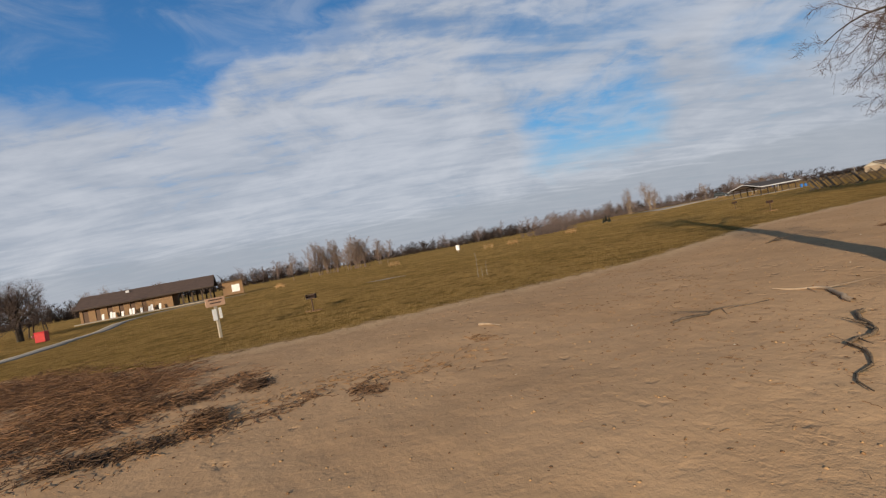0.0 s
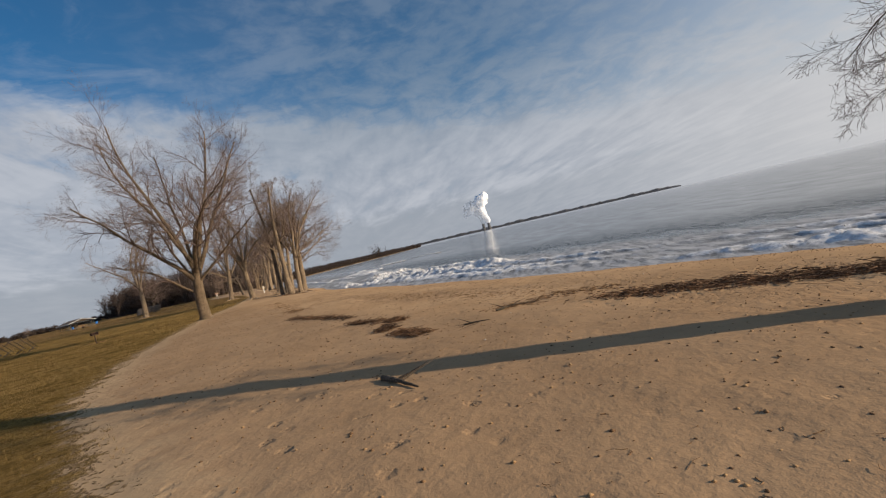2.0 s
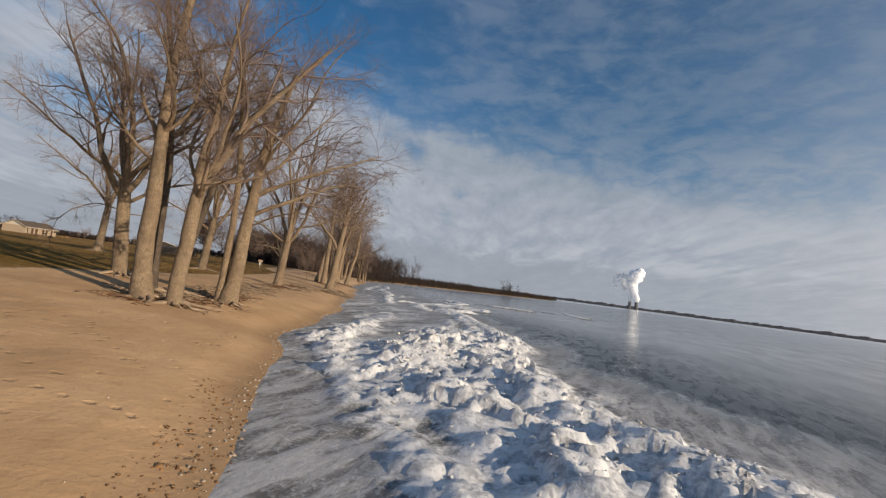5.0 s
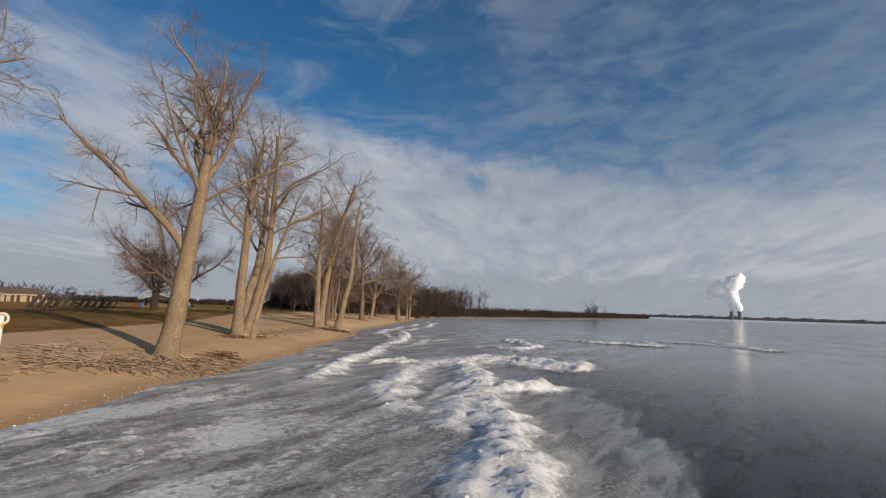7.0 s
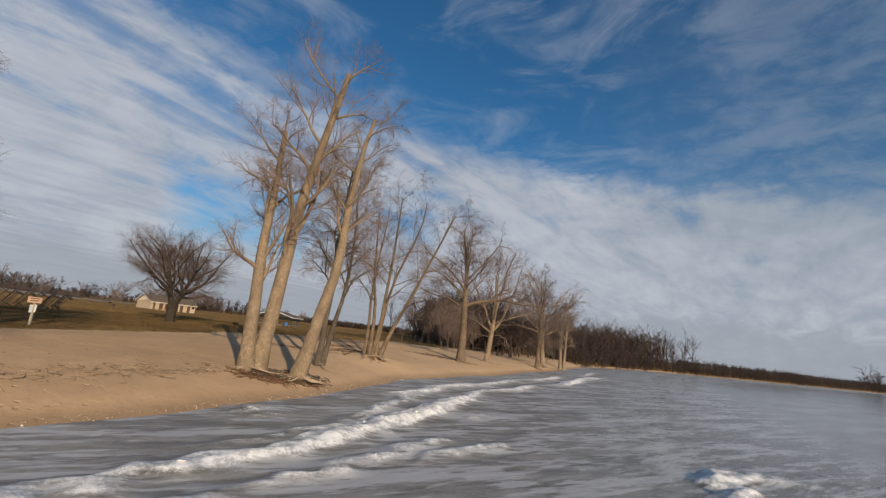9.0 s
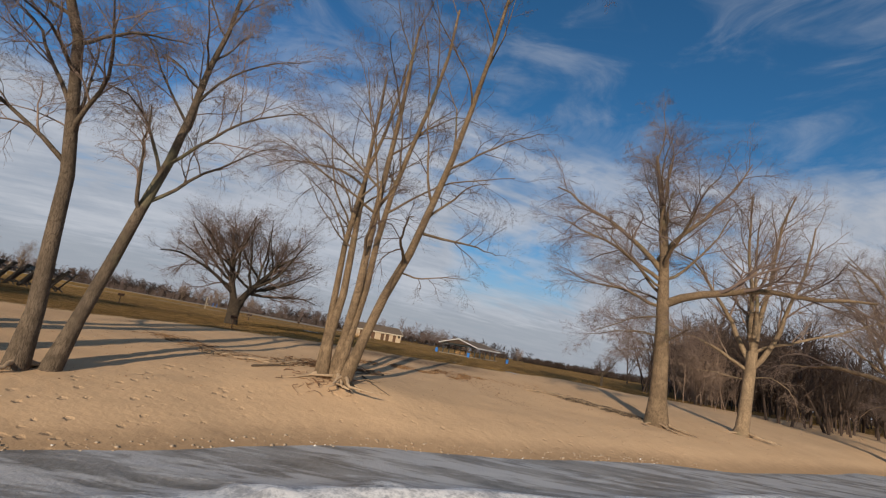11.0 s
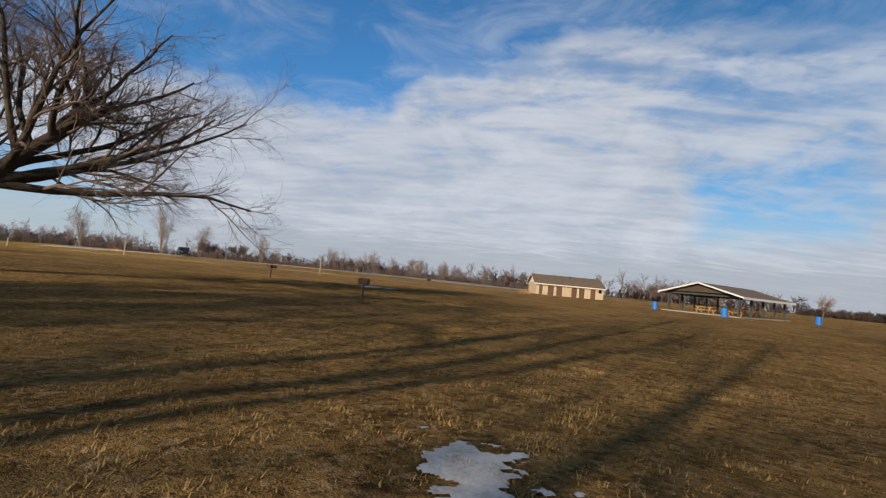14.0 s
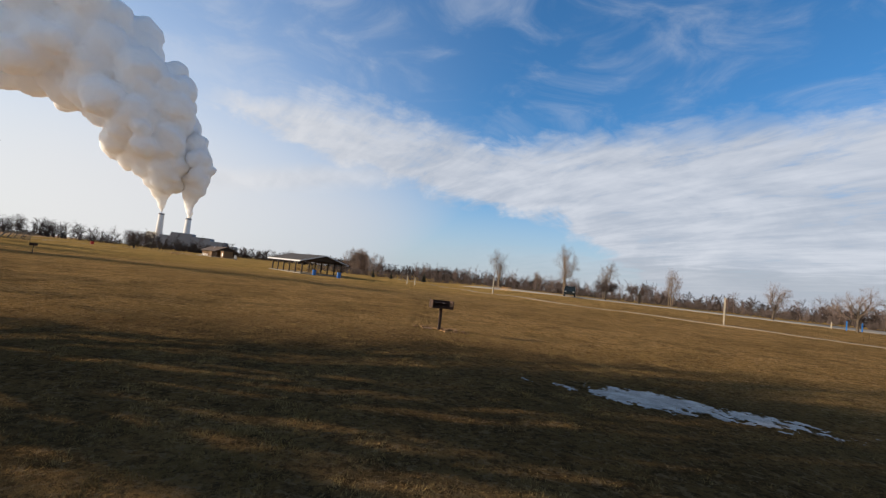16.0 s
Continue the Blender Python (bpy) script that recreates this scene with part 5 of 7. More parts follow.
rw = np.random.RandomState(71)
wa, wi_ = rw.uniform(196, 300, 330), rw.uniform(5, 34, 330)
wx, wy = to_world(wa, coast_b(wa) - wi_)
wood("shore_wood", wx, wy, 6.0, 13.0, NEAR_WOOD, 72, TWIG_FAR, "dense grey-brown bare wood behind the beach", "woods")
x, y = scatter([(-99.5, 181), (-108, 186), (-122, 193)], 90, 1.7, 73)
wood("willow_thicket", x, y, 4.0, 9.0, THICKET, 74, TWIG, "pale brown thicket of bare saplings at the wood's edge")
x, y = scatter([(-120, 204), (-150, 214), (-188, 242), (-222, 272)], 620, 6.0, 175)
wood("park_wood", x, y, 7.0, 14.0, PARK_WOOD, 176, TWIG_FAR, "dark brown wall of bare woodland behind the lawn", "woods")
x, y = scatter([(-150, 330), (-185, 305), (-225, 278)], 420, 10.0, 75)
wood("north_wood", x, y, 9.0, 14.0, FAR_WOOD, 76, TWIG_FAR, "dark line of bare woodland beyond the park", "woods")
x, y = scatter([(-222, 282), (-280, 240), (-335, 204)], 620, 4.0, 75)
wood("north_brush", x, y, 2.0, 3.6, HEDGE, 76, TWIG_FAR, "low dark strip of brush beyond the park", "hedge")
def patchy(line, n, depth, seed):
    """Spots in uneven clumps along a line."""
    px, py = scatter(line, n * 3, depth, seed)
    keep = np.random.RandomState(seed + 1).uniform(0, 1, n * 3) < np.clip(0.30 + 0.5 * waves(px, py, 0.05, seed + 2), 0.05, 0.9)
    return px[keep], py[keep]


WEST = [(-335, 205), (-345, 60), (-320, -60), (-240, -180), (-110, -240), (60, -270)]
x, y = scatter(WEST, 1300, 6.0, 77)
wood("west_hedge", x, y, 2.2, 4.2, HEDGE, 78, TWIG_FAR, "low dark hedge of bare bushes along the park's far edge", "hedge")
x, y = patchy(WEST, 900, 9.0, 177)
wood("west_bushes", x, y, 4.5, 8.5, HEDGE, 178, TWIG_FAR, "uneven clumps of bare bushes along the far edge of the park", "bushes")
x, y = patchy([(-315, 150), (-325, 20), (-290, -80), (-220, -160), (-120, -215)], 150, 8.0, 79)
wood("far_trees", x, y, 5.5, 11.0, FAR_ROUND, 80, TWIG_HAZE, "scattered brown bare trees along the far edge of the park", "trees")
x, y = scatter([(-92, -72), (-104, -52)], 30, 2.6, 81)
wood("pale_willows", x, y, 6.5, 9.0, WILLOW_WOOD, 82, TWIG, "clump of pale bare willows beyond the turf", "trees")
x, y = patchy([(190, -150), (120, -215), (20, -285)], 110, 7.0, 181)
wood("south_trees", x, y, 6.0, 12.0, FAR_ROUND, 182, TWIG_FAR, "brown bare trees along the southern edge of the park", "trees")
x, y = scatter([(190, -152), (120, -217), (20, -287)], 420, 5.0, 183)
wood("south_hedge", x, y, 2.0, 4.5, HEDGE, 184, TWIG_FAR, "low dark brush below the southern trees", "hedge")
x, y = scatter([(-15, -72), (-4, -64)], 22, 2.5, 83)
wood("dark_bushes", x, y, 3.0, 7.5, NEAR_WOOD, 84, TWIG_FAR, "dark bushes and bare trees beside the bathhouse", "bushes")
LOT_EDGE = [(-88, 2), (-122, 6), (-160, 8), (-188, 40), (-212, 82), (-236, 116)]
x, y = scatter(LOT_EDGE, 900, 3.0, 281)
wood("lot_hedge", x, y, 1.0, 2.3, [dict(HEDGE[0], least=0.03), dict(HEDGE[1], least=0.022), HEDGE[2]], 282, TWIG_HAZE, "dark brush along the back of the car park", "hedge")
x, y = patchy(LOT_EDGE[1:5], 120, 3.0, 283)
wood("lot_thicket", x, y, 3.0, 5.6, NEAR_WOOD, 284, TWIG_HAZE, "brown bare saplings behind the car park", "thicket")
# reed belt and brush on the long spit
sa = np.concatenate([np.random.RandomState(85).uniform(236, 420, 1500), np.random.RandomState(86).uniform(400, 806, 2200)])
sb = np.random.RandomState(87).uniform(-0.5, 9, len(sa))
x, y = to_world(sa, coast_b(sa) - sb)
wood("spit_brush", x, y, 3.0, 5.2, [dict(FAR_WOOD[0], kids=6), dict(FAR_WOOD[2])], 88, TWIG_FAR, "dark reeds and brush along the low spit", "reeds")
x, y = scatter([(-121, 521), (-109, 526)], 12, 2.5, 89)
wood("spit_trees", x, y, 8.0, 13.5, FAR_WOOD, 90, TWIG_FAR, "clump of bare trees on the spit", "trees")

# far shore across the lake
def far_shore():
    rng = np.random.RandomState(91)
    t = np.linspace(0, 1, 420)
    x, y = 1644 + t * (-2500 - 1644), 3995 + t * (4480 - 3995)
    h = (14 + 9 * np.abs(waves(t * 900, t * 0, 0.12, 92)) + 7 * rng.uniform(0, 1, len(t))) * np.clip(t * 14 + 0.35, 0, 1)
    v = np.concatenate([np.column_stack([x, y, np.full_like(x, -2.0)]), np.column_stack([x, y, h]), np.column_stack([x, y + 120, h * 0.9]), np.column_stack([x, y + 120, np.full_like(x, -2.0)])])
    n = len(t)
    i = np.arange(n - 1)
    f = np.concatenate([np.stack([i + k * n, i + 1 + k * n, i + 1 + (k + 1) * n, i + (k + 1) * n], -1) for k in range(3)])
    ob = numpy_mesh("far_shore", v, f, FAR_LAND)
    tagged(ob, "thin grey wooded shore on the far side of the lake", "shore", kind="structure")


FAR_LAND = plain("far_land", (0.17, 0.155, 0.15), (0.10, 0.095, 0.095), 0.01, 0.95, relief=0.0)
far_shore()


def puffs(name, line, seed, label, mat=STEAM, many=34, small=0.12, large=0.34, skin=7.0, rough=0.65):
    """Billows of steam along a line of (x, y, z, radius)."""
    rng = np.random.RandomState(seed)
    line = np.array(line, dtype=float)
    base = bmesh.new()
    bmesh.ops.create_icosphere(base, subdivisions=3, radius=1.0)
    bv = np.array([v.co[:] for v in base.verts])
    bf = np.array([[v.index for v in f.verts] for f in base.faces])
    base.free()
    chunks = []
    c = np.arange(len(line))
    s = 0.0
    while s < len(line) - 1:
        x, y, z, r = (np.interp(s, c, line[:, q]) for q in range(4))
        i = int(s)
        gap = np.linalg.norm(line[i + 1, :3] - line[i, :3])
        for m in range(many):
            rr = r * rng.uniform(small, large)
            d = unit(rng.normal(0, 1, 3)) * (r - rr * 0.8) * rng.uniform(0.45, 1.0)
            p = bv * rr
            lump = sum(np.sin((p @ unit(rng.normal(0, 1, 3))) * (q / rr) + rng.uniform(0, 6)) / q for q in (3.1, 5.3, 8.7, 13.0))
            p = p * (1 + 0.26 * lump)[:, None]
            chunks.append((p + np.array([x, y, z]) + d, bf))
        s += 0.32 * r / gap
    v, f = join(chunks)
    ob = numpy_mesh(name, v, f, mat, None, True)
    merge = ob.modifiers.new("one_skin", "REMESH")
    merge.mode, merge.voxel_size, merge.use_smooth_shade = "VOXEL", skin, True
    melt = ob.modifiers.new("soften", "SMOOTH")
    melt.factor, melt.iterations = 0.5, 12
    for size, push in ((7.5, 4.0), (3.2, 1.3)):
        curl = bpy.data.textures.new("billow", "CLOUDS")
        curl.noise_scale, curl.noise_depth = size * skin, 3
        swell = ob.modifiers.new("billow", "DISPLACE")
        swell.texture, swell.strength, swell.texture_coords = curl, push * skin * rough, "LOCAL"
    return tagged(ob, label, "steam", kind="stuff")


def power_station():
    st = thing("power_station", 690, -1790, 2.4, 0, "distant power station with two tall grey stacks", "power station")
    for x, y, h in ((757, -1775, 134), (670.6, -1811.7, 129)):
        bm = bmesh.new()
        cone(bm, 13.5, 10.0, 0, h, x - 690, y + 1790, 20)
        stk = part("chimney", bm, STACK, st, smooth=True)
        bm = bmesh.new()
        cone(bm, 10.8, 10.6, h - 6, h, x - 690, y + 1790, 20)
        part("chimney_rim", bm, PLANT, stk)
        bm = bmesh.new()
        cone(bm, 14.2, 13.0, 0, h * 0.33, x - 690, y + 1790, 20)
        part("chimney_base", bm, PLANT, stk, smooth=True)
    part("boiler_house", boxes((-60, 20, -15, 25, 0, 66), (20, 60, 0, 25, 0, 52), bevel=1.0), PLANT, st)
    part("turbine_hall", boxes((-130, -60, -20, 30, 0, 56), (-185, -130, -20, 30, 0, 46), (-225, -185, -10, 20, 0, 34), bevel=1.0), PLANT, st)
    part("coal_hall", boxes((60, 110, -5, 20, 0, 58), bevel=1.0), CREAM_TRIM, st)


power_station()
MAIN_PLUME = [(757, -1775, 132, 11), (764, -1773, 180, 22), (770, -1769, 238, 50), (763, -1762, 308, 104), (790, -1759, 404, 165), (852, -1755, 515, 210), (968, -1745, 635, 255),
              (1130, -1720, 745, 285), (1320, -1690, 815, 300), (1600, -1640, 850, 320)]
SIDE_PLUME = [(670, -1812, 127, 11), (674, -1808, 185, 22), (667, -1803, 238, 44), (658, -1798, 297, 74), (696, -1798, 372, 100), (763, -1801, 456, 122)]
puffs("steam_plume", MAIN_PLUME, 95, "huge white steam plume bending away from the stacks")
puffs("steam_plume", SIDE_PLUME, 96, "white steam rising from a stack")

def cooling_towers():
    st = thing("cooling_towers", -4, 3960, 0, 0, "two far cooling towers across the lake", "cooling tower")
    for x in (-26, 22):
        bm = bmesh.new()
        prof = [(17, 0), (13, 26), (11, 44), (12, 58)]
        for (r0, z0), (r1, z1) in zip(prof, prof[1:]):
            cone(bm, r0, r1, z0, z1, x, 0, 20)
        part("tower", bm, TOWER, st, smooth=True)


cooling_towers()
puffs("tower_steam", [(20, 3960, 60, 16), (18, 3960, 90, 26), (-6, 3960, 135, 34), (-28, 3960, 180, 44), (-30, 3960, 225, 60), (6, 3960, 270, 66), (40, 3960, 300, 34)], 97, "bright white steam above the far cooling towers", STEAM_FAR, 20, 0.2, 0.5, 5.0, 0.3)
puffs("tower_steam", [(-26, 3960, 60, 14), (-30, 3960, 95, 22), (-36, 3960, 140, 30), (-70, 3960, 190, 52), (-105, 3960, 225, 70), (-130, 3960, 190, 44), (-165, 3960, 160, 24)], 197, "thin grey steam drifting beside the far cooling towers", STEAM_THIN, 20, 0.2, 0.5, 5.0, 0.3)

# ---------- buildings ----------


def slab(bm, pts, thick):
    """A sloping board from four corners, thickened downwards."""
    top = [bm.verts.new(p) for p in pts]
    low = [bm.verts.new((p[0], p[1], p[2] - thick)) for p in pts]
    bm.faces.new(top)
    bm.faces.new(low[::-1])
    for i in range(4):
        j = (i + 1) % 4
        bm.faces.new((top[i], low[i], low[j], top[j]))


def gable_roof(parent, L, W, eave, ridge, over, mat, fascia, end_over=0.5):
    x0, x1 = -L / 2 - end_over, L / 2 + end_over
    hw = W / 2 + over
    drop = (ridge - eave) * over / (W / 2)
    ze = eave - drop
    roof = None
    for s in (-1, 1):
        bm = bmesh.new()
        pts = [(x0, 0.0, ridge), (x1, 0.0, ridge), (x1, s * hw, ze), (x0, s * hw, ze)]
        slab(bm, pts if s < 0 else pts[::-1], 0.10)
        roof = part("roof_slope", bm, mat, parent)
        part("eave_board", boxes((x0, x1, min(s * hw, s * (hw + 0.05)), max(s * hw, s * (hw + 0.05)), ze - 0.22, ze + 0.01)), fascia, roof)
        for x in (x0, x1):
            bm = bmesh.new()
            t = 0.05 if x > 0 else -0.05
            pts = [(x, 0.0, ridge + 0.02), (x + t, 0.0, ridge + 0.02), (x + t, s * hw, ze + 0.02), (x, s * hw, ze + 0.02)]
            slab(bm, pts, 0.16)
            bmesh.ops.recalc_face_normals(bm, faces=bm.faces)
            part("barge_board", bm, fascia, roof)
    return ze


def gable_fill(bm, x, W, eave, ridge, t):
    a = [(x, -W / 2, eave), (x, W / 2, eave), (x, 0, ridge - 0.12)]
    v0 = [bm.verts.new(p) for p in a]
    v1 = [bm.verts.new((p[0] + t, p[1], p[2])) for p in a]
    bm.faces.new(v0)
    bm.faces.new(v1[::-1])
    for i in range(3):
        j = (i + 1) % 3
        bm.faces.new((v0[i], v1[i], v1[j], v0[j]))
    bmesh.ops.recalc_face_normals(bm, faces=bm.faces)


def wall_sections(L, y, h, doors, t=0.2, dh=2.1):
    """The boxes of a long wall along x with door openings through it. doors: (x, width)."""
    rows, x = [], -L / 2
    for c, w in sorted(doors):
        rows.append((x, c - w / 2, y, y + t, 0, h))
        rows.append((c - w / 2, c + w / 2, y, y + t, dh, h))
        x = c + w / 2
    rows.append((x, L / 2, y, y + t, 0, h))
    return rows


def restroom():
    h = thing("park_building", -171.3, 133.1, g(-171.3, 133.1) - 0.05, 118.4, "long cream block building with brown doors and a brown shingle roof", "building")
    L, W, E_, R_ = 15.0, 8.0, 2.55, 4.35
    doors = [(-6.4, 0.95), (-4.2, 1.5), (-2.3, 1.5), (1.0, 1.4), (2.7, 1.4), (5.2, 1.3)]
    for row in wall_sections(L, -W / 2, E_, doors):
        part("wall_section", boxes(row), CREAM, h)
    for c, w in doors:
        d = part("door", boxes((c - w / 2 + 0.06, c + w / 2 - 0.06, -W / 2 + 0.10, -W / 2 + 0.15, 0.02, 2.04)), DOOR_BROWN, h)
        part("door_frame", boxes((c - w / 2, c - w / 2 + 0.06, -W / 2 - 0.02, -W / 2 + 0.12, 0, 2.1), (c + w / 2 - 0.06, c + w / 2, -W / 2 - 0.02, -W / 2 + 0.12, 0, 2.1), (c - w / 2, c + w / 2, -W / 2 - 0.02, -W / 2 + 0.12, 2.04, 2.1)), CREAM_TRIM, d)
    part("window", boxes((6.4, 7.1, -W / 2 - 0.015, -W / 2 + 0.02, 1.35, 2.05)), GLASS_DARK, h)
    part("wall", boxes((-L / 2, L / 2, W / 2 - 0.2, W / 2, 0, E_)), CREAM, h)
    for s in (-1, 1):
        x = s * L / 2
        part("wall", boxes((min(x, x - s * 0.2), max(x, x - s * 0.2), -W / 2 + 0.2, W / 2 - 0.2, 0, E_)), CREAM, h)
        bm = bmesh.new()
        gable_fill(bm, x - s * 0.1, W, E_, R_, 0.08)
        part("gable", bm, CREAM_TRIM, h)
    part("band", boxes((-L / 2 - 0.02, L / 2 + 0.02, -W / 2 - 0.03, -W / 2 - 0.003, 2.25, 2.42)), CREAM_TRIM, h)
    part("footing", boxes((-L / 2 - 0.3, L / 2 + 0.3, -W / 2 - 1.4, W / 2 + 0.3, -0.3, -0.01)), CONCRETE, h)
    gable_roof(h, L, W, E_, R_, 0.45, SHINGLE, CREAM_TRIM)
    h.scale = (0.83, 0.83, 0.88)
    part("roof_vent", boxes((0.6, 1.0, -0.9, -0.6, 4.0, 4.35)), SHINGLE_DARK, h)


def picnic_table(x, y, turn, z=None, mat=None, label="", category="picnic table", group=""):
    mat = mat or TABLEWOOD
    t = thing("picnic_table", x, y, g(x, y) if z is None else z, turn, label, category, group)
    for k in range(4):
        part("top_board", boxes((-0.92, 0.92, -0.37 + k * 0.188, -0.20 + k * 0.188, 0.71, 0.75)), mat, t)
    for s in (-1, 1):
        part("bench_board", boxes((-0.92, 0.92, s * 0.70 - 0.13, s * 0.70 + 0.13, 0.41, 0.45)), mat, t)
        for q in (-1, 1):
            bm = bmesh.new()
            box(bm, -0.03, 0.03, -0.05, 0.05, 0, 0.82, m=Matrix.Translation((s * 0.62, q * 0.58, 0)) @ Matrix.Rotation(q * 0.52, 4, "X"))
            part("leg", bm, mat, t)
        part("brace", boxes((s * 0.62 - 0.03, s * 0.62 + 0.03, -0.82, 0.82, 0.34, 0.41)), mat, t)
    return t


def shelter(x, y, turn, L, W, eave, ridge, fascia, roof, post, label, bays=5):
    h = thing("picnic_shelter", x, y, g(x, y), turn, label, "shelter")
    part("floor_slab", boxes((-L / 2 - 0.4, L / 2 + 0.4, -W / 2 - 0.3, W / 2 + 0.3, -0.4, 0.05)), CONCRETE, h)
    for i in range(bays):
        px = -L / 2 + 0.2 + i * (L - 0.4) / (bays - 1)
        for s in (-1, 1):
            py = s * (W / 2 - 0.15)
            part("post", boxes((px - 0.09, px + 0.09, py - 0.09, py + 0.09, 0.05, eave - 0.1), bevel=0.015), post, h)
        bm = bmesh.new()
        box(bm, px - 0.05, px + 0.05, -W / 2, W / 2, eave - 0.28, eave - 0.10)
        box(bm, px - 0.04, px + 0.04, -0.08, 0.08, eave - 0.10, ridge - 0.15)
        for s in (-1, 1):
            ang = math.atan2(ridge - eave, W / 2)
            ln = math.hypot(W / 2, ridge - eave)
            box(bm, px - 0.04, px + 0.04, -ln / 2, ln / 2, -0.09, 0.05, m=Matrix.Translation((0, s * W / 4, (eave + ridge) / 2 - 0.17)) @ Matrix.Rotation(-s * ang, 4, "X"))
        part("truss", bm, post, h)
    for s in (-1, 1):
        part("beam", boxes((-L / 2, L / 2, s * (W / 2 - 0.15) - 0.07, s * (W / 2 - 0.15) + 0.07, eave - 0.1, eave + 0.02)), post, h)
    for s in (-1, 1):
        bm = bmesh.new()
        gable_fill(bm, s * (L / 2 + 0.2), W * 0.96, eave + 0.02, ridge - 0.05, 0.05)
        part("gable", bm, TIMBER, h)
    gable_roof(h, L, W, eave, ridge, 0.6, roof, fascia, 0.7)
    return h


restroom()
shelter(-143.9, 157.3, 152.2, 11.9, 7.4, 2.2, 3.25, FASCIA, SHINGLE, TEAL, "open picnic shelter with dark posts, brown roof and white edge boards", 5)
shelter(-94.7, 57.1, 122.3, 13.2, 7.2, 2.2, 3.2, FASCIA, SHINGLE_DARK, TIMBER, "open picnic shelter with brown posts, dark gable and pale edge boards", 6)
for k, (px, py, tn) in enumerate(((-139.7, 155, 60), (-141.9, 158.1, 62), (-144.6, 156.8, 58), (-146.8, 159.9, 61), (-93, 54, 120), (-95.6, 57.5, 122), (-97, 60.5, 121))):
    picnic_table(px, py, tn, g(px, py) + 0.06, None, "brown wooden picnic table under a shelter", group="shelter tables")


def drum(x, y, mat, label):
    t = thing("waste_drum", x, y, g(x, y), 0, label, "waste bin")
    bm = bmesh.new()
    for z0, z1, r0, r1 in ((0, 0.02, 0.27, 0.285), (0.02, 0.30, 0.285, 0.285), (0.30, 0.33, 0.30, 0.30), (0.33, 0.60, 0.285, 0.285), (0.60, 0.63, 0.30, 0.30), (0.63, 0.88, 0.285, 0.285)):
        cone(bm, r0, r1, z0, z1, seg=18)
    part("drum", bm, mat, t, smooth=False)
    bm = bmesh.new()
    cone(bm, 0.30, 0.30, 0.86, 0.90, seg=18)
    part("rim", bm, TYRE, t)
    return t


for x, y in ((-138.4, 150.2), (-134.9, 156.4), (-143.1, 165.3)):
    drum(x, y, BLUE, "blue steel drum used as a waste bin beside the shelter")
drum(-101.5, 69.8, BLUE, "blue steel drum used as a waste bin beside the shelter")
drum(-97.5, 66.8, BLUE, "blue steel drum used as a waste bin beside the shelter")


def bathhouse():
    h = thing("bathhouse", -37.6, -71.8, g(-37.6, -71.8) + 0.2, 124.6, "long tan brick bathhouse with an open breezeway under a brown roof", "building")
    L, W, E_, R_ = 23.0, 9.0, 3.0, 4.9
    x1 = 4.2
    doors = [(-10.6, 0.9), (-8.6, 0.8), (-6.6, 0.9), (-4.7, 0.8), (-2.8, 0.9), (-0.8, 0.8)]
    for row in wall_sections(L, -W / 2, E_, doors, 0.25, 2.3):
        part("wall_section", boxes((row[0], min(row[1], x1), *row[2:])), BRICK, h)
    for c, w in doors:
        part("door", boxes((c - w / 2 + 0.03, c + w / 2 - 0.03, -W / 2 + 0.14, -W / 2 + 0.19, 0, 2.28)), DOOR_BROWN, h)
    part("wall", boxes((-L / 2, x1, W / 2 - 0.25, W / 2, 0, E_)), BRICK, h)
    part("wall", boxes((-L / 2, -L / 2 + 0.25, -W / 2 + 0.25, W / 2 - 0.25, 0, E_)), BRICK, h)
    part("wall", boxes((x1 - 0.25, x1, -W / 2 + 0.25, W / 2 - 0.25, 0, E_)), BRICK, h)
    for px in (6.0, 7.8, 9.6, 11.2):
        for py in (-W / 2 + 0.2, W / 2 - 0.2):
            part("post", boxes((px - 0.15, px + 0.15, py - 0.15, py + 0.15, 0, E_)), TIMBER, h)
    part("floor_slab", boxes((-L / 2 - 0.4, L / 2 + 1.5, -W / 2 - 2.5, W / 2 + 0.4, -0.6, -0.01)), CONCRETE, h)
    for s in (-1, 1):
        bm = bmesh.new()
        gable_fill(bm, s * L / 2 - s * 0.1, W, E_, R_, 0.08)
        part("gable", bm, TIMBER, h)
    gable_roof(h, L, W, E_, R_, 0.9, SHINGLE_RED, TIMBER, 0.6)
    part("roof_vent", boxes((-4.2, -3.6, -1.6, -1.2, 4.3, 4.75)), FASCIA, h)
    h.scale = (0.89, 0.89, 0.92)
    # the low store at the breezeway's end
    s = thing("store_shed", -44.6, -59.8, g(-44.6, -59.8) + 0.15, 124.6, "small brick shed with a white panel", "shed")
    part("wall", boxes((-1.8, 1.8, -1.8, 1.8, 0, 2.6)), BRICK, s)
    part("panel", boxes((-0.2, 1.2, -1.84, -1.803, 0.5, 1.9)), WHITE, s)
    part("roof", boxes((-2.2, 2.2, -2.2, 2.2, 2.6, 2.75), bevel=0.03), SHINGLE, s)
    # boards leaning along the front
    for k in range(10):
        c = -6.8 + k * 0.95 + 0.3 * math.sin(k * 2.1)
        b = thing("white_board", *(h.matrix_world @ Vector((c, -W / 2 - 0.65, 0.0)))[:], 124.6 + 6 * math.sin(k * 3.3), "white board leaning on the bathhouse wall", "board", "boards on the wall")
        bm = bmesh.new()
        box(bm, -0.18, 0.18, -0.02, 0.02, 0, 1.0 + 0.15 * math.sin(k * 1.7), m=Matrix.Rotation(-0.35, 4, "X"))
        part("panel", bm, WHITE, b)


bathhouse()


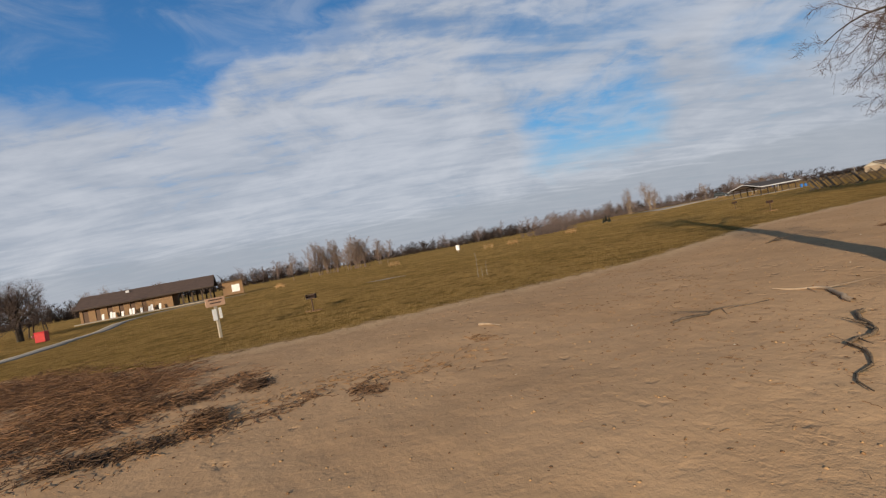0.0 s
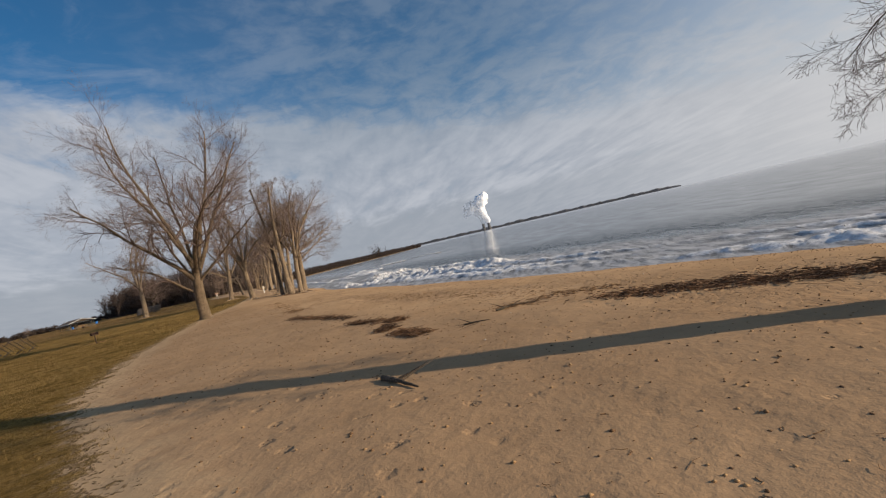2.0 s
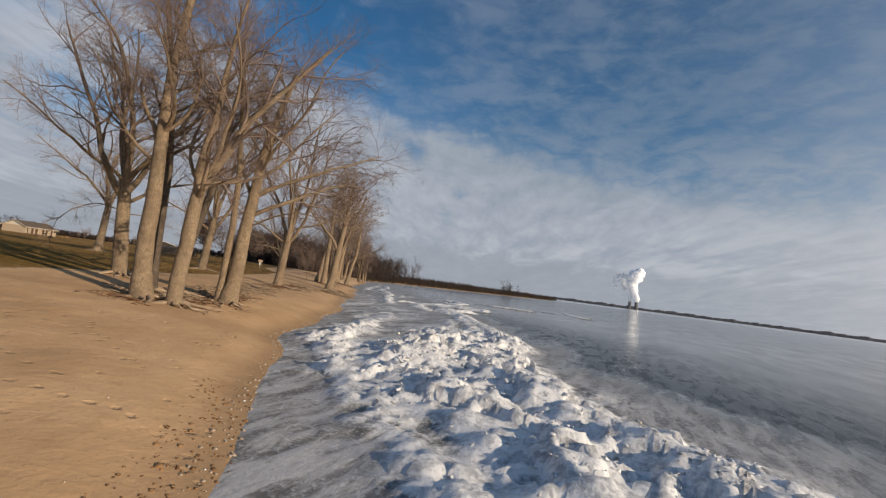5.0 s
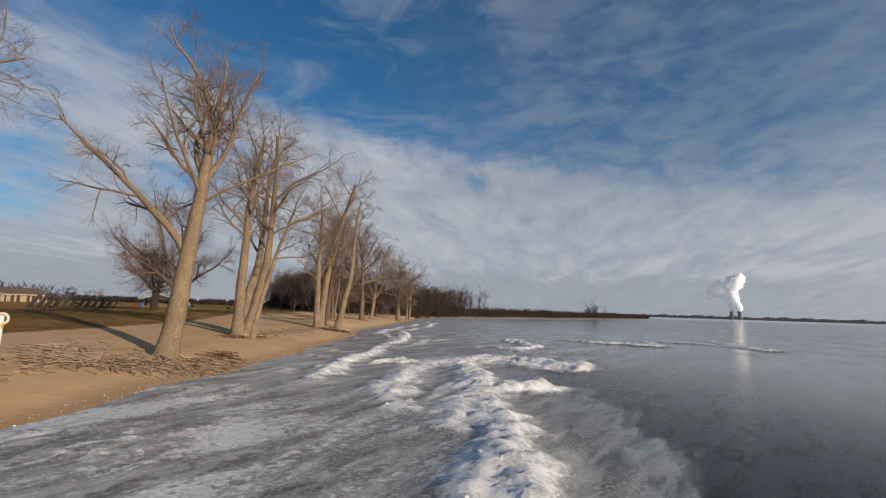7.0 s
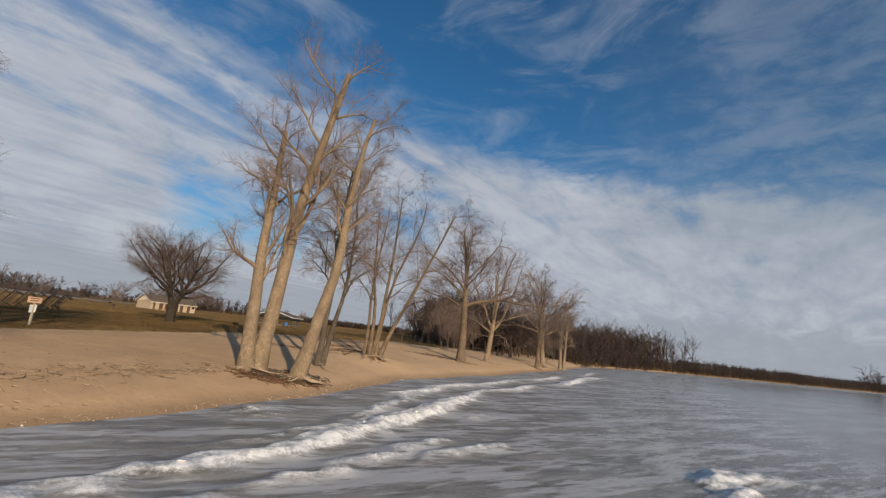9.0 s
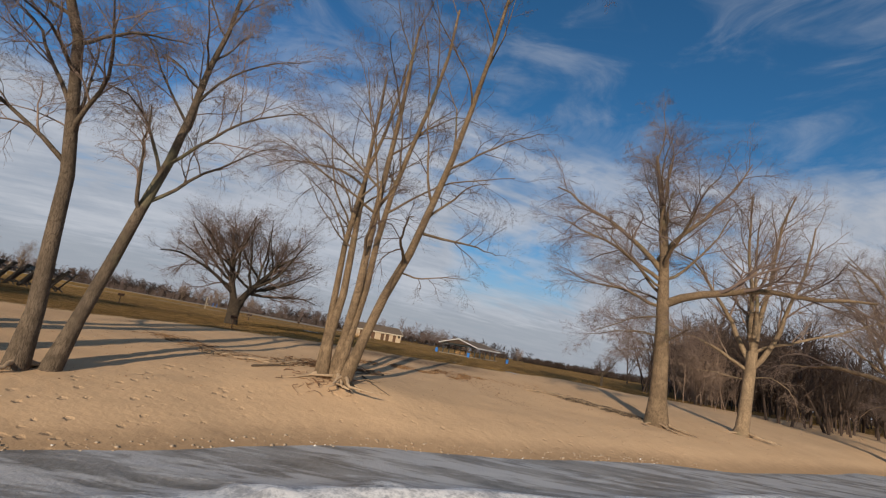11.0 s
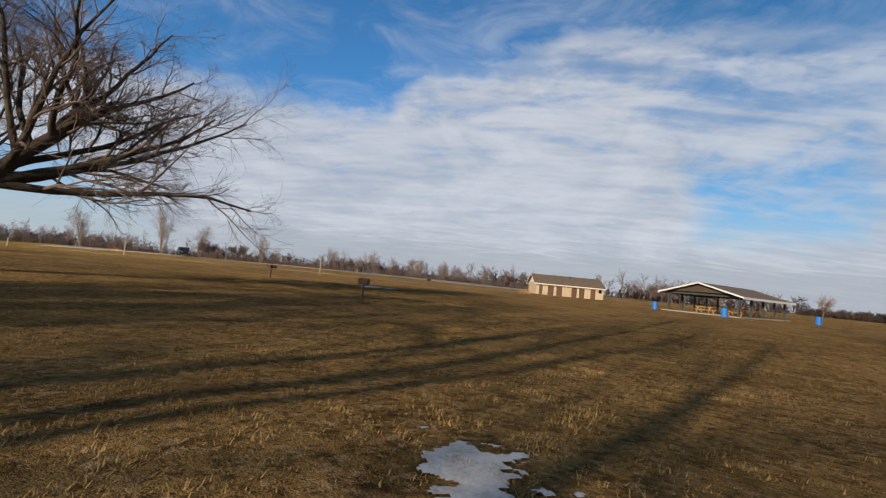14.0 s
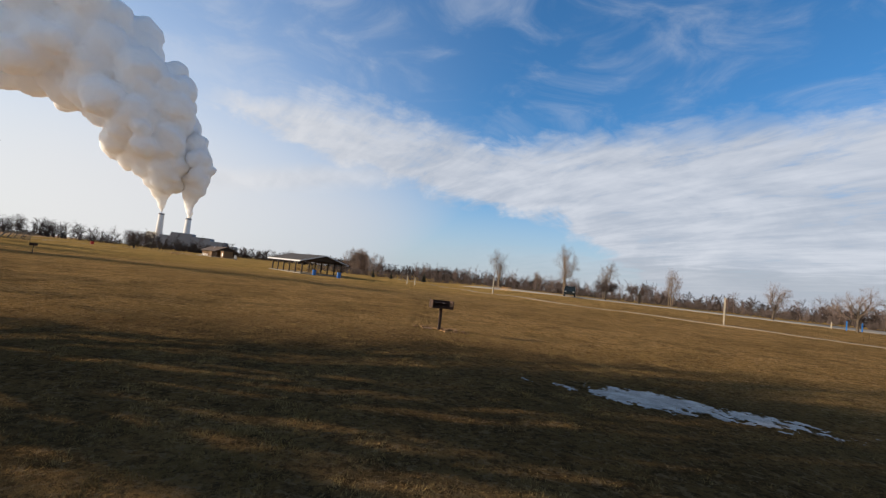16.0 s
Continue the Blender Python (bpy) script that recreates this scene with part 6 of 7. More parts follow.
# ---------- park furniture ----------
def charcoal_grill(x, y, turn, label="black steel park grill on a post in the turf"):
    t = thing("park_grill", x, y, g(x, y), turn, label, "grill", "park grills")
    bm = bmesh.new()
    cone(bm, 0.045, 0.045, -0.2, 0.72, seg=10)
    part("post", bm, IRON, t)
    part("firebox", boxes((-0.30, 0.30, -0.22, 0.22, 0.72, 0.74), (-0.30, 0.30, 0.20, 0.22, 0.74, 0.98), (-0.30, -0.28, -0.22, 0.20, 0.74, 0.98), (0.28, 0.30, -0.22, 0.20, 0.74, 0.98), (-0.28, 0.28, -0.22, -0.20, 0.74, 0.80)), IRON, t)
    part("grate", boxes(*[(-0.27, 0.27, -0.19 + k * 0.042, -0.178 + k * 0.042, 0.90, 0.912) for k in range(9)]), IRON, t)
    part("grate_handle", boxes((-0.02, 0.02, -0.36, -0.19, 0.895, 0.915)), IRON, t)
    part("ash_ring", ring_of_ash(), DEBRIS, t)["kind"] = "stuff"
    t.scale = (0.82, 0.82, 0.95)
    return t


def ring_of_ash():
    bm = bmesh.new()
    R = random.Random(4)
    for k in range(26):
        th, r = R.uniform(0, 6.28), R.uniform(0.15, 0.75)
        s = R.uniform(0.04, 0.09)
        box(bm, -s, s, -s * 0.6, s * 0.6, -0.02, R.uniform(0.02, 0.05), m=Matrix.Translation((r * math.cos(th), r * math.sin(th), 0)) @ Matrix.Rotation(th * 3, 4, "Z"))
    return bm


for x, y, tn in ((12.0, -12.5, 100), (-11.0, 20.4, 60), (-19.4, 37.2, 70), (-27.5, 24.0, 80), (-98.1, 141.3, 205), (-77.0, 135.6, 120), (-88.9, 119.1, 190), (-75.5, 92.0, 170), (-138.7, 121.6, 110)):
    charcoal_grill(x, y, tn)


wide_grill = charcoal_grill(-109.5, 123.3, 188, "black steel park grill with a wide firebox on a post")
wide_grill.scale = (1.25, 1.05, 1.02)


def notice(x, y, turn, h, label):
    t = thing("notice_post", x, y, g(x, y), turn, label, "sign")
    part("post", boxes((-0.06, 0.06, -0.06, 0.06, -0.2, h), bevel=0.008), POSTWOOD, t)
    b = part("board", boxes((-0.42, 0.42, -0.095, -0.065, h - 0.32, h + 0.06), bevel=0.006), SIGN_TAN, t)
    for k, w in enumerate((0.62, 0.50)):
        part("text_bar", boxes((-w / 2, w / 2, -0.100, -0.096, h - 0.06 - k * 0.14, h - 0.005 - k * 0.14)), INK, b)
    part("small_notice", boxes((-0.20, -0.02, -0.085, -0.064, h - 0.95, h - 0.45)), WHITE, t)
    part("small_notice", boxes((0.09, 0.20, -0.085, -0.064, h - 0.90, h - 0.42)), WHITE, t)
    return t


notice(16.9, -14.5, 150, 1.75, "wooden post with a tan notice board and small white notices")
notice(-62.4, 120.8, 65, 1.75, "wooden post with a tan notice board and small white notices")


def life_ring():
    t = thing("life_ring_stand", -36.6, 98.4, g(-36.6, 98.4), 60, "white post carrying a yellow-white life ring at the beach", "life ring")
    part("post", boxes((-0.09, 0.09, -0.05, 0.05, -0.2, 1.75), bevel=0.01), WHITE, t)
    bm = bmesh.new()
    n, m = 22, 10
    vs = [[bm.verts.new(((0.30 + 0.075 * math.cos(b)) * math.cos(a), -0.12 + 0.075 * math.sin(b), 1.45 + (0.30 + 0.075 * math.cos(b)) * math.sin(a))) for b in (2 * math.pi * j / m for j in range(m))] for a in (2 * math.pi * i / n for i in range(n))]
    for i in range(n):
        for j in range(m):
            bm.faces.new((vs[i][j], vs[(i + 1) % n][j], vs[(i + 1) % n][(j + 1) % m], vs[i][(j + 1) % m]))
    bmesh.ops.recalc_face_normals(bm, faces=bm.faces)
    part("ring", bm, CREAM_TRIM, t, smooth=True)
    part("rope", boxes((0.10, 0.16, -0.2, -0.14, 0.95, 1.2)), YELLOW, t, "yellow throw rope")
    t.scale = (0.85, 0.85, 0.85)


life_ring()

# picnic tables out on the turf
for x, y, tn in ((-34.8, -43.5, 20), (-43.2, -25.7, 75), (-46.8, -8.9, 100), (-47.2, -4.6, 60), (-52.0, 6.0, 30), (-130.0, 60.0, 30), (-150.0, 132.0, 40)):
    picnic_table(x, y, tn, None, None, "sunlit brown wooden picnic table on the turf", group="tables on the turf")


def table_stack(x0, y0, x1, y1, n, seed):
    R = random.Random(seed)
    base = picnic_table(x0, y0, 0, None, TABLE_OLD, "weathered picnic table stood on end in a row", group="stacked tables")
    yaw = math.atan2(y1 - y0, x1 - x0)
    def put(i):
        f = i / (n - 1)
        x, y = x0 + (x1 - x0) * f, y0 + (y1 - y0) * f
        return Matrix.Translation((x, y, g(x, y) + 0.82)) @ Matrix.Rotation(yaw + R.uniform(-0.1, 0.1), 4, "Z") @ Matrix.Rotation(radians(-58 + R.uniform(-5, 5)), 4, "Y")
    base.matrix_world = put(0)
    for i in range(1, n):
        copy_thing(base, put(i))


table_stack(-33.6, 43.4, -38.6, 37.8, 9, 5)
table_stack(-78.2, 111.8, -80.4, 120.6, 11, 6)


def bin_box():
    t = thing("red_bin", -0.3, -48.1, g(-0.3, -48.1), 35, "red metal bin beside the concrete path", "bin")
    part("body", boxes((-0.5, 0.5, -0.4, 0.4, 0.05, 0.95), bevel=0.03), RED, t)
    part("lid", boxes((-0.53, 0.53, -0.43, 0.43, 0.95, 1.05), bevel=0.03), RED, t)
    part("label_bar", boxes((-0.45, 0.45, -0.615, -0.605, 0.55, 0.8)), FASCIA, t)


bin_box()


def kiosk():
    t = thing("white_kiosk", -60.9, -16.9, g(-60.9, -16.9), 80, "white cabinet on a post beyond the turf", "kiosk")
    part("cabinet", boxes((-0.35, 0.35, -0.3, 0.3, 0.5, 1.55), bevel=0.02), WHITE, t)
    part("stand", boxes((-0.08, 0.08, -0.08, 0.08, -0.2, 0.5)), POSTWOOD, t)


kiosk()


def bollard(x, y, h, mat, label, panel=False):
    t = thing("marker_post", x, y, g(x, y), 40, label, "post")
    part("post", boxes((-0.07, 0.07, -0.07, 0.07, -0.2, h), bevel=0.01), mat, t)
    if panel:
        part("panel", boxes((-0.12, 0.12, 0.085, 0.25, h - 0.75, h - 0.12)), INK, t)


bollard(-137.6, 102.6, 2.35, POSTWOOD, "tall pale wooden post with a dark box beside the path", True)
for x, y, h in ((-112.2, 61.7, 1.4), (-113.4, 63.2, 1.2), (-124.0, 74.0, 2.2)):
    bollard(x, y, h, POSTWOOD, "short pale wooden post by the path")
for x, y in ((-163.1, 91.5), (-165.4, 91.4)):
    bollard(x, y, 1.1, BLUE, "blue marker post at the car park")

bollard(-161.8, 90.8, 0.8, POSTWOOD, "short weathered wooden post at the car park")

# concrete path and car park
def strip(name, pts, width, mat, label, lift=0.03, step=1.5):
    p = np.array(pts, dtype=float)
    seg = np.linalg.norm(np.diff(p, axis=0), axis=1)
    c = np.concatenate([[0], np.cumsum(seg)])
    s = np.arange(0, c[-1], step)
    x, y = np.interp(s, c, p[:, 0]), np.interp(s, c, p[:, 1])
    k = np.ones(7) / 7
    xs, ys = np.convolve(np.pad(x, 3, "edge"), k, "valid"), np.convolve(np.pad(y, 3, "edge"), k, "valid")
    d = unit(np.stack([np.gradient(xs), np.gradient(ys)], -1))
    nrm = np.stack([-d[:, 1], d[:, 0]], -1)
    rows = []
    for o, dz in ((-0.5, -0.2), (-0.5, 0.0), (-0.17, 0), (0.17, 0), (0.5, 0.0), (0.5, -0.2)):
        px, py = xs + nrm[:, 0] * width * o, ys + nrm[:, 1] * width * o
        rows.append(np.stack([px, py, ground_z(px, py) + lift + dz], -1))
    v = np.stack(rows, 1).reshape(-1, 3)
    ob = numpy_mesh(name, v, grid_faces(len(xs), 6)[:, ::-1], mat)
    return tagged(ob, label, "path", kind="structure")


strip("path_south", [(22, -30), (12.9, -33.6), (-1, -42), (-10, -50), (-24, -58), (-40, -52)], 1.6, CONCRETE, "pale concrete path curving over the turf", 0.03)
strip("path_west", [(-112, 10), (-117, 40), (-122, 70), (-128, 91), (-137, 104.5), (-150, 113), (-172, 124), (-190, 150)], 0.8, GRIT, "pale concrete path along the car park", 0.04)
strip("road", [(-130, 34), (-145, 58), (-165, 80), (-186, 93), (-222, 106), (-285, 124)], 17.0, LOT_GREY, "grey asphalt car park road with pale kerbs", 0.08, 3.0)


def suv(x, y, turn, label):
    t = thing("car", x, y, g(x, y) + 0.1, turn, label, "car")
    bm = bmesh.new()
    prof = [(-2.3, 0.35), (-2.35, 0.75), (-2.2, 1.05), (-1.95, 1.60), (-1.75, 1.74), (0.35, 1.76), (0.95, 1.12), (2.15, 0.98), (2.35, 0.75), (2.35, 0.35)]
    a = [bm.verts.new((px, -0.92 + (0.12 if pz > 1.2 else 0), pz)) for px, pz in prof]
    b = [bm.verts.new((px, 0.92 - (0.12 if pz > 1.2 else 0), pz)) for px, pz in prof]
    bm.faces.new(a)
    bm.faces.new(b[::-1])
    for i in range(len(prof)):
        j = (i + 1) % len(prof)
        bm.faces.new((a[i], b[i], b[j], a[j]))
    bmesh.ops.recalc_face_normals(bm, faces=bm.faces)
    bmesh.ops.bevel(bm, geom=list(bm.edges), offset=0.04, segments=2, affect="EDGES")
    part("body", bm, CARPAINT, t, smooth=False)
    for s in (-1, 1):
        part("window", boxes((-1.7, -0.75, s * 0.86 - 0.02, s * 0.86 + 0.02, 1.15, 1.58), (-0.65, 0.35, s * 0.86 - 0.02, s * 0.86 + 0.02, 1.15, 1.58)), GLASS_DARK, t)
        part("headlight", boxes((2.3, 2.38, s * 0.65 - 0.15, s * 0.65 + 0.15, 0.72, 0.88)), CHROME, t)
        for wx in (-1.4, 1.4):
            bm = bmesh.new()
            vs = cone(bm, 0.36, 0.36, -0.12, 0.12, seg=20)
            bmesh.ops.rotate(bm, cent=(0, 0, 0), matrix=Matrix.Rotation(math.pi / 2, 3, "X"), verts=vs)
            bmesh.ops.translate(bm, vec=(wx, s * 0.86, 0.36), verts=vs)
            w = part("wheel", bm, TYRE, t)
            bm = bmesh.new()
            vs = cone(bm, 0.22, 0.22, -0.13, 0.13, seg=16)
            bmesh.ops.rotate(bm, cent=(0, 0, 0), matrix=Matrix.Rotation(math.pi / 2, 3, "X"), verts=vs)
            bmesh.ops.translate(bm, vec=(wx, s * 0.86, 0.36), verts=vs)
            part("rim", bm, CHROME, w)


suv(-140.2, 63.9, 65, "dark green car parked at the road's edge")

# bare trees round the car park
LOT = tuned(STOUT, l0_taper=0.75, l0_start=0.55, l0_kids=8, l0_ratio=1.75, l0_angle=42, l1_kids=10, l2_kids=6, l3_kids=4, l4_kids=1, l3_cap=0.018, l4_cap=0.012)
lot_tree = stand(tree_thing("lot_tree", [(0, 0, 0.0, 0.0, 2.2, 0.13)], LOT, 41, BARK_GREY, TWIG, "small bare tree planted beside the car park"), -144.6, 35.5, 0)
round_head = stand(tree_thing("round_headed_tree", [(0, 0, 0.0, 0.0, 1.7, 0.15)], tuned(LOT, l0_kids=9, l0_ratio=1.9, l0_angle=58, l0_start=0.7, l1_kids=14, l2_kids=8, l3_kids=5, l4_kids=2), 44, BARK_DARK, TWIG_DARK,
                              "round-headed small tree with dense reddish bare twigs"), -150.6, 56.6, 0, 1.3)
another(round_head, -154.3, 62.0, 140, 1.25)
poplar = stand(tree_thing("poplar", [(0, 0, 0.03, 0.0, 9.5, 0.16), (0.5, 0.3, -0.06, 0.04, 8.5, 0.13), (-0.4, 0.2, -0.10, -0.02, 7.5, 0.10)], tuned(TALL, l0_start=0.25, l0_angle=30, l0_kids=14, l2_kids=6, l3_kids=4, l4_kids=1, l3_cap=0.02, l4_cap=0.012), 42, BARK_TAN, TWIG, "slender bare poplar beside the road"), -148.6, 42.4, 0)
another(poplar, -135.8, 32.7, 70, 0.82)
another(poplar, -156.0, 46.0, 200, 0.75)
another(poplar, -158.5, 65.0, 310, 0.62)
for k, (x, y, s) in enumerate(((-159.4, 85.0, 1.05), (-162.6, 93.2, 1.1), (-190, 90, 1.1), (-205, 120, 1.0), (-186, 175, 1.0), (-192, 160, 1.1), (-60, -110, 1.6))):
    another(lot_tree, x, y, k * 77, s)


def conifer(x, y, h, seed):
    """A small dense evergreen: a trunk and a crown of many short needled sprays."""
    R = np.random.RandomState(seed)
    t = thing("evergreen", x, y, g(x, y) - 0.05, 0, "small dark evergreen tree at the park's edge", "tree")
    bm = bmesh.new()
    cone(bm, 0.10, 0.03, 0, h * 0.9, seg=8)
    part("trunk", bm, BARK_DARK, t)
    m = 900
    z = h * (0.06 + 0.94 * R.uniform(0, 1, m) ** 1.3)
    out = (1.02 - z / h) * h * 0.30 * R.uniform(0.55, 1.1, m)
    th = R.uniform(0, 6.28, m)
    p0 = np.stack([np.cos(th) * out * 0.3, np.sin(th) * out * 0.3, z], -1)
    p2 = np.stack([np.cos(th) * out, np.sin(th) * out, z - 0.15 * out], -1)
    side = np.stack([-np.sin(th), np.cos(th), R.normal(0, 0.3, m)], -1) * (0.10 + 0.10 * out)[:, None]
    mid = (p0 + p2) * 0.5
    v = np.stack([p0, mid + side, p2, mid - side + np.array([0, 0, 0.06])], 1).reshape(-1, 3)
    numpy_mesh("crown", v, np.arange(len(v)).reshape(-1, 4), NEEDLES, t)


for x, y, h, seed in ((-106.0, 21.0, 1.9, 1), (-110.6, 20.0, 1.7, 2), (-119.0, 22.0, 2.6, 3)):
    conifer(x, y, h, seed)
another(round_tree, -8.0, -62.0, 90, 0.62, label="bare dark tree beside the red bin")

# ---------- what lies on the beach ----------


def sticks(name, spots, n, spread, lengths, thick, mat, seed, label, category="driftwood", pile=0.0, along=None):
    """Many thin crooked stems lying about a line of spots, too many to count."""
    rng = np.random.RandomState(seed)
    x, y = scatter(spots, n, spread, seed)
    ln = rng.uniform(lengths[0], lengths[1], n) * rng.uniform(0.4, 1.0, n)
    th = rng.uniform(0, 6.28, n) if along is None else rng.normal(along, 0.5, n)
    k = 5
    t = np.linspace(-0.5, 0.5, k)
    bend = np.cumsum(rng.normal(0, 0.55, (n, k)), 1)
    px = x[:, None] + np.cos(th[:, None] + bend) * t * ln[:, None]
    py = y[:, None] + np.sin(th[:, None] + bend) * t * ln[:, None]
    lift = np.abs(rng.normal(0, 1, (n, 1))) * pile + rng.uniform(-0.5, 0.5, (n, 1)) * t * ln[:, None] * min(1.0, pile * 4)
    r = (0.75 if mat is not DRIFT else 1.0) * rng.uniform(thick[0], thick[1], n)[:, None] * np.linspace(1.0, 0.5, k)
    pz = ground_z(px, py) + np.maximum(lift, 0) + r * 0.6
    v, f = tubes(np.stack([px, py, pz], -1), r, 4)
    ob = numpy_mesh(name, v, f, mat)
    return tagged(ob, label, category, kind="stuff")


def driftwood(name, pts, r0, seed, label, mat=None, twigs=3):
    """One washed-up branch along its own crooked line, with a few side stubs."""
    rng = np.random.RandomState(seed)
    p = np.array(pts, dtype=float)
    c = np.concatenate([[0], np.cumsum(np.linalg.norm(np.diff(p, axis=0), axis=1))])
    s = np.linspace(0, c[-1], 14)
    jit = 0.04 * min(1.0, c[-1] / 4)
    x, y = np.interp(s, c, p[:, 0]) + rng.normal(0, jit, 14), np.interp(s, c, p[:, 1]) + rng.normal(0, jit, 14)
    r = r0 * (1 - 0.75 * s / c[-1])
    z = ground_z(x, y) + r * 0.6 + 0.03 * np.abs(np.sin(s * 1.7))
    main = np.stack([x, y, z], -1)[None]
    e = new(name)
    e.location = (0, 0, 0)
    tagged(e, label, "driftwood")
    v, f = tubes(main, r[None], 8)
    numpy_mesh("limb", v, f, mat or DRIFT, e, True)
    for k in range(twigs):
        i = rng.randint(3, 12)
        th = rng.uniform(0, 6.28)
        t = np.linspace(0, rng.uniform(0.4, 1.2), 5)
        tx, ty = x[i] + np.cos(th) * t, y[i] + np.sin(th) * t
        tz = np.maximum(z[i] + t * rng.uniform(-0.1, 0.35), ground_z(tx, ty) + 0.01)
        v, f = tubes(np.stack([tx, ty, tz], -1)[None], (r[i] * 0.6 * (1 - 0.8 * t / t[-1]))[None], 5)
        numpy_mesh("twig", v, f, mat or DRIFT, e, True)
    return e


# wrack lines of dead stems
sticks("wrack", [(29.0, -8.0), (27.8, -6.3), (25.8, -4.6), (25.9, -2.8), (24.8, -1.7)], 600, 0.45, (0.06, 0.4), (0.004, 0.013), DEBRIS, 201, "scattered dark stems washed up on the sand", pile=0.03)
sticks("reed_mat", [(28.4, -9.6), (26.0, -10.3), (24.3, -12.0), (23.6, -16.0), (22.0, -20.0)], 8200, 1.05, (0.3, 0.9), (0.005, 0.012), REED, 202, "thick mat of red-brown dead reeds at the turf edge", "reeds", pile=0.07)
sticks("wrack", [(-7.2, 45.0), (-1.0, 34.9), (1.9, 29.9), (3.1, 28.3)], 420, 0.45, (0.06, 0.4), (0.004, 0.014), DEBRIS, 203, "line of dark washed-up stems along the upper beach", pile=0.03)
for seed, spots, count, wide, high in ((341, [(25.4, -6.9), (25.9, -6.6)], 260, 0.14, 0.07), (342, [(27.3, -6.7), (27.9, -6.2)], 420, 0.16, 0.09), (343, [(26.4, -3.9), (26.8, -3.4)], 90, 0.16, 0.03), (344, [(29.2, -8.3), (28.7, -7.4), (28.2, -6.5)], 420, 0.17, 0.04),
                                       (345, [(28.2, -6.5), (27.4, -5.2), (26.6, -4.6)], 120, 0.16, 0.02), (346, [(26.6, -7.9), (25.6, -7.9), (24.4, -7.6)], 420, 0.22, 0.03), (347, [(28.1, -9.0), (27.0, -8.6), (26.2, -8.3)], 500, 0.2, 0.05)):
    sticks("wrack_heap", spots, count, wide, (0.08, 0.55), (0.006, 0.016), REED_DARK, seed, "tangled heap of dark wet reeds on the sand", pile=high)
# small tangled heaps along the beach: centre line, stems, spread
for seed, spots, count, wide in ((204, [(4.1, 24.8), (5.6, 23.5), (7.0, 22.2)], 260, 0.16), (205, [(7.0, 22.2), (8.0, 21.2), (8.7, 20.5)], 130, 0.16), (206, [(9.4, 18.7), (10.0, 18.2)], 150, 0.13),
                                 (261, [(11.2, 17.6), (11.6, 17.4)], 170, 0.12), (262, [(11.4, 16.3), (11.4, 15.5)], 230, 0.12), (263, [(12.0, 14.9), (12.4, 14.6), (12.9, 13.9)], 330, 0.16),
                                 (264, [(9.9, 18.4), (11.3, 17.4)], 90, 0.20)):
    sticks("wrack_heap", spots, count * 2, wide, (0.08, 0.5), (0.005, 0.014), REED_DARK, seed, "small tangled heap of dark dead stems on the sand", pile=0.05)
    sticks("reed_litter", spots, count // 2, wide * 1.5, (0.04, 0.2), (0.004, 0.010), REED, seed + 40, "crumbled red-brown reed litter about a heap", pile=0.02)
sticks("wrack", [(9.3, 28.1), (12.5, 23.5), (15.8, 18.8), (16.9, 17.8)], 420, 0.55, (0.05, 0.3), (0.004, 0.011), DEBRIS, 265, "thin line of dark stems on the sand", pile=0.015)
sticks("wrack", [(14.9, 15.8), (15.9, 16.3), (16.6, 16.8), (18.4, 16.7)], 300, 0.30, (0.06, 0.6), (0.004, 0.014), DEBRIS, 266, "sparse dark stems on the sand", pile=0.02)
driftwood("drift_branch", [(14.9, 15.4), (15.5, 16.0), (16.2, 16.2)], 0.035, 267, "dark thin branch lying on the sand", BARK_DARK, 2)
driftwood("drift_branch", [(14.0, 14.2), (14.7, 14.1)], 0.030, 268, "forked dark stick lying on the sand", BARK_DARK, 3)
sticks("wrack", [(4.5, 33.7), (7.6, 29.4), (9.0, 27.4), (13.0, 24.0), (17.0, 17.0)], 700, 0.9, (0.04, 0.2), (0.003, 0.008), DEBRIS, 207, "thin scatter of dark stems on the sand", pile=0.01)
sticks("wrack", [(18.0, 14.6), (20.5, 13.8), (23.3, 12.2), (26.0, 10.6)], 2200, 0.38, (0.12, 0.7), (0.006, 0.018), REED_DARK, 208, "bank of dark driftwood sticks behind the big tree", pile=0.06)
sticks("wrack_heap", [(1.7, 30.1), (2.6, 28.8)], 150, 0.25, (0.06, 0.4), (0.004, 0.012), DEBRIS, 228, "small heap of dark dead stems on the sand", pile=0.04)
sticks("wrack", [(13.5, 2.0), (18.5, 4.2), (24.5, 1.5), (27.5, 3.9), (25.3, 5.3)], 1100, 1.6, (0.04, 0.25), (0.003, 0.009), DEBRIS, 209, "sparse twigs and stems on the sand", pile=0.01)
sticks("driftwood_bank", [(-16.2, 67.0), (-17.2, 71.5), (-20.9, 76.8), (-24, 82), (-27.3, 86.6)], 620, 0.9, (0.5, 2.0), (0.012, 0.04), DRIFT, 210, "bare roots and driftwood poles along the tree line", pile=0.05)
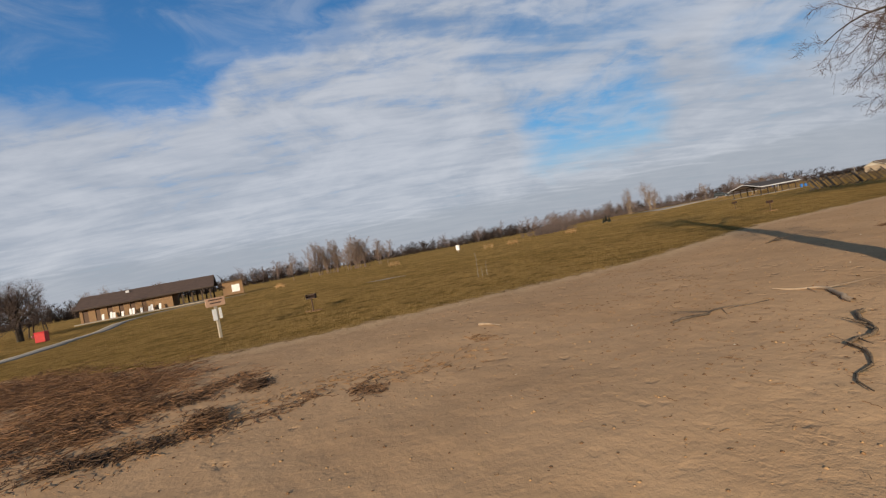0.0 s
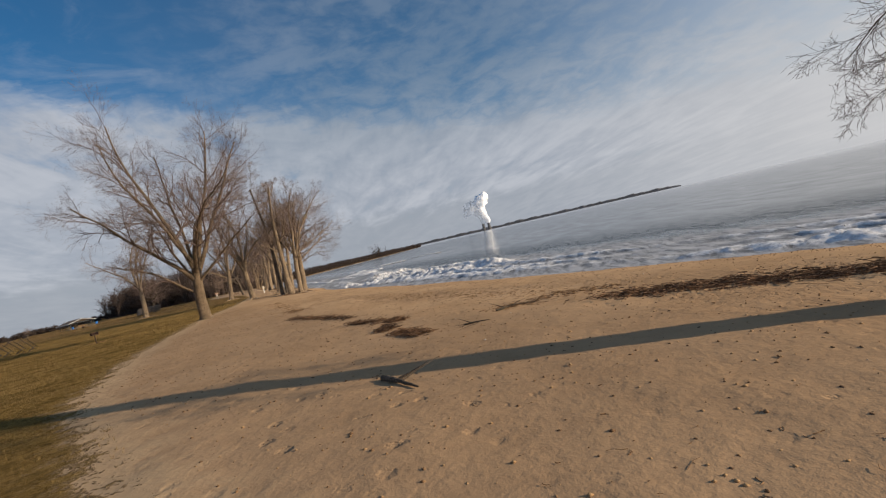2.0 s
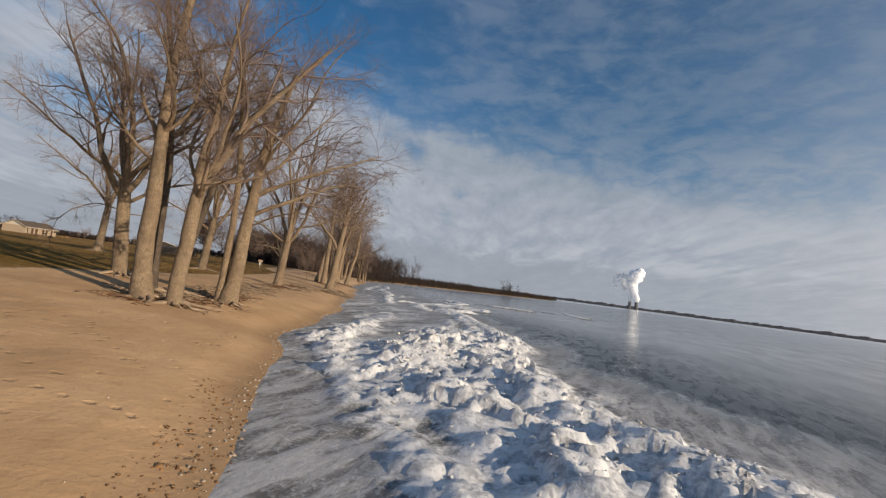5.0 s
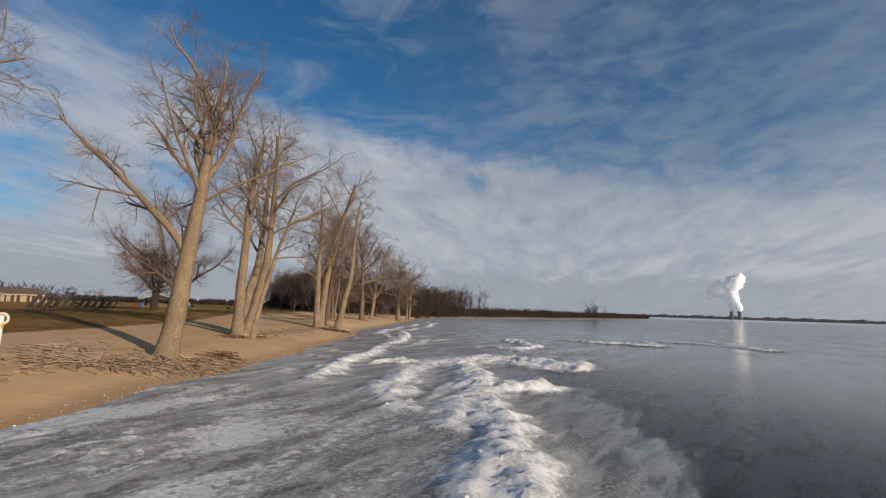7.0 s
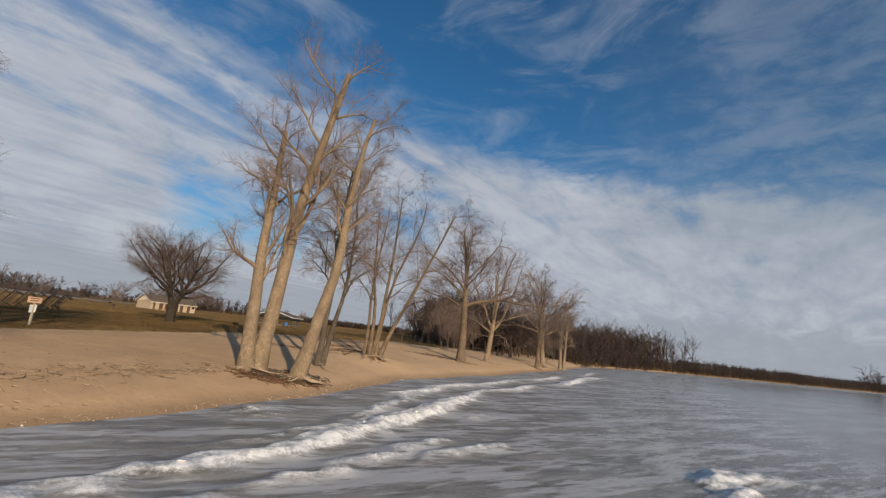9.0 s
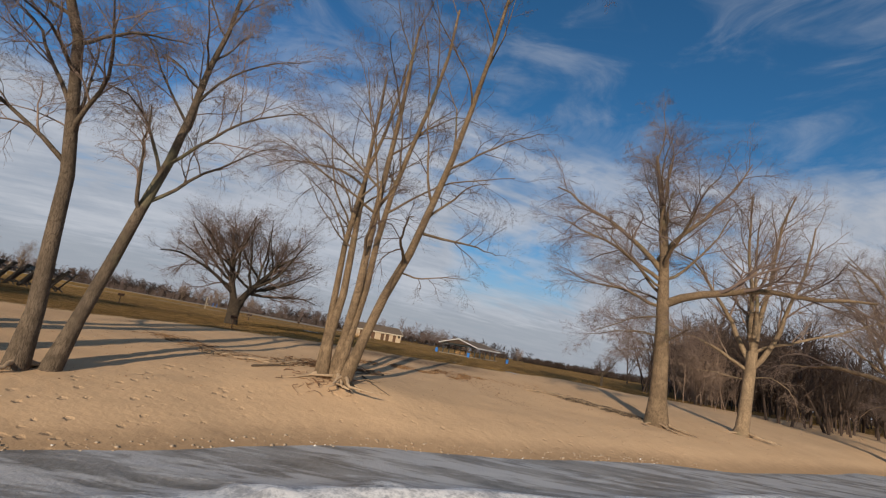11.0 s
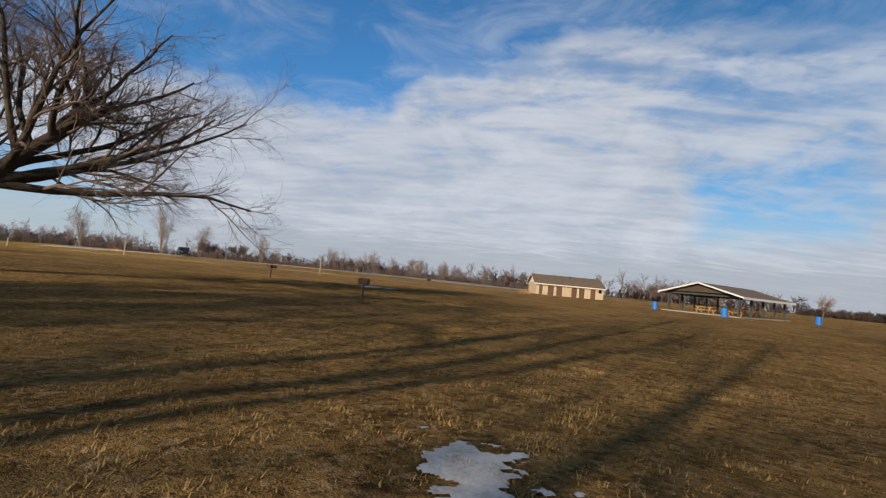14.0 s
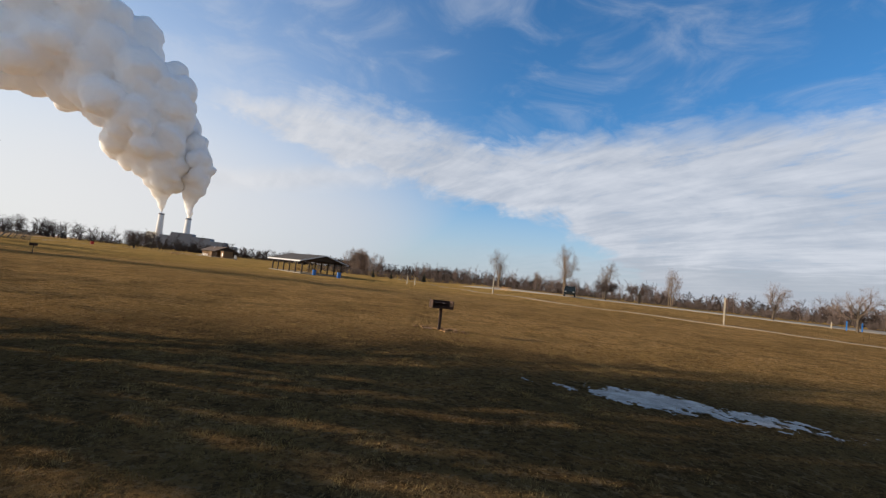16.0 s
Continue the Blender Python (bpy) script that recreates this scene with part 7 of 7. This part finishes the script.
for seed, spots, count in ((356, [(-64.8, 144.2), (-66.1, 144.0), (-67.2, 144.9), (-68.2, 146.6)], 260), (357, [(-62.9, 144.9), (-63.3, 146.6)], 40), (351, [(-14.6, 65.0), (-15.8, 68.5), (-16.6, 72.5), (-19.5, 76.0)], 620), (352, [(-26.2, 86.0), (-27.6, 88.6), (-28.6, 91.2), (-30.0, 95.0)], 520), (353, [(-31.6, 100.5), (-31.0, 103.5), (-31.8, 106.6), (-34.0, 108.5)], 700),
                           (354, [(-40.2, 112.6), (-41.0, 114.6), (-43.2, 117.0)], 380), (355, [(-50.9, 131.6), (-50.8, 134.0), (-51.6, 136.6)], 380)):
    sticks("root_bank", spots, count, 0.5, (0.2, 1.3), (0.010, 0.030), REED_DARK, seed, "dark bare roots and sodden sticks below the trees", pile=0.06)
sticks("driftwood_bank", [(-27.0, 91.0), (-31.0, 97.0), (-35.7, 100.9), (-32.5, 102.5)], 420, 0.9, (0.4, 1.8), (0.012, 0.035), DRIFT, 211, "bare roots and driftwood poles along the tree line", pile=0.06)
sticks("driftwood_heap", [(-32.0, 98.6), (-30.9, 102.6), (-30.7, 105.5), (-32.0, 107.6)], 900, 0.55, (0.3, 1.5), (0.012, 0.032), DRIFT, 212, "broad heap of weathered driftwood sticks below a tree", pile=0.09)
sticks("driftwood_bank", [(-43.0, 116.2), (-44.4, 119.8), (-49.5, 128.0), (-52.0, 131.5)], 260, 0.7, (0.4, 1.6), (0.010, 0.03), DRIFT, 213, "driftwood poles on the sand between the trees", pile=0.03)
sticks("driftwood_bank", [(-52.0, 133.0), (-51.6, 135.2), (-52.8, 136.8)], 520, 0.55, (0.3, 1.2), (0.012, 0.035), BARK_GREY, 214, "driftwood caught round the tree roots", pile=0.06)
sticks("wrack", [(-67.1, 136.4), (-64.9, 141.5), (-66.2, 144.4), (-69.5, 147.0)], 480, 0.5, (0.15, 0.9), (0.005, 0.017), DEBRIS, 215, "line of dead stems above the beach", pile=0.03)
for seed, spots, count, wide in ((216, [(-73.2, 147.6), (-74.1, 148.3)], 300, 0.22), (217, [(-73.8, 149.2), (-74.0, 149.8), (-74.4, 150.2)], 300, 0.14), (218, [(-75.3, 150.2), (-75.9, 150.9)], 110, 0.14),
                                 (219, [(-74.7, 152.0), (-75.3, 152.2), (-76.0, 151.9), (-76.3, 152.4)], 300, 0.17), (271, [(-76.2, 152.8), (-76.4, 153.3)], 60, 0.20), (272, [(-73.8, 151.3), (-74.2, 151.6)], 70, 0.20),
                                 (273, [(-74.8, 150.0), (-76.0, 151.8)], 70, 0.30), (274, [(-71.0, 144.5), (-72.6, 146.4)], 240, 0.32)):
    sticks("wrack_heap", spots, count, wide, (0.08, 0.55), (0.005, 0.014), DEBRIS, seed, "tangled heap of brown stems and bark on the sand", pile=0.035)
    sticks("reed_litter", spots, count, wide * 1.3, (0.04, 0.22), (0.005, 0.012), REED, seed + 40, "crumbled red-brown reed litter about a heap", pile=0.02)
    sticks("bark_litter", spots, count // 12, wide * 0.8, (0.10, 0.35), (0.012, 0.028), DRIFT, seed + 60, "pale strips of bark among dead stems", pile=0.04)
sticks("wrack", [(-75.1, 152.3), (-74.4, 151.3), (-73.0, 153.5), (-70.0, 154.5)], 160, 0.6, (0.08, 0.4), (0.003, 0.010), DEBRIS, 279, "sparse twigs on the sand", pile=0.015)
sticks("wrack", [(-77.0, 153.5), (-77.4, 155.8), (-78.6, 158.0)], 120, 0.6, (0.08, 0.5), (0.003, 0.010), DEBRIS, 280, "sparse twigs on the sand", pile=0.015)
sticks("driftwood_bank", [(-75.9, 156.8), (-76.3, 157.8), (-75.8, 159.4), (-75.7, 160.9), (-75.3, 162.5)], 260, 0.28, (0.2, 1.1), (0.008, 0.024), DRIFT, 220, "pale driftwood sticks along the upper beach", pile=0.05)
sticks("root_bank", [(-75.8, 158.6), (-75.7, 160.5), (-75.2, 162.3), (-74.9, 163.6)], 320, 0.38, (0.2, 1.0), (0.008, 0.026), BARK_GREY, 287, "dark bare roots and sticks beside a broad tree", pile=0.06)
driftwood("drift_branch", [(-75.8, 156.2), (-76.3, 157.6), (-76.0, 158.8), (-75.8, 159.8)], 0.06, 221, "long pale branch washed up on the sand", None, 4)
driftwood("drift_branch", [(-64.3, 142.0), (-65.2, 143.8), (-67.6, 145.2)], 0.07, 222, "grey washed-up branch below the slanting stems", None, 4)
sticks("driftwood_bank", [(-64.9, 139.6), (-64.6, 141.7), (-64.4, 143.2), (-65.0, 144.2), (-67.2, 143.1)], 260, 0.35, (0.15, 1.1), (0.006, 0.022), DRIFT, 281, "weathered sticks and bark above the slanting stems", pile=0.05)
driftwood("drift_branch", [(-63.1, 142.9), (-63.7, 143.4), (-64.3, 144.0)], 0.05, 282, "dark branch half buried in the sand", BARK_GREY, 1)
driftwood("drift_branch", [(-64.4, 141.6), (-64.3, 143.0), (-64.6, 144.3)], 0.06, 283, "pale bare log on the sand", None, 2)
driftwood("drift_branch", [(-68.7, 147.5), (-67.2, 146.8), (-65.8, 146.6)], 0.06, 284, "brown branch lying on the sand", BARK_GREY, 3)
driftwood("drift_branch", [(-65.6, 146.9), (-64.6, 147.5), (-63.8, 148.4)], 0.04, 285, "forked bare branch on the sand", BARK_GREY, 4)
driftwood("drift_branch", [(-64.0, 146.4), (-63.6, 146.8), (-63.4, 147.3)], 0.05, 286, "pale bare root on the sand", None, 3)
driftwood("drift_branch", [(24.5, 2.3), (24.1, 3.2), (23.7, 3.6), (23.6, 4.6)], 0.032, 223, "crooked brown branch lying on the sand", BARK_GREY, 3)
driftwood("drift_branch", [(22.6, -1.95), (22.95, -1.36)], 0.045, 224, "short pale stick on the sand", None, 1)
driftwood("bare_root", [(24.9, 5.5), (25.5, 5.1), (26.3, 4.9), (26.7, 4.2), (27.6, 4.1), (27.9, 3.6), (28.5, 3.4)], 0.042, 325, "crooked brown root lying bare on the sand", BARK_BROWN, 6)
driftwood("drift_branch", [(24.2, 5.8), (23.0, 6.0), (22.4, 5.2)], 0.06, 225, "pale root lying on the sand", None, 2)
driftwood("drift_branch", [(12.8, 9.9), (13.6, 9.0)], 0.06, 226, "broken dark stick on the sand", BARK_GREY, 2)
driftwood("drift_branch", [(-30.0, 104.2), (-31.6, 107.4)], 0.06, 227, "grey pole on top of the driftwood", None, 2)

sticks("wrack_heap", [(23.6, -2.0), (24.0, -1.6)], 80, 0.14, (0.06, 0.3), (0.004, 0.012), DEBRIS, 229, "small heap of dark dead stems on the sand", pile=0.015)

# clods and shells all over the sand
def clods(name, n, a0, a1, i0, i1, size, mat, seed, label):
    rng = np.random.RandomState(seed)
    a, i = rng.uniform(a0, a1, n), rng.uniform(i0, i1, n)
    b = coast_b(a) - i
    sandy = b - np.interp(a, TURF[:, 0], TURF[:, 1]) > 1.0
    a, b = a[sandy], b[sandy]
    n = len(a)
    x, y = to_world(a, b)
    s = rng.uniform(size[0], size[1], n) * rng.uniform(0.4, 1, n)
    base = np.array([(1, 0, 0), (0, 1, 0), (-1, 0, 0), (0, -1, 0), (0, 0, 0.6), (0, 0, -0.5)], dtype=float)
    fb = np.array([(0, 1, 4), (1, 2, 4), (2, 3, 4), (3, 0, 4), (1, 0, 5), (2, 1, 5), (3, 2, 5), (0, 3, 5)])
    v = base[None] * rng.uniform(0.5, 1.4, (n, 6, 1)) * s[:, None, None] + np.stack([x, y, ground_z(x, y) + s * 0.15], -1)[:, None]
    f = fb[None] + (np.arange(n) * 6)[:, None, None]
    return tagged(numpy_mesh(name, v.reshape(-1, 3), f.reshape(-1, 3), mat), label, "debris", kind="stuff")


SAND_LUMP = plain("damp_sand", (0.46, 0.285, 0.130), (0.33, 0.205, 0.100), 3.0, 0.9, relief=0.3)
SAND_ICE = plain("sandy_ice", (0.40, 0.32, 0.24), (0.20, 0.135, 0.08), 6.0, 0.7, relief=0.4)
clods("sand_clods", 8500, -38, 30, 3, 26, (0.010, 0.042), DEBRIS, 231, "small dark clods and bark bits on the sand")
clods("sand_lumps", 12000, -38, 34, 2, 26, (0.008, 0.036), SAND_LUMP, 237, "low lumps of trodden sand on the beach")
clods("sand_lumps", 8000, 120, 172, 3, 26, (0.008, 0.034), SAND_LUMP, 238, "low lumps of trodden sand on the beach")
clods("sand_clods", 3600, 60, 170, 3, 24, (0.015, 0.05), DEBRIS, 232, "small dark clods and bark bits on the sand")
clods("shell_bits", 420, -38, 170, 1, 20, (0.012, 0.035), CREAM_TRIM, 233, "pale shells and pebbles on the sand")
clods("beach_ice", 420, -10, 162, -0.9, 0.2, (0.02, 0.07), SHARD, 234, "small lumps of white ice along the water's edge")
clods("dark_wash", 2600, -16, 40, -0.8, 1.3, (0.02, 0.08), DEBRIS, 235, "dark line of debris along the water's edge")

# broken plates of ice on the piled rows
def ice_plates():
    rng = np.random.RandomState(241)
    n = 46000
    a, w = rng.uniform(-14, 134, n), rng.uniform(0.3, 17, n)
    x, y = to_world(a, coast_b(a) + w)
    h = ridge_height(a, w, x, y)
    ok = (h > 0.14) & (rng.uniform(0, 1, n) < np.clip(h * 1.1, 0, 0.7) * np.where(a < 35, 0.35, np.where(a > 74, 0.35, 1.0)))
    a, w, x, y, h = a[ok], w[ok], x[ok], y[ok], h[ok]
    order = np.argsort(np.abs(a - 52) + np.abs(w - 12))
    k = np.arange(6)
    fan = np.array([(0, q, q + 1) for q in range(1, 5)])
    side = np.concatenate([np.stack([k, (k + 1) % 6, k + 6], -1), np.stack([(k + 1) % 6, (k + 1) % 6 + 6, k + 6], -1)])
    faces = np.concatenate([fan[:, ::-1], fan + 6, side])
    shared = []
    for q in range(10):
        th = np.sort(rng.uniform(0, 6.28, 6))
        r = rng.uniform(0.6, 1.2, 6)
        ring = np.stack([np.cos(th) * r * rng.uniform(0.7, 1.4), np.sin(th) * r, rng.normal(0, 0.04, 6)], -1)
        thick = rng.uniform(0.05, 0.13)
        v = np.concatenate([ring, ring * np.array([0.94, 0.94, 1]) + np.array([0, 0, thick])])
        me = bpy.data.meshes.new("ice_plate")
        me.from_pydata(v.tolist(), [], faces.tolist())
        me.materials.append(SHARD)
        shared.append((me, v))
    chunks = []
    for q, i in enumerate(order):
        heap = 43 < a[i] < 53 and 4.5 < w[i] < 13 and h[i] > 0.3
        if heap:
            size = min(0.34, max(0.03, rng.lognormal(-2.4, 0.65)))
        elif 38 < a[i] < 95 and 9.5 < w[i] < 15.5 and h[i] > 0.3:
            size = min(0.20, max(0.03, rng.lognormal(-2.7, 0.5)))
        else:
            size = min(0.13, max(0.025, rng.lognormal(-2.9, 0.45)))
        steep = rng.uniform(0, 1) < (0.28 if heap else 0.10)
        tilt = rng.normal(1.1, 0.25) if steep else rng.normal(0, 0.32)
        m = Matrix.Translation((x[i], y[i], h[i] + 0.03 + (0.4 * size if steep else 0.0))) @ Euler((0, 0, rng.uniform(0, 6.28))).to_matrix().to_4x4() @ Euler((tilt, rng.normal(0, 0.25), 0)).to_matrix().to_4x4() @ Matrix.Scale(size, 4)
        me, v = shared[q % 10]
        if q < 280:
            ob = new("ice_plate", me)
            ob.parent = lake
            ob.matrix_world = m
        else:
            chunks.append((v @ np.array(m.to_3x3()).T + np.array(m.translation), faces))
    v, f = join(chunks)
    ob = numpy_mesh("broken_ice", v, f, SHARD, lake)
    ob["kind"] = "stuff"


ice_plates()
clods("shore_rubble", 5200, 26, 160, -1.6, 0.5, (0.02, 0.09), SAND_ICE, 236, "sandy lumps of ice and frozen sand along the water's edge")

# frozen puddles on the turf: a thin skin of ice broken by grass
def puddle(x, y, rx, ry, turn, seed):
    s = 0.02
    ux, uy = np.meshgrid(np.arange(-rx * 1.3, rx * 1.3, s), np.arange(-ry * 1.6, ry * 1.6, s), indexing="ij")
    ct, st_ = math.cos(radians(turn)), math.sin(radians(turn))
    X, Y = x + ux * ct - uy * st_, y + ux * st_ + uy * ct
    fill = 1.0 - (ux / rx) ** 2 - (uy / ry) ** 2 + 0.50 * waves(X, Y, 2.2, seed) + 0.50 * waves(X, Y, 7.0, seed + 1) + 0.45 * waves(X, Y, 17.0, seed + 2) + 0.40 * waves(X, Y, 41.0, seed + 3)
    Z = ground_z(X, Y) + 0.006 + 0.010 * np.clip(fill, 0, 1)
    f = grid_faces(*X.shape)
    keep = (fill.ravel()[f] > 0.42).all(1)
    f = f[keep]
    used, back = np.unique(f, return_inverse=True)
    v = np.stack([X, Y, Z], -1).reshape(-1, 3)[used]
    ob = numpy_mesh("frozen_puddle", v, back.reshape(-1, 4), PUDDLE)
    tagged(ob, "thin frozen grey-white puddle lying in the turf", "puddle")


puddle(-85.6, 151.7, 0.95, 0.42, 40, 1)
puddle(-112.8, 131.6, 2.4, 0.62, 152, 2)
puddle(-88.2, 155.5, 0.5, 0.16, 116, 3)
puddle(-85.0, 156.7, 0.8, 0.3, 58, 4)
puddle(-6.2, -14.8, 2.4, 0.45, 116, 5)

# two bare sapling stakes
def stake(x, y, h, lean, seed):
    R = np.random.RandomState(seed)
    t = np.linspace(0, 1, 6)
    p = np.stack([x + lean * t + R.normal(0, 0.02, 6), y + R.normal(0, 0.02, 6), g(x, y) - 0.1 + h * t], -1)
    v, f = tubes(p[None], (0.014 * (1 - 0.5 * t))[None], 6)
    tagged(numpy_mesh("sapling_stake", v, f, POSTWOOD, None, True), "bare pale sapling stem standing in the turf", "sapling")


stake(8.2, -3.8, 1.55, -0.35, 1)
stake(7.7, -3.3, 1.0, 0.0, 2)
stake(8.4, -3.5, 0.7, 0.1, 3)

# tufts of dry grass nearest the flight
def tufts(name, n, inside, seed, tall, label):
    rng = np.random.RandomState(seed)
    x, y = inside(rng, n)
    a, b = to_coast(x, y)
    edge = np.interp(a, TURF[:, 0], TURF[:, 1]) - b
    ok = (edge > -0.5) & (rng.uniform(0, 1, len(x)) < np.clip(0.35 + 0.5 * waves(x, y, 1.3, 7) + 0.2 * waves(x, y, 0.4, 8), 0.08, 1))
    x, y = x[ok], y[ok]
    m, k = len(x), 8
    bx, by = np.repeat(x, k) + rng.normal(0, 0.05, m * k), np.repeat(y, k) + rng.normal(0, 0.05, m * k)
    bz = ground_z(bx, by) - 0.01
    th, out = rng.uniform(0, 6.28, m * k), rng.uniform(0.015, 0.065, m * k)
    h = rng.uniform(tall[0], tall[1], m * k) * np.clip(0.9 + 0.8 * waves(bx, by, 6.0, 9), 0.35, 1.5)
    wd = rng.uniform(0.003, 0.006, m * k)
    ca, sa_ = np.cos(th), np.sin(th)
    p0 = np.stack([bx - sa_ * wd, by + ca * wd, bz], -1)
    p1 = np.stack([bx + sa_ * wd, by - ca * wd, bz], -1)
    p2 = np.stack([bx + ca * out, by + sa_ * out, bz + h], -1)
    v = np.stack([p0, p1, p2], 1).reshape(-1, 3)
    f = np.arange(len(v)).reshape(-1, 3)
    tagged(numpy_mesh(name, v, f, STRAW), label, "grass", kind="stuff")


def along_lawn(line, width):
    def pick(r, n):
        p = np.array(line, dtype=float)
        q = r.uniform(0, len(p) - 1, n)
        k = np.arange(len(p))
        return np.interp(q, k, p[:, 0]) + r.normal(0, width, n), np.interp(q, k, p[:, 1]) + r.normal(0, width, n)
    return pick


tufts("turf_grass", 170000, along_lawn([(-84, 150), (-92, 146), (-99, 141), (-104, 136), (-109, 131), (-113, 128)], 5.0), 251, (0.014, 0.042), "short dry straw-coloured winter grass")
tufts("turf_grass", 26000, along_lawn([(-88, 160), (-92, 150), (-105, 140), (-118, 126)], 11.0), 253, (0.012, 0.042), "short dry straw-coloured winter grass")
tufts("turf_grass", 18000, along_lawn([(20, -14), (16, -4), (8, 4), (2, 14)], 5.0), 252, (0.02, 0.07), "short dry straw-coloured winter grass")
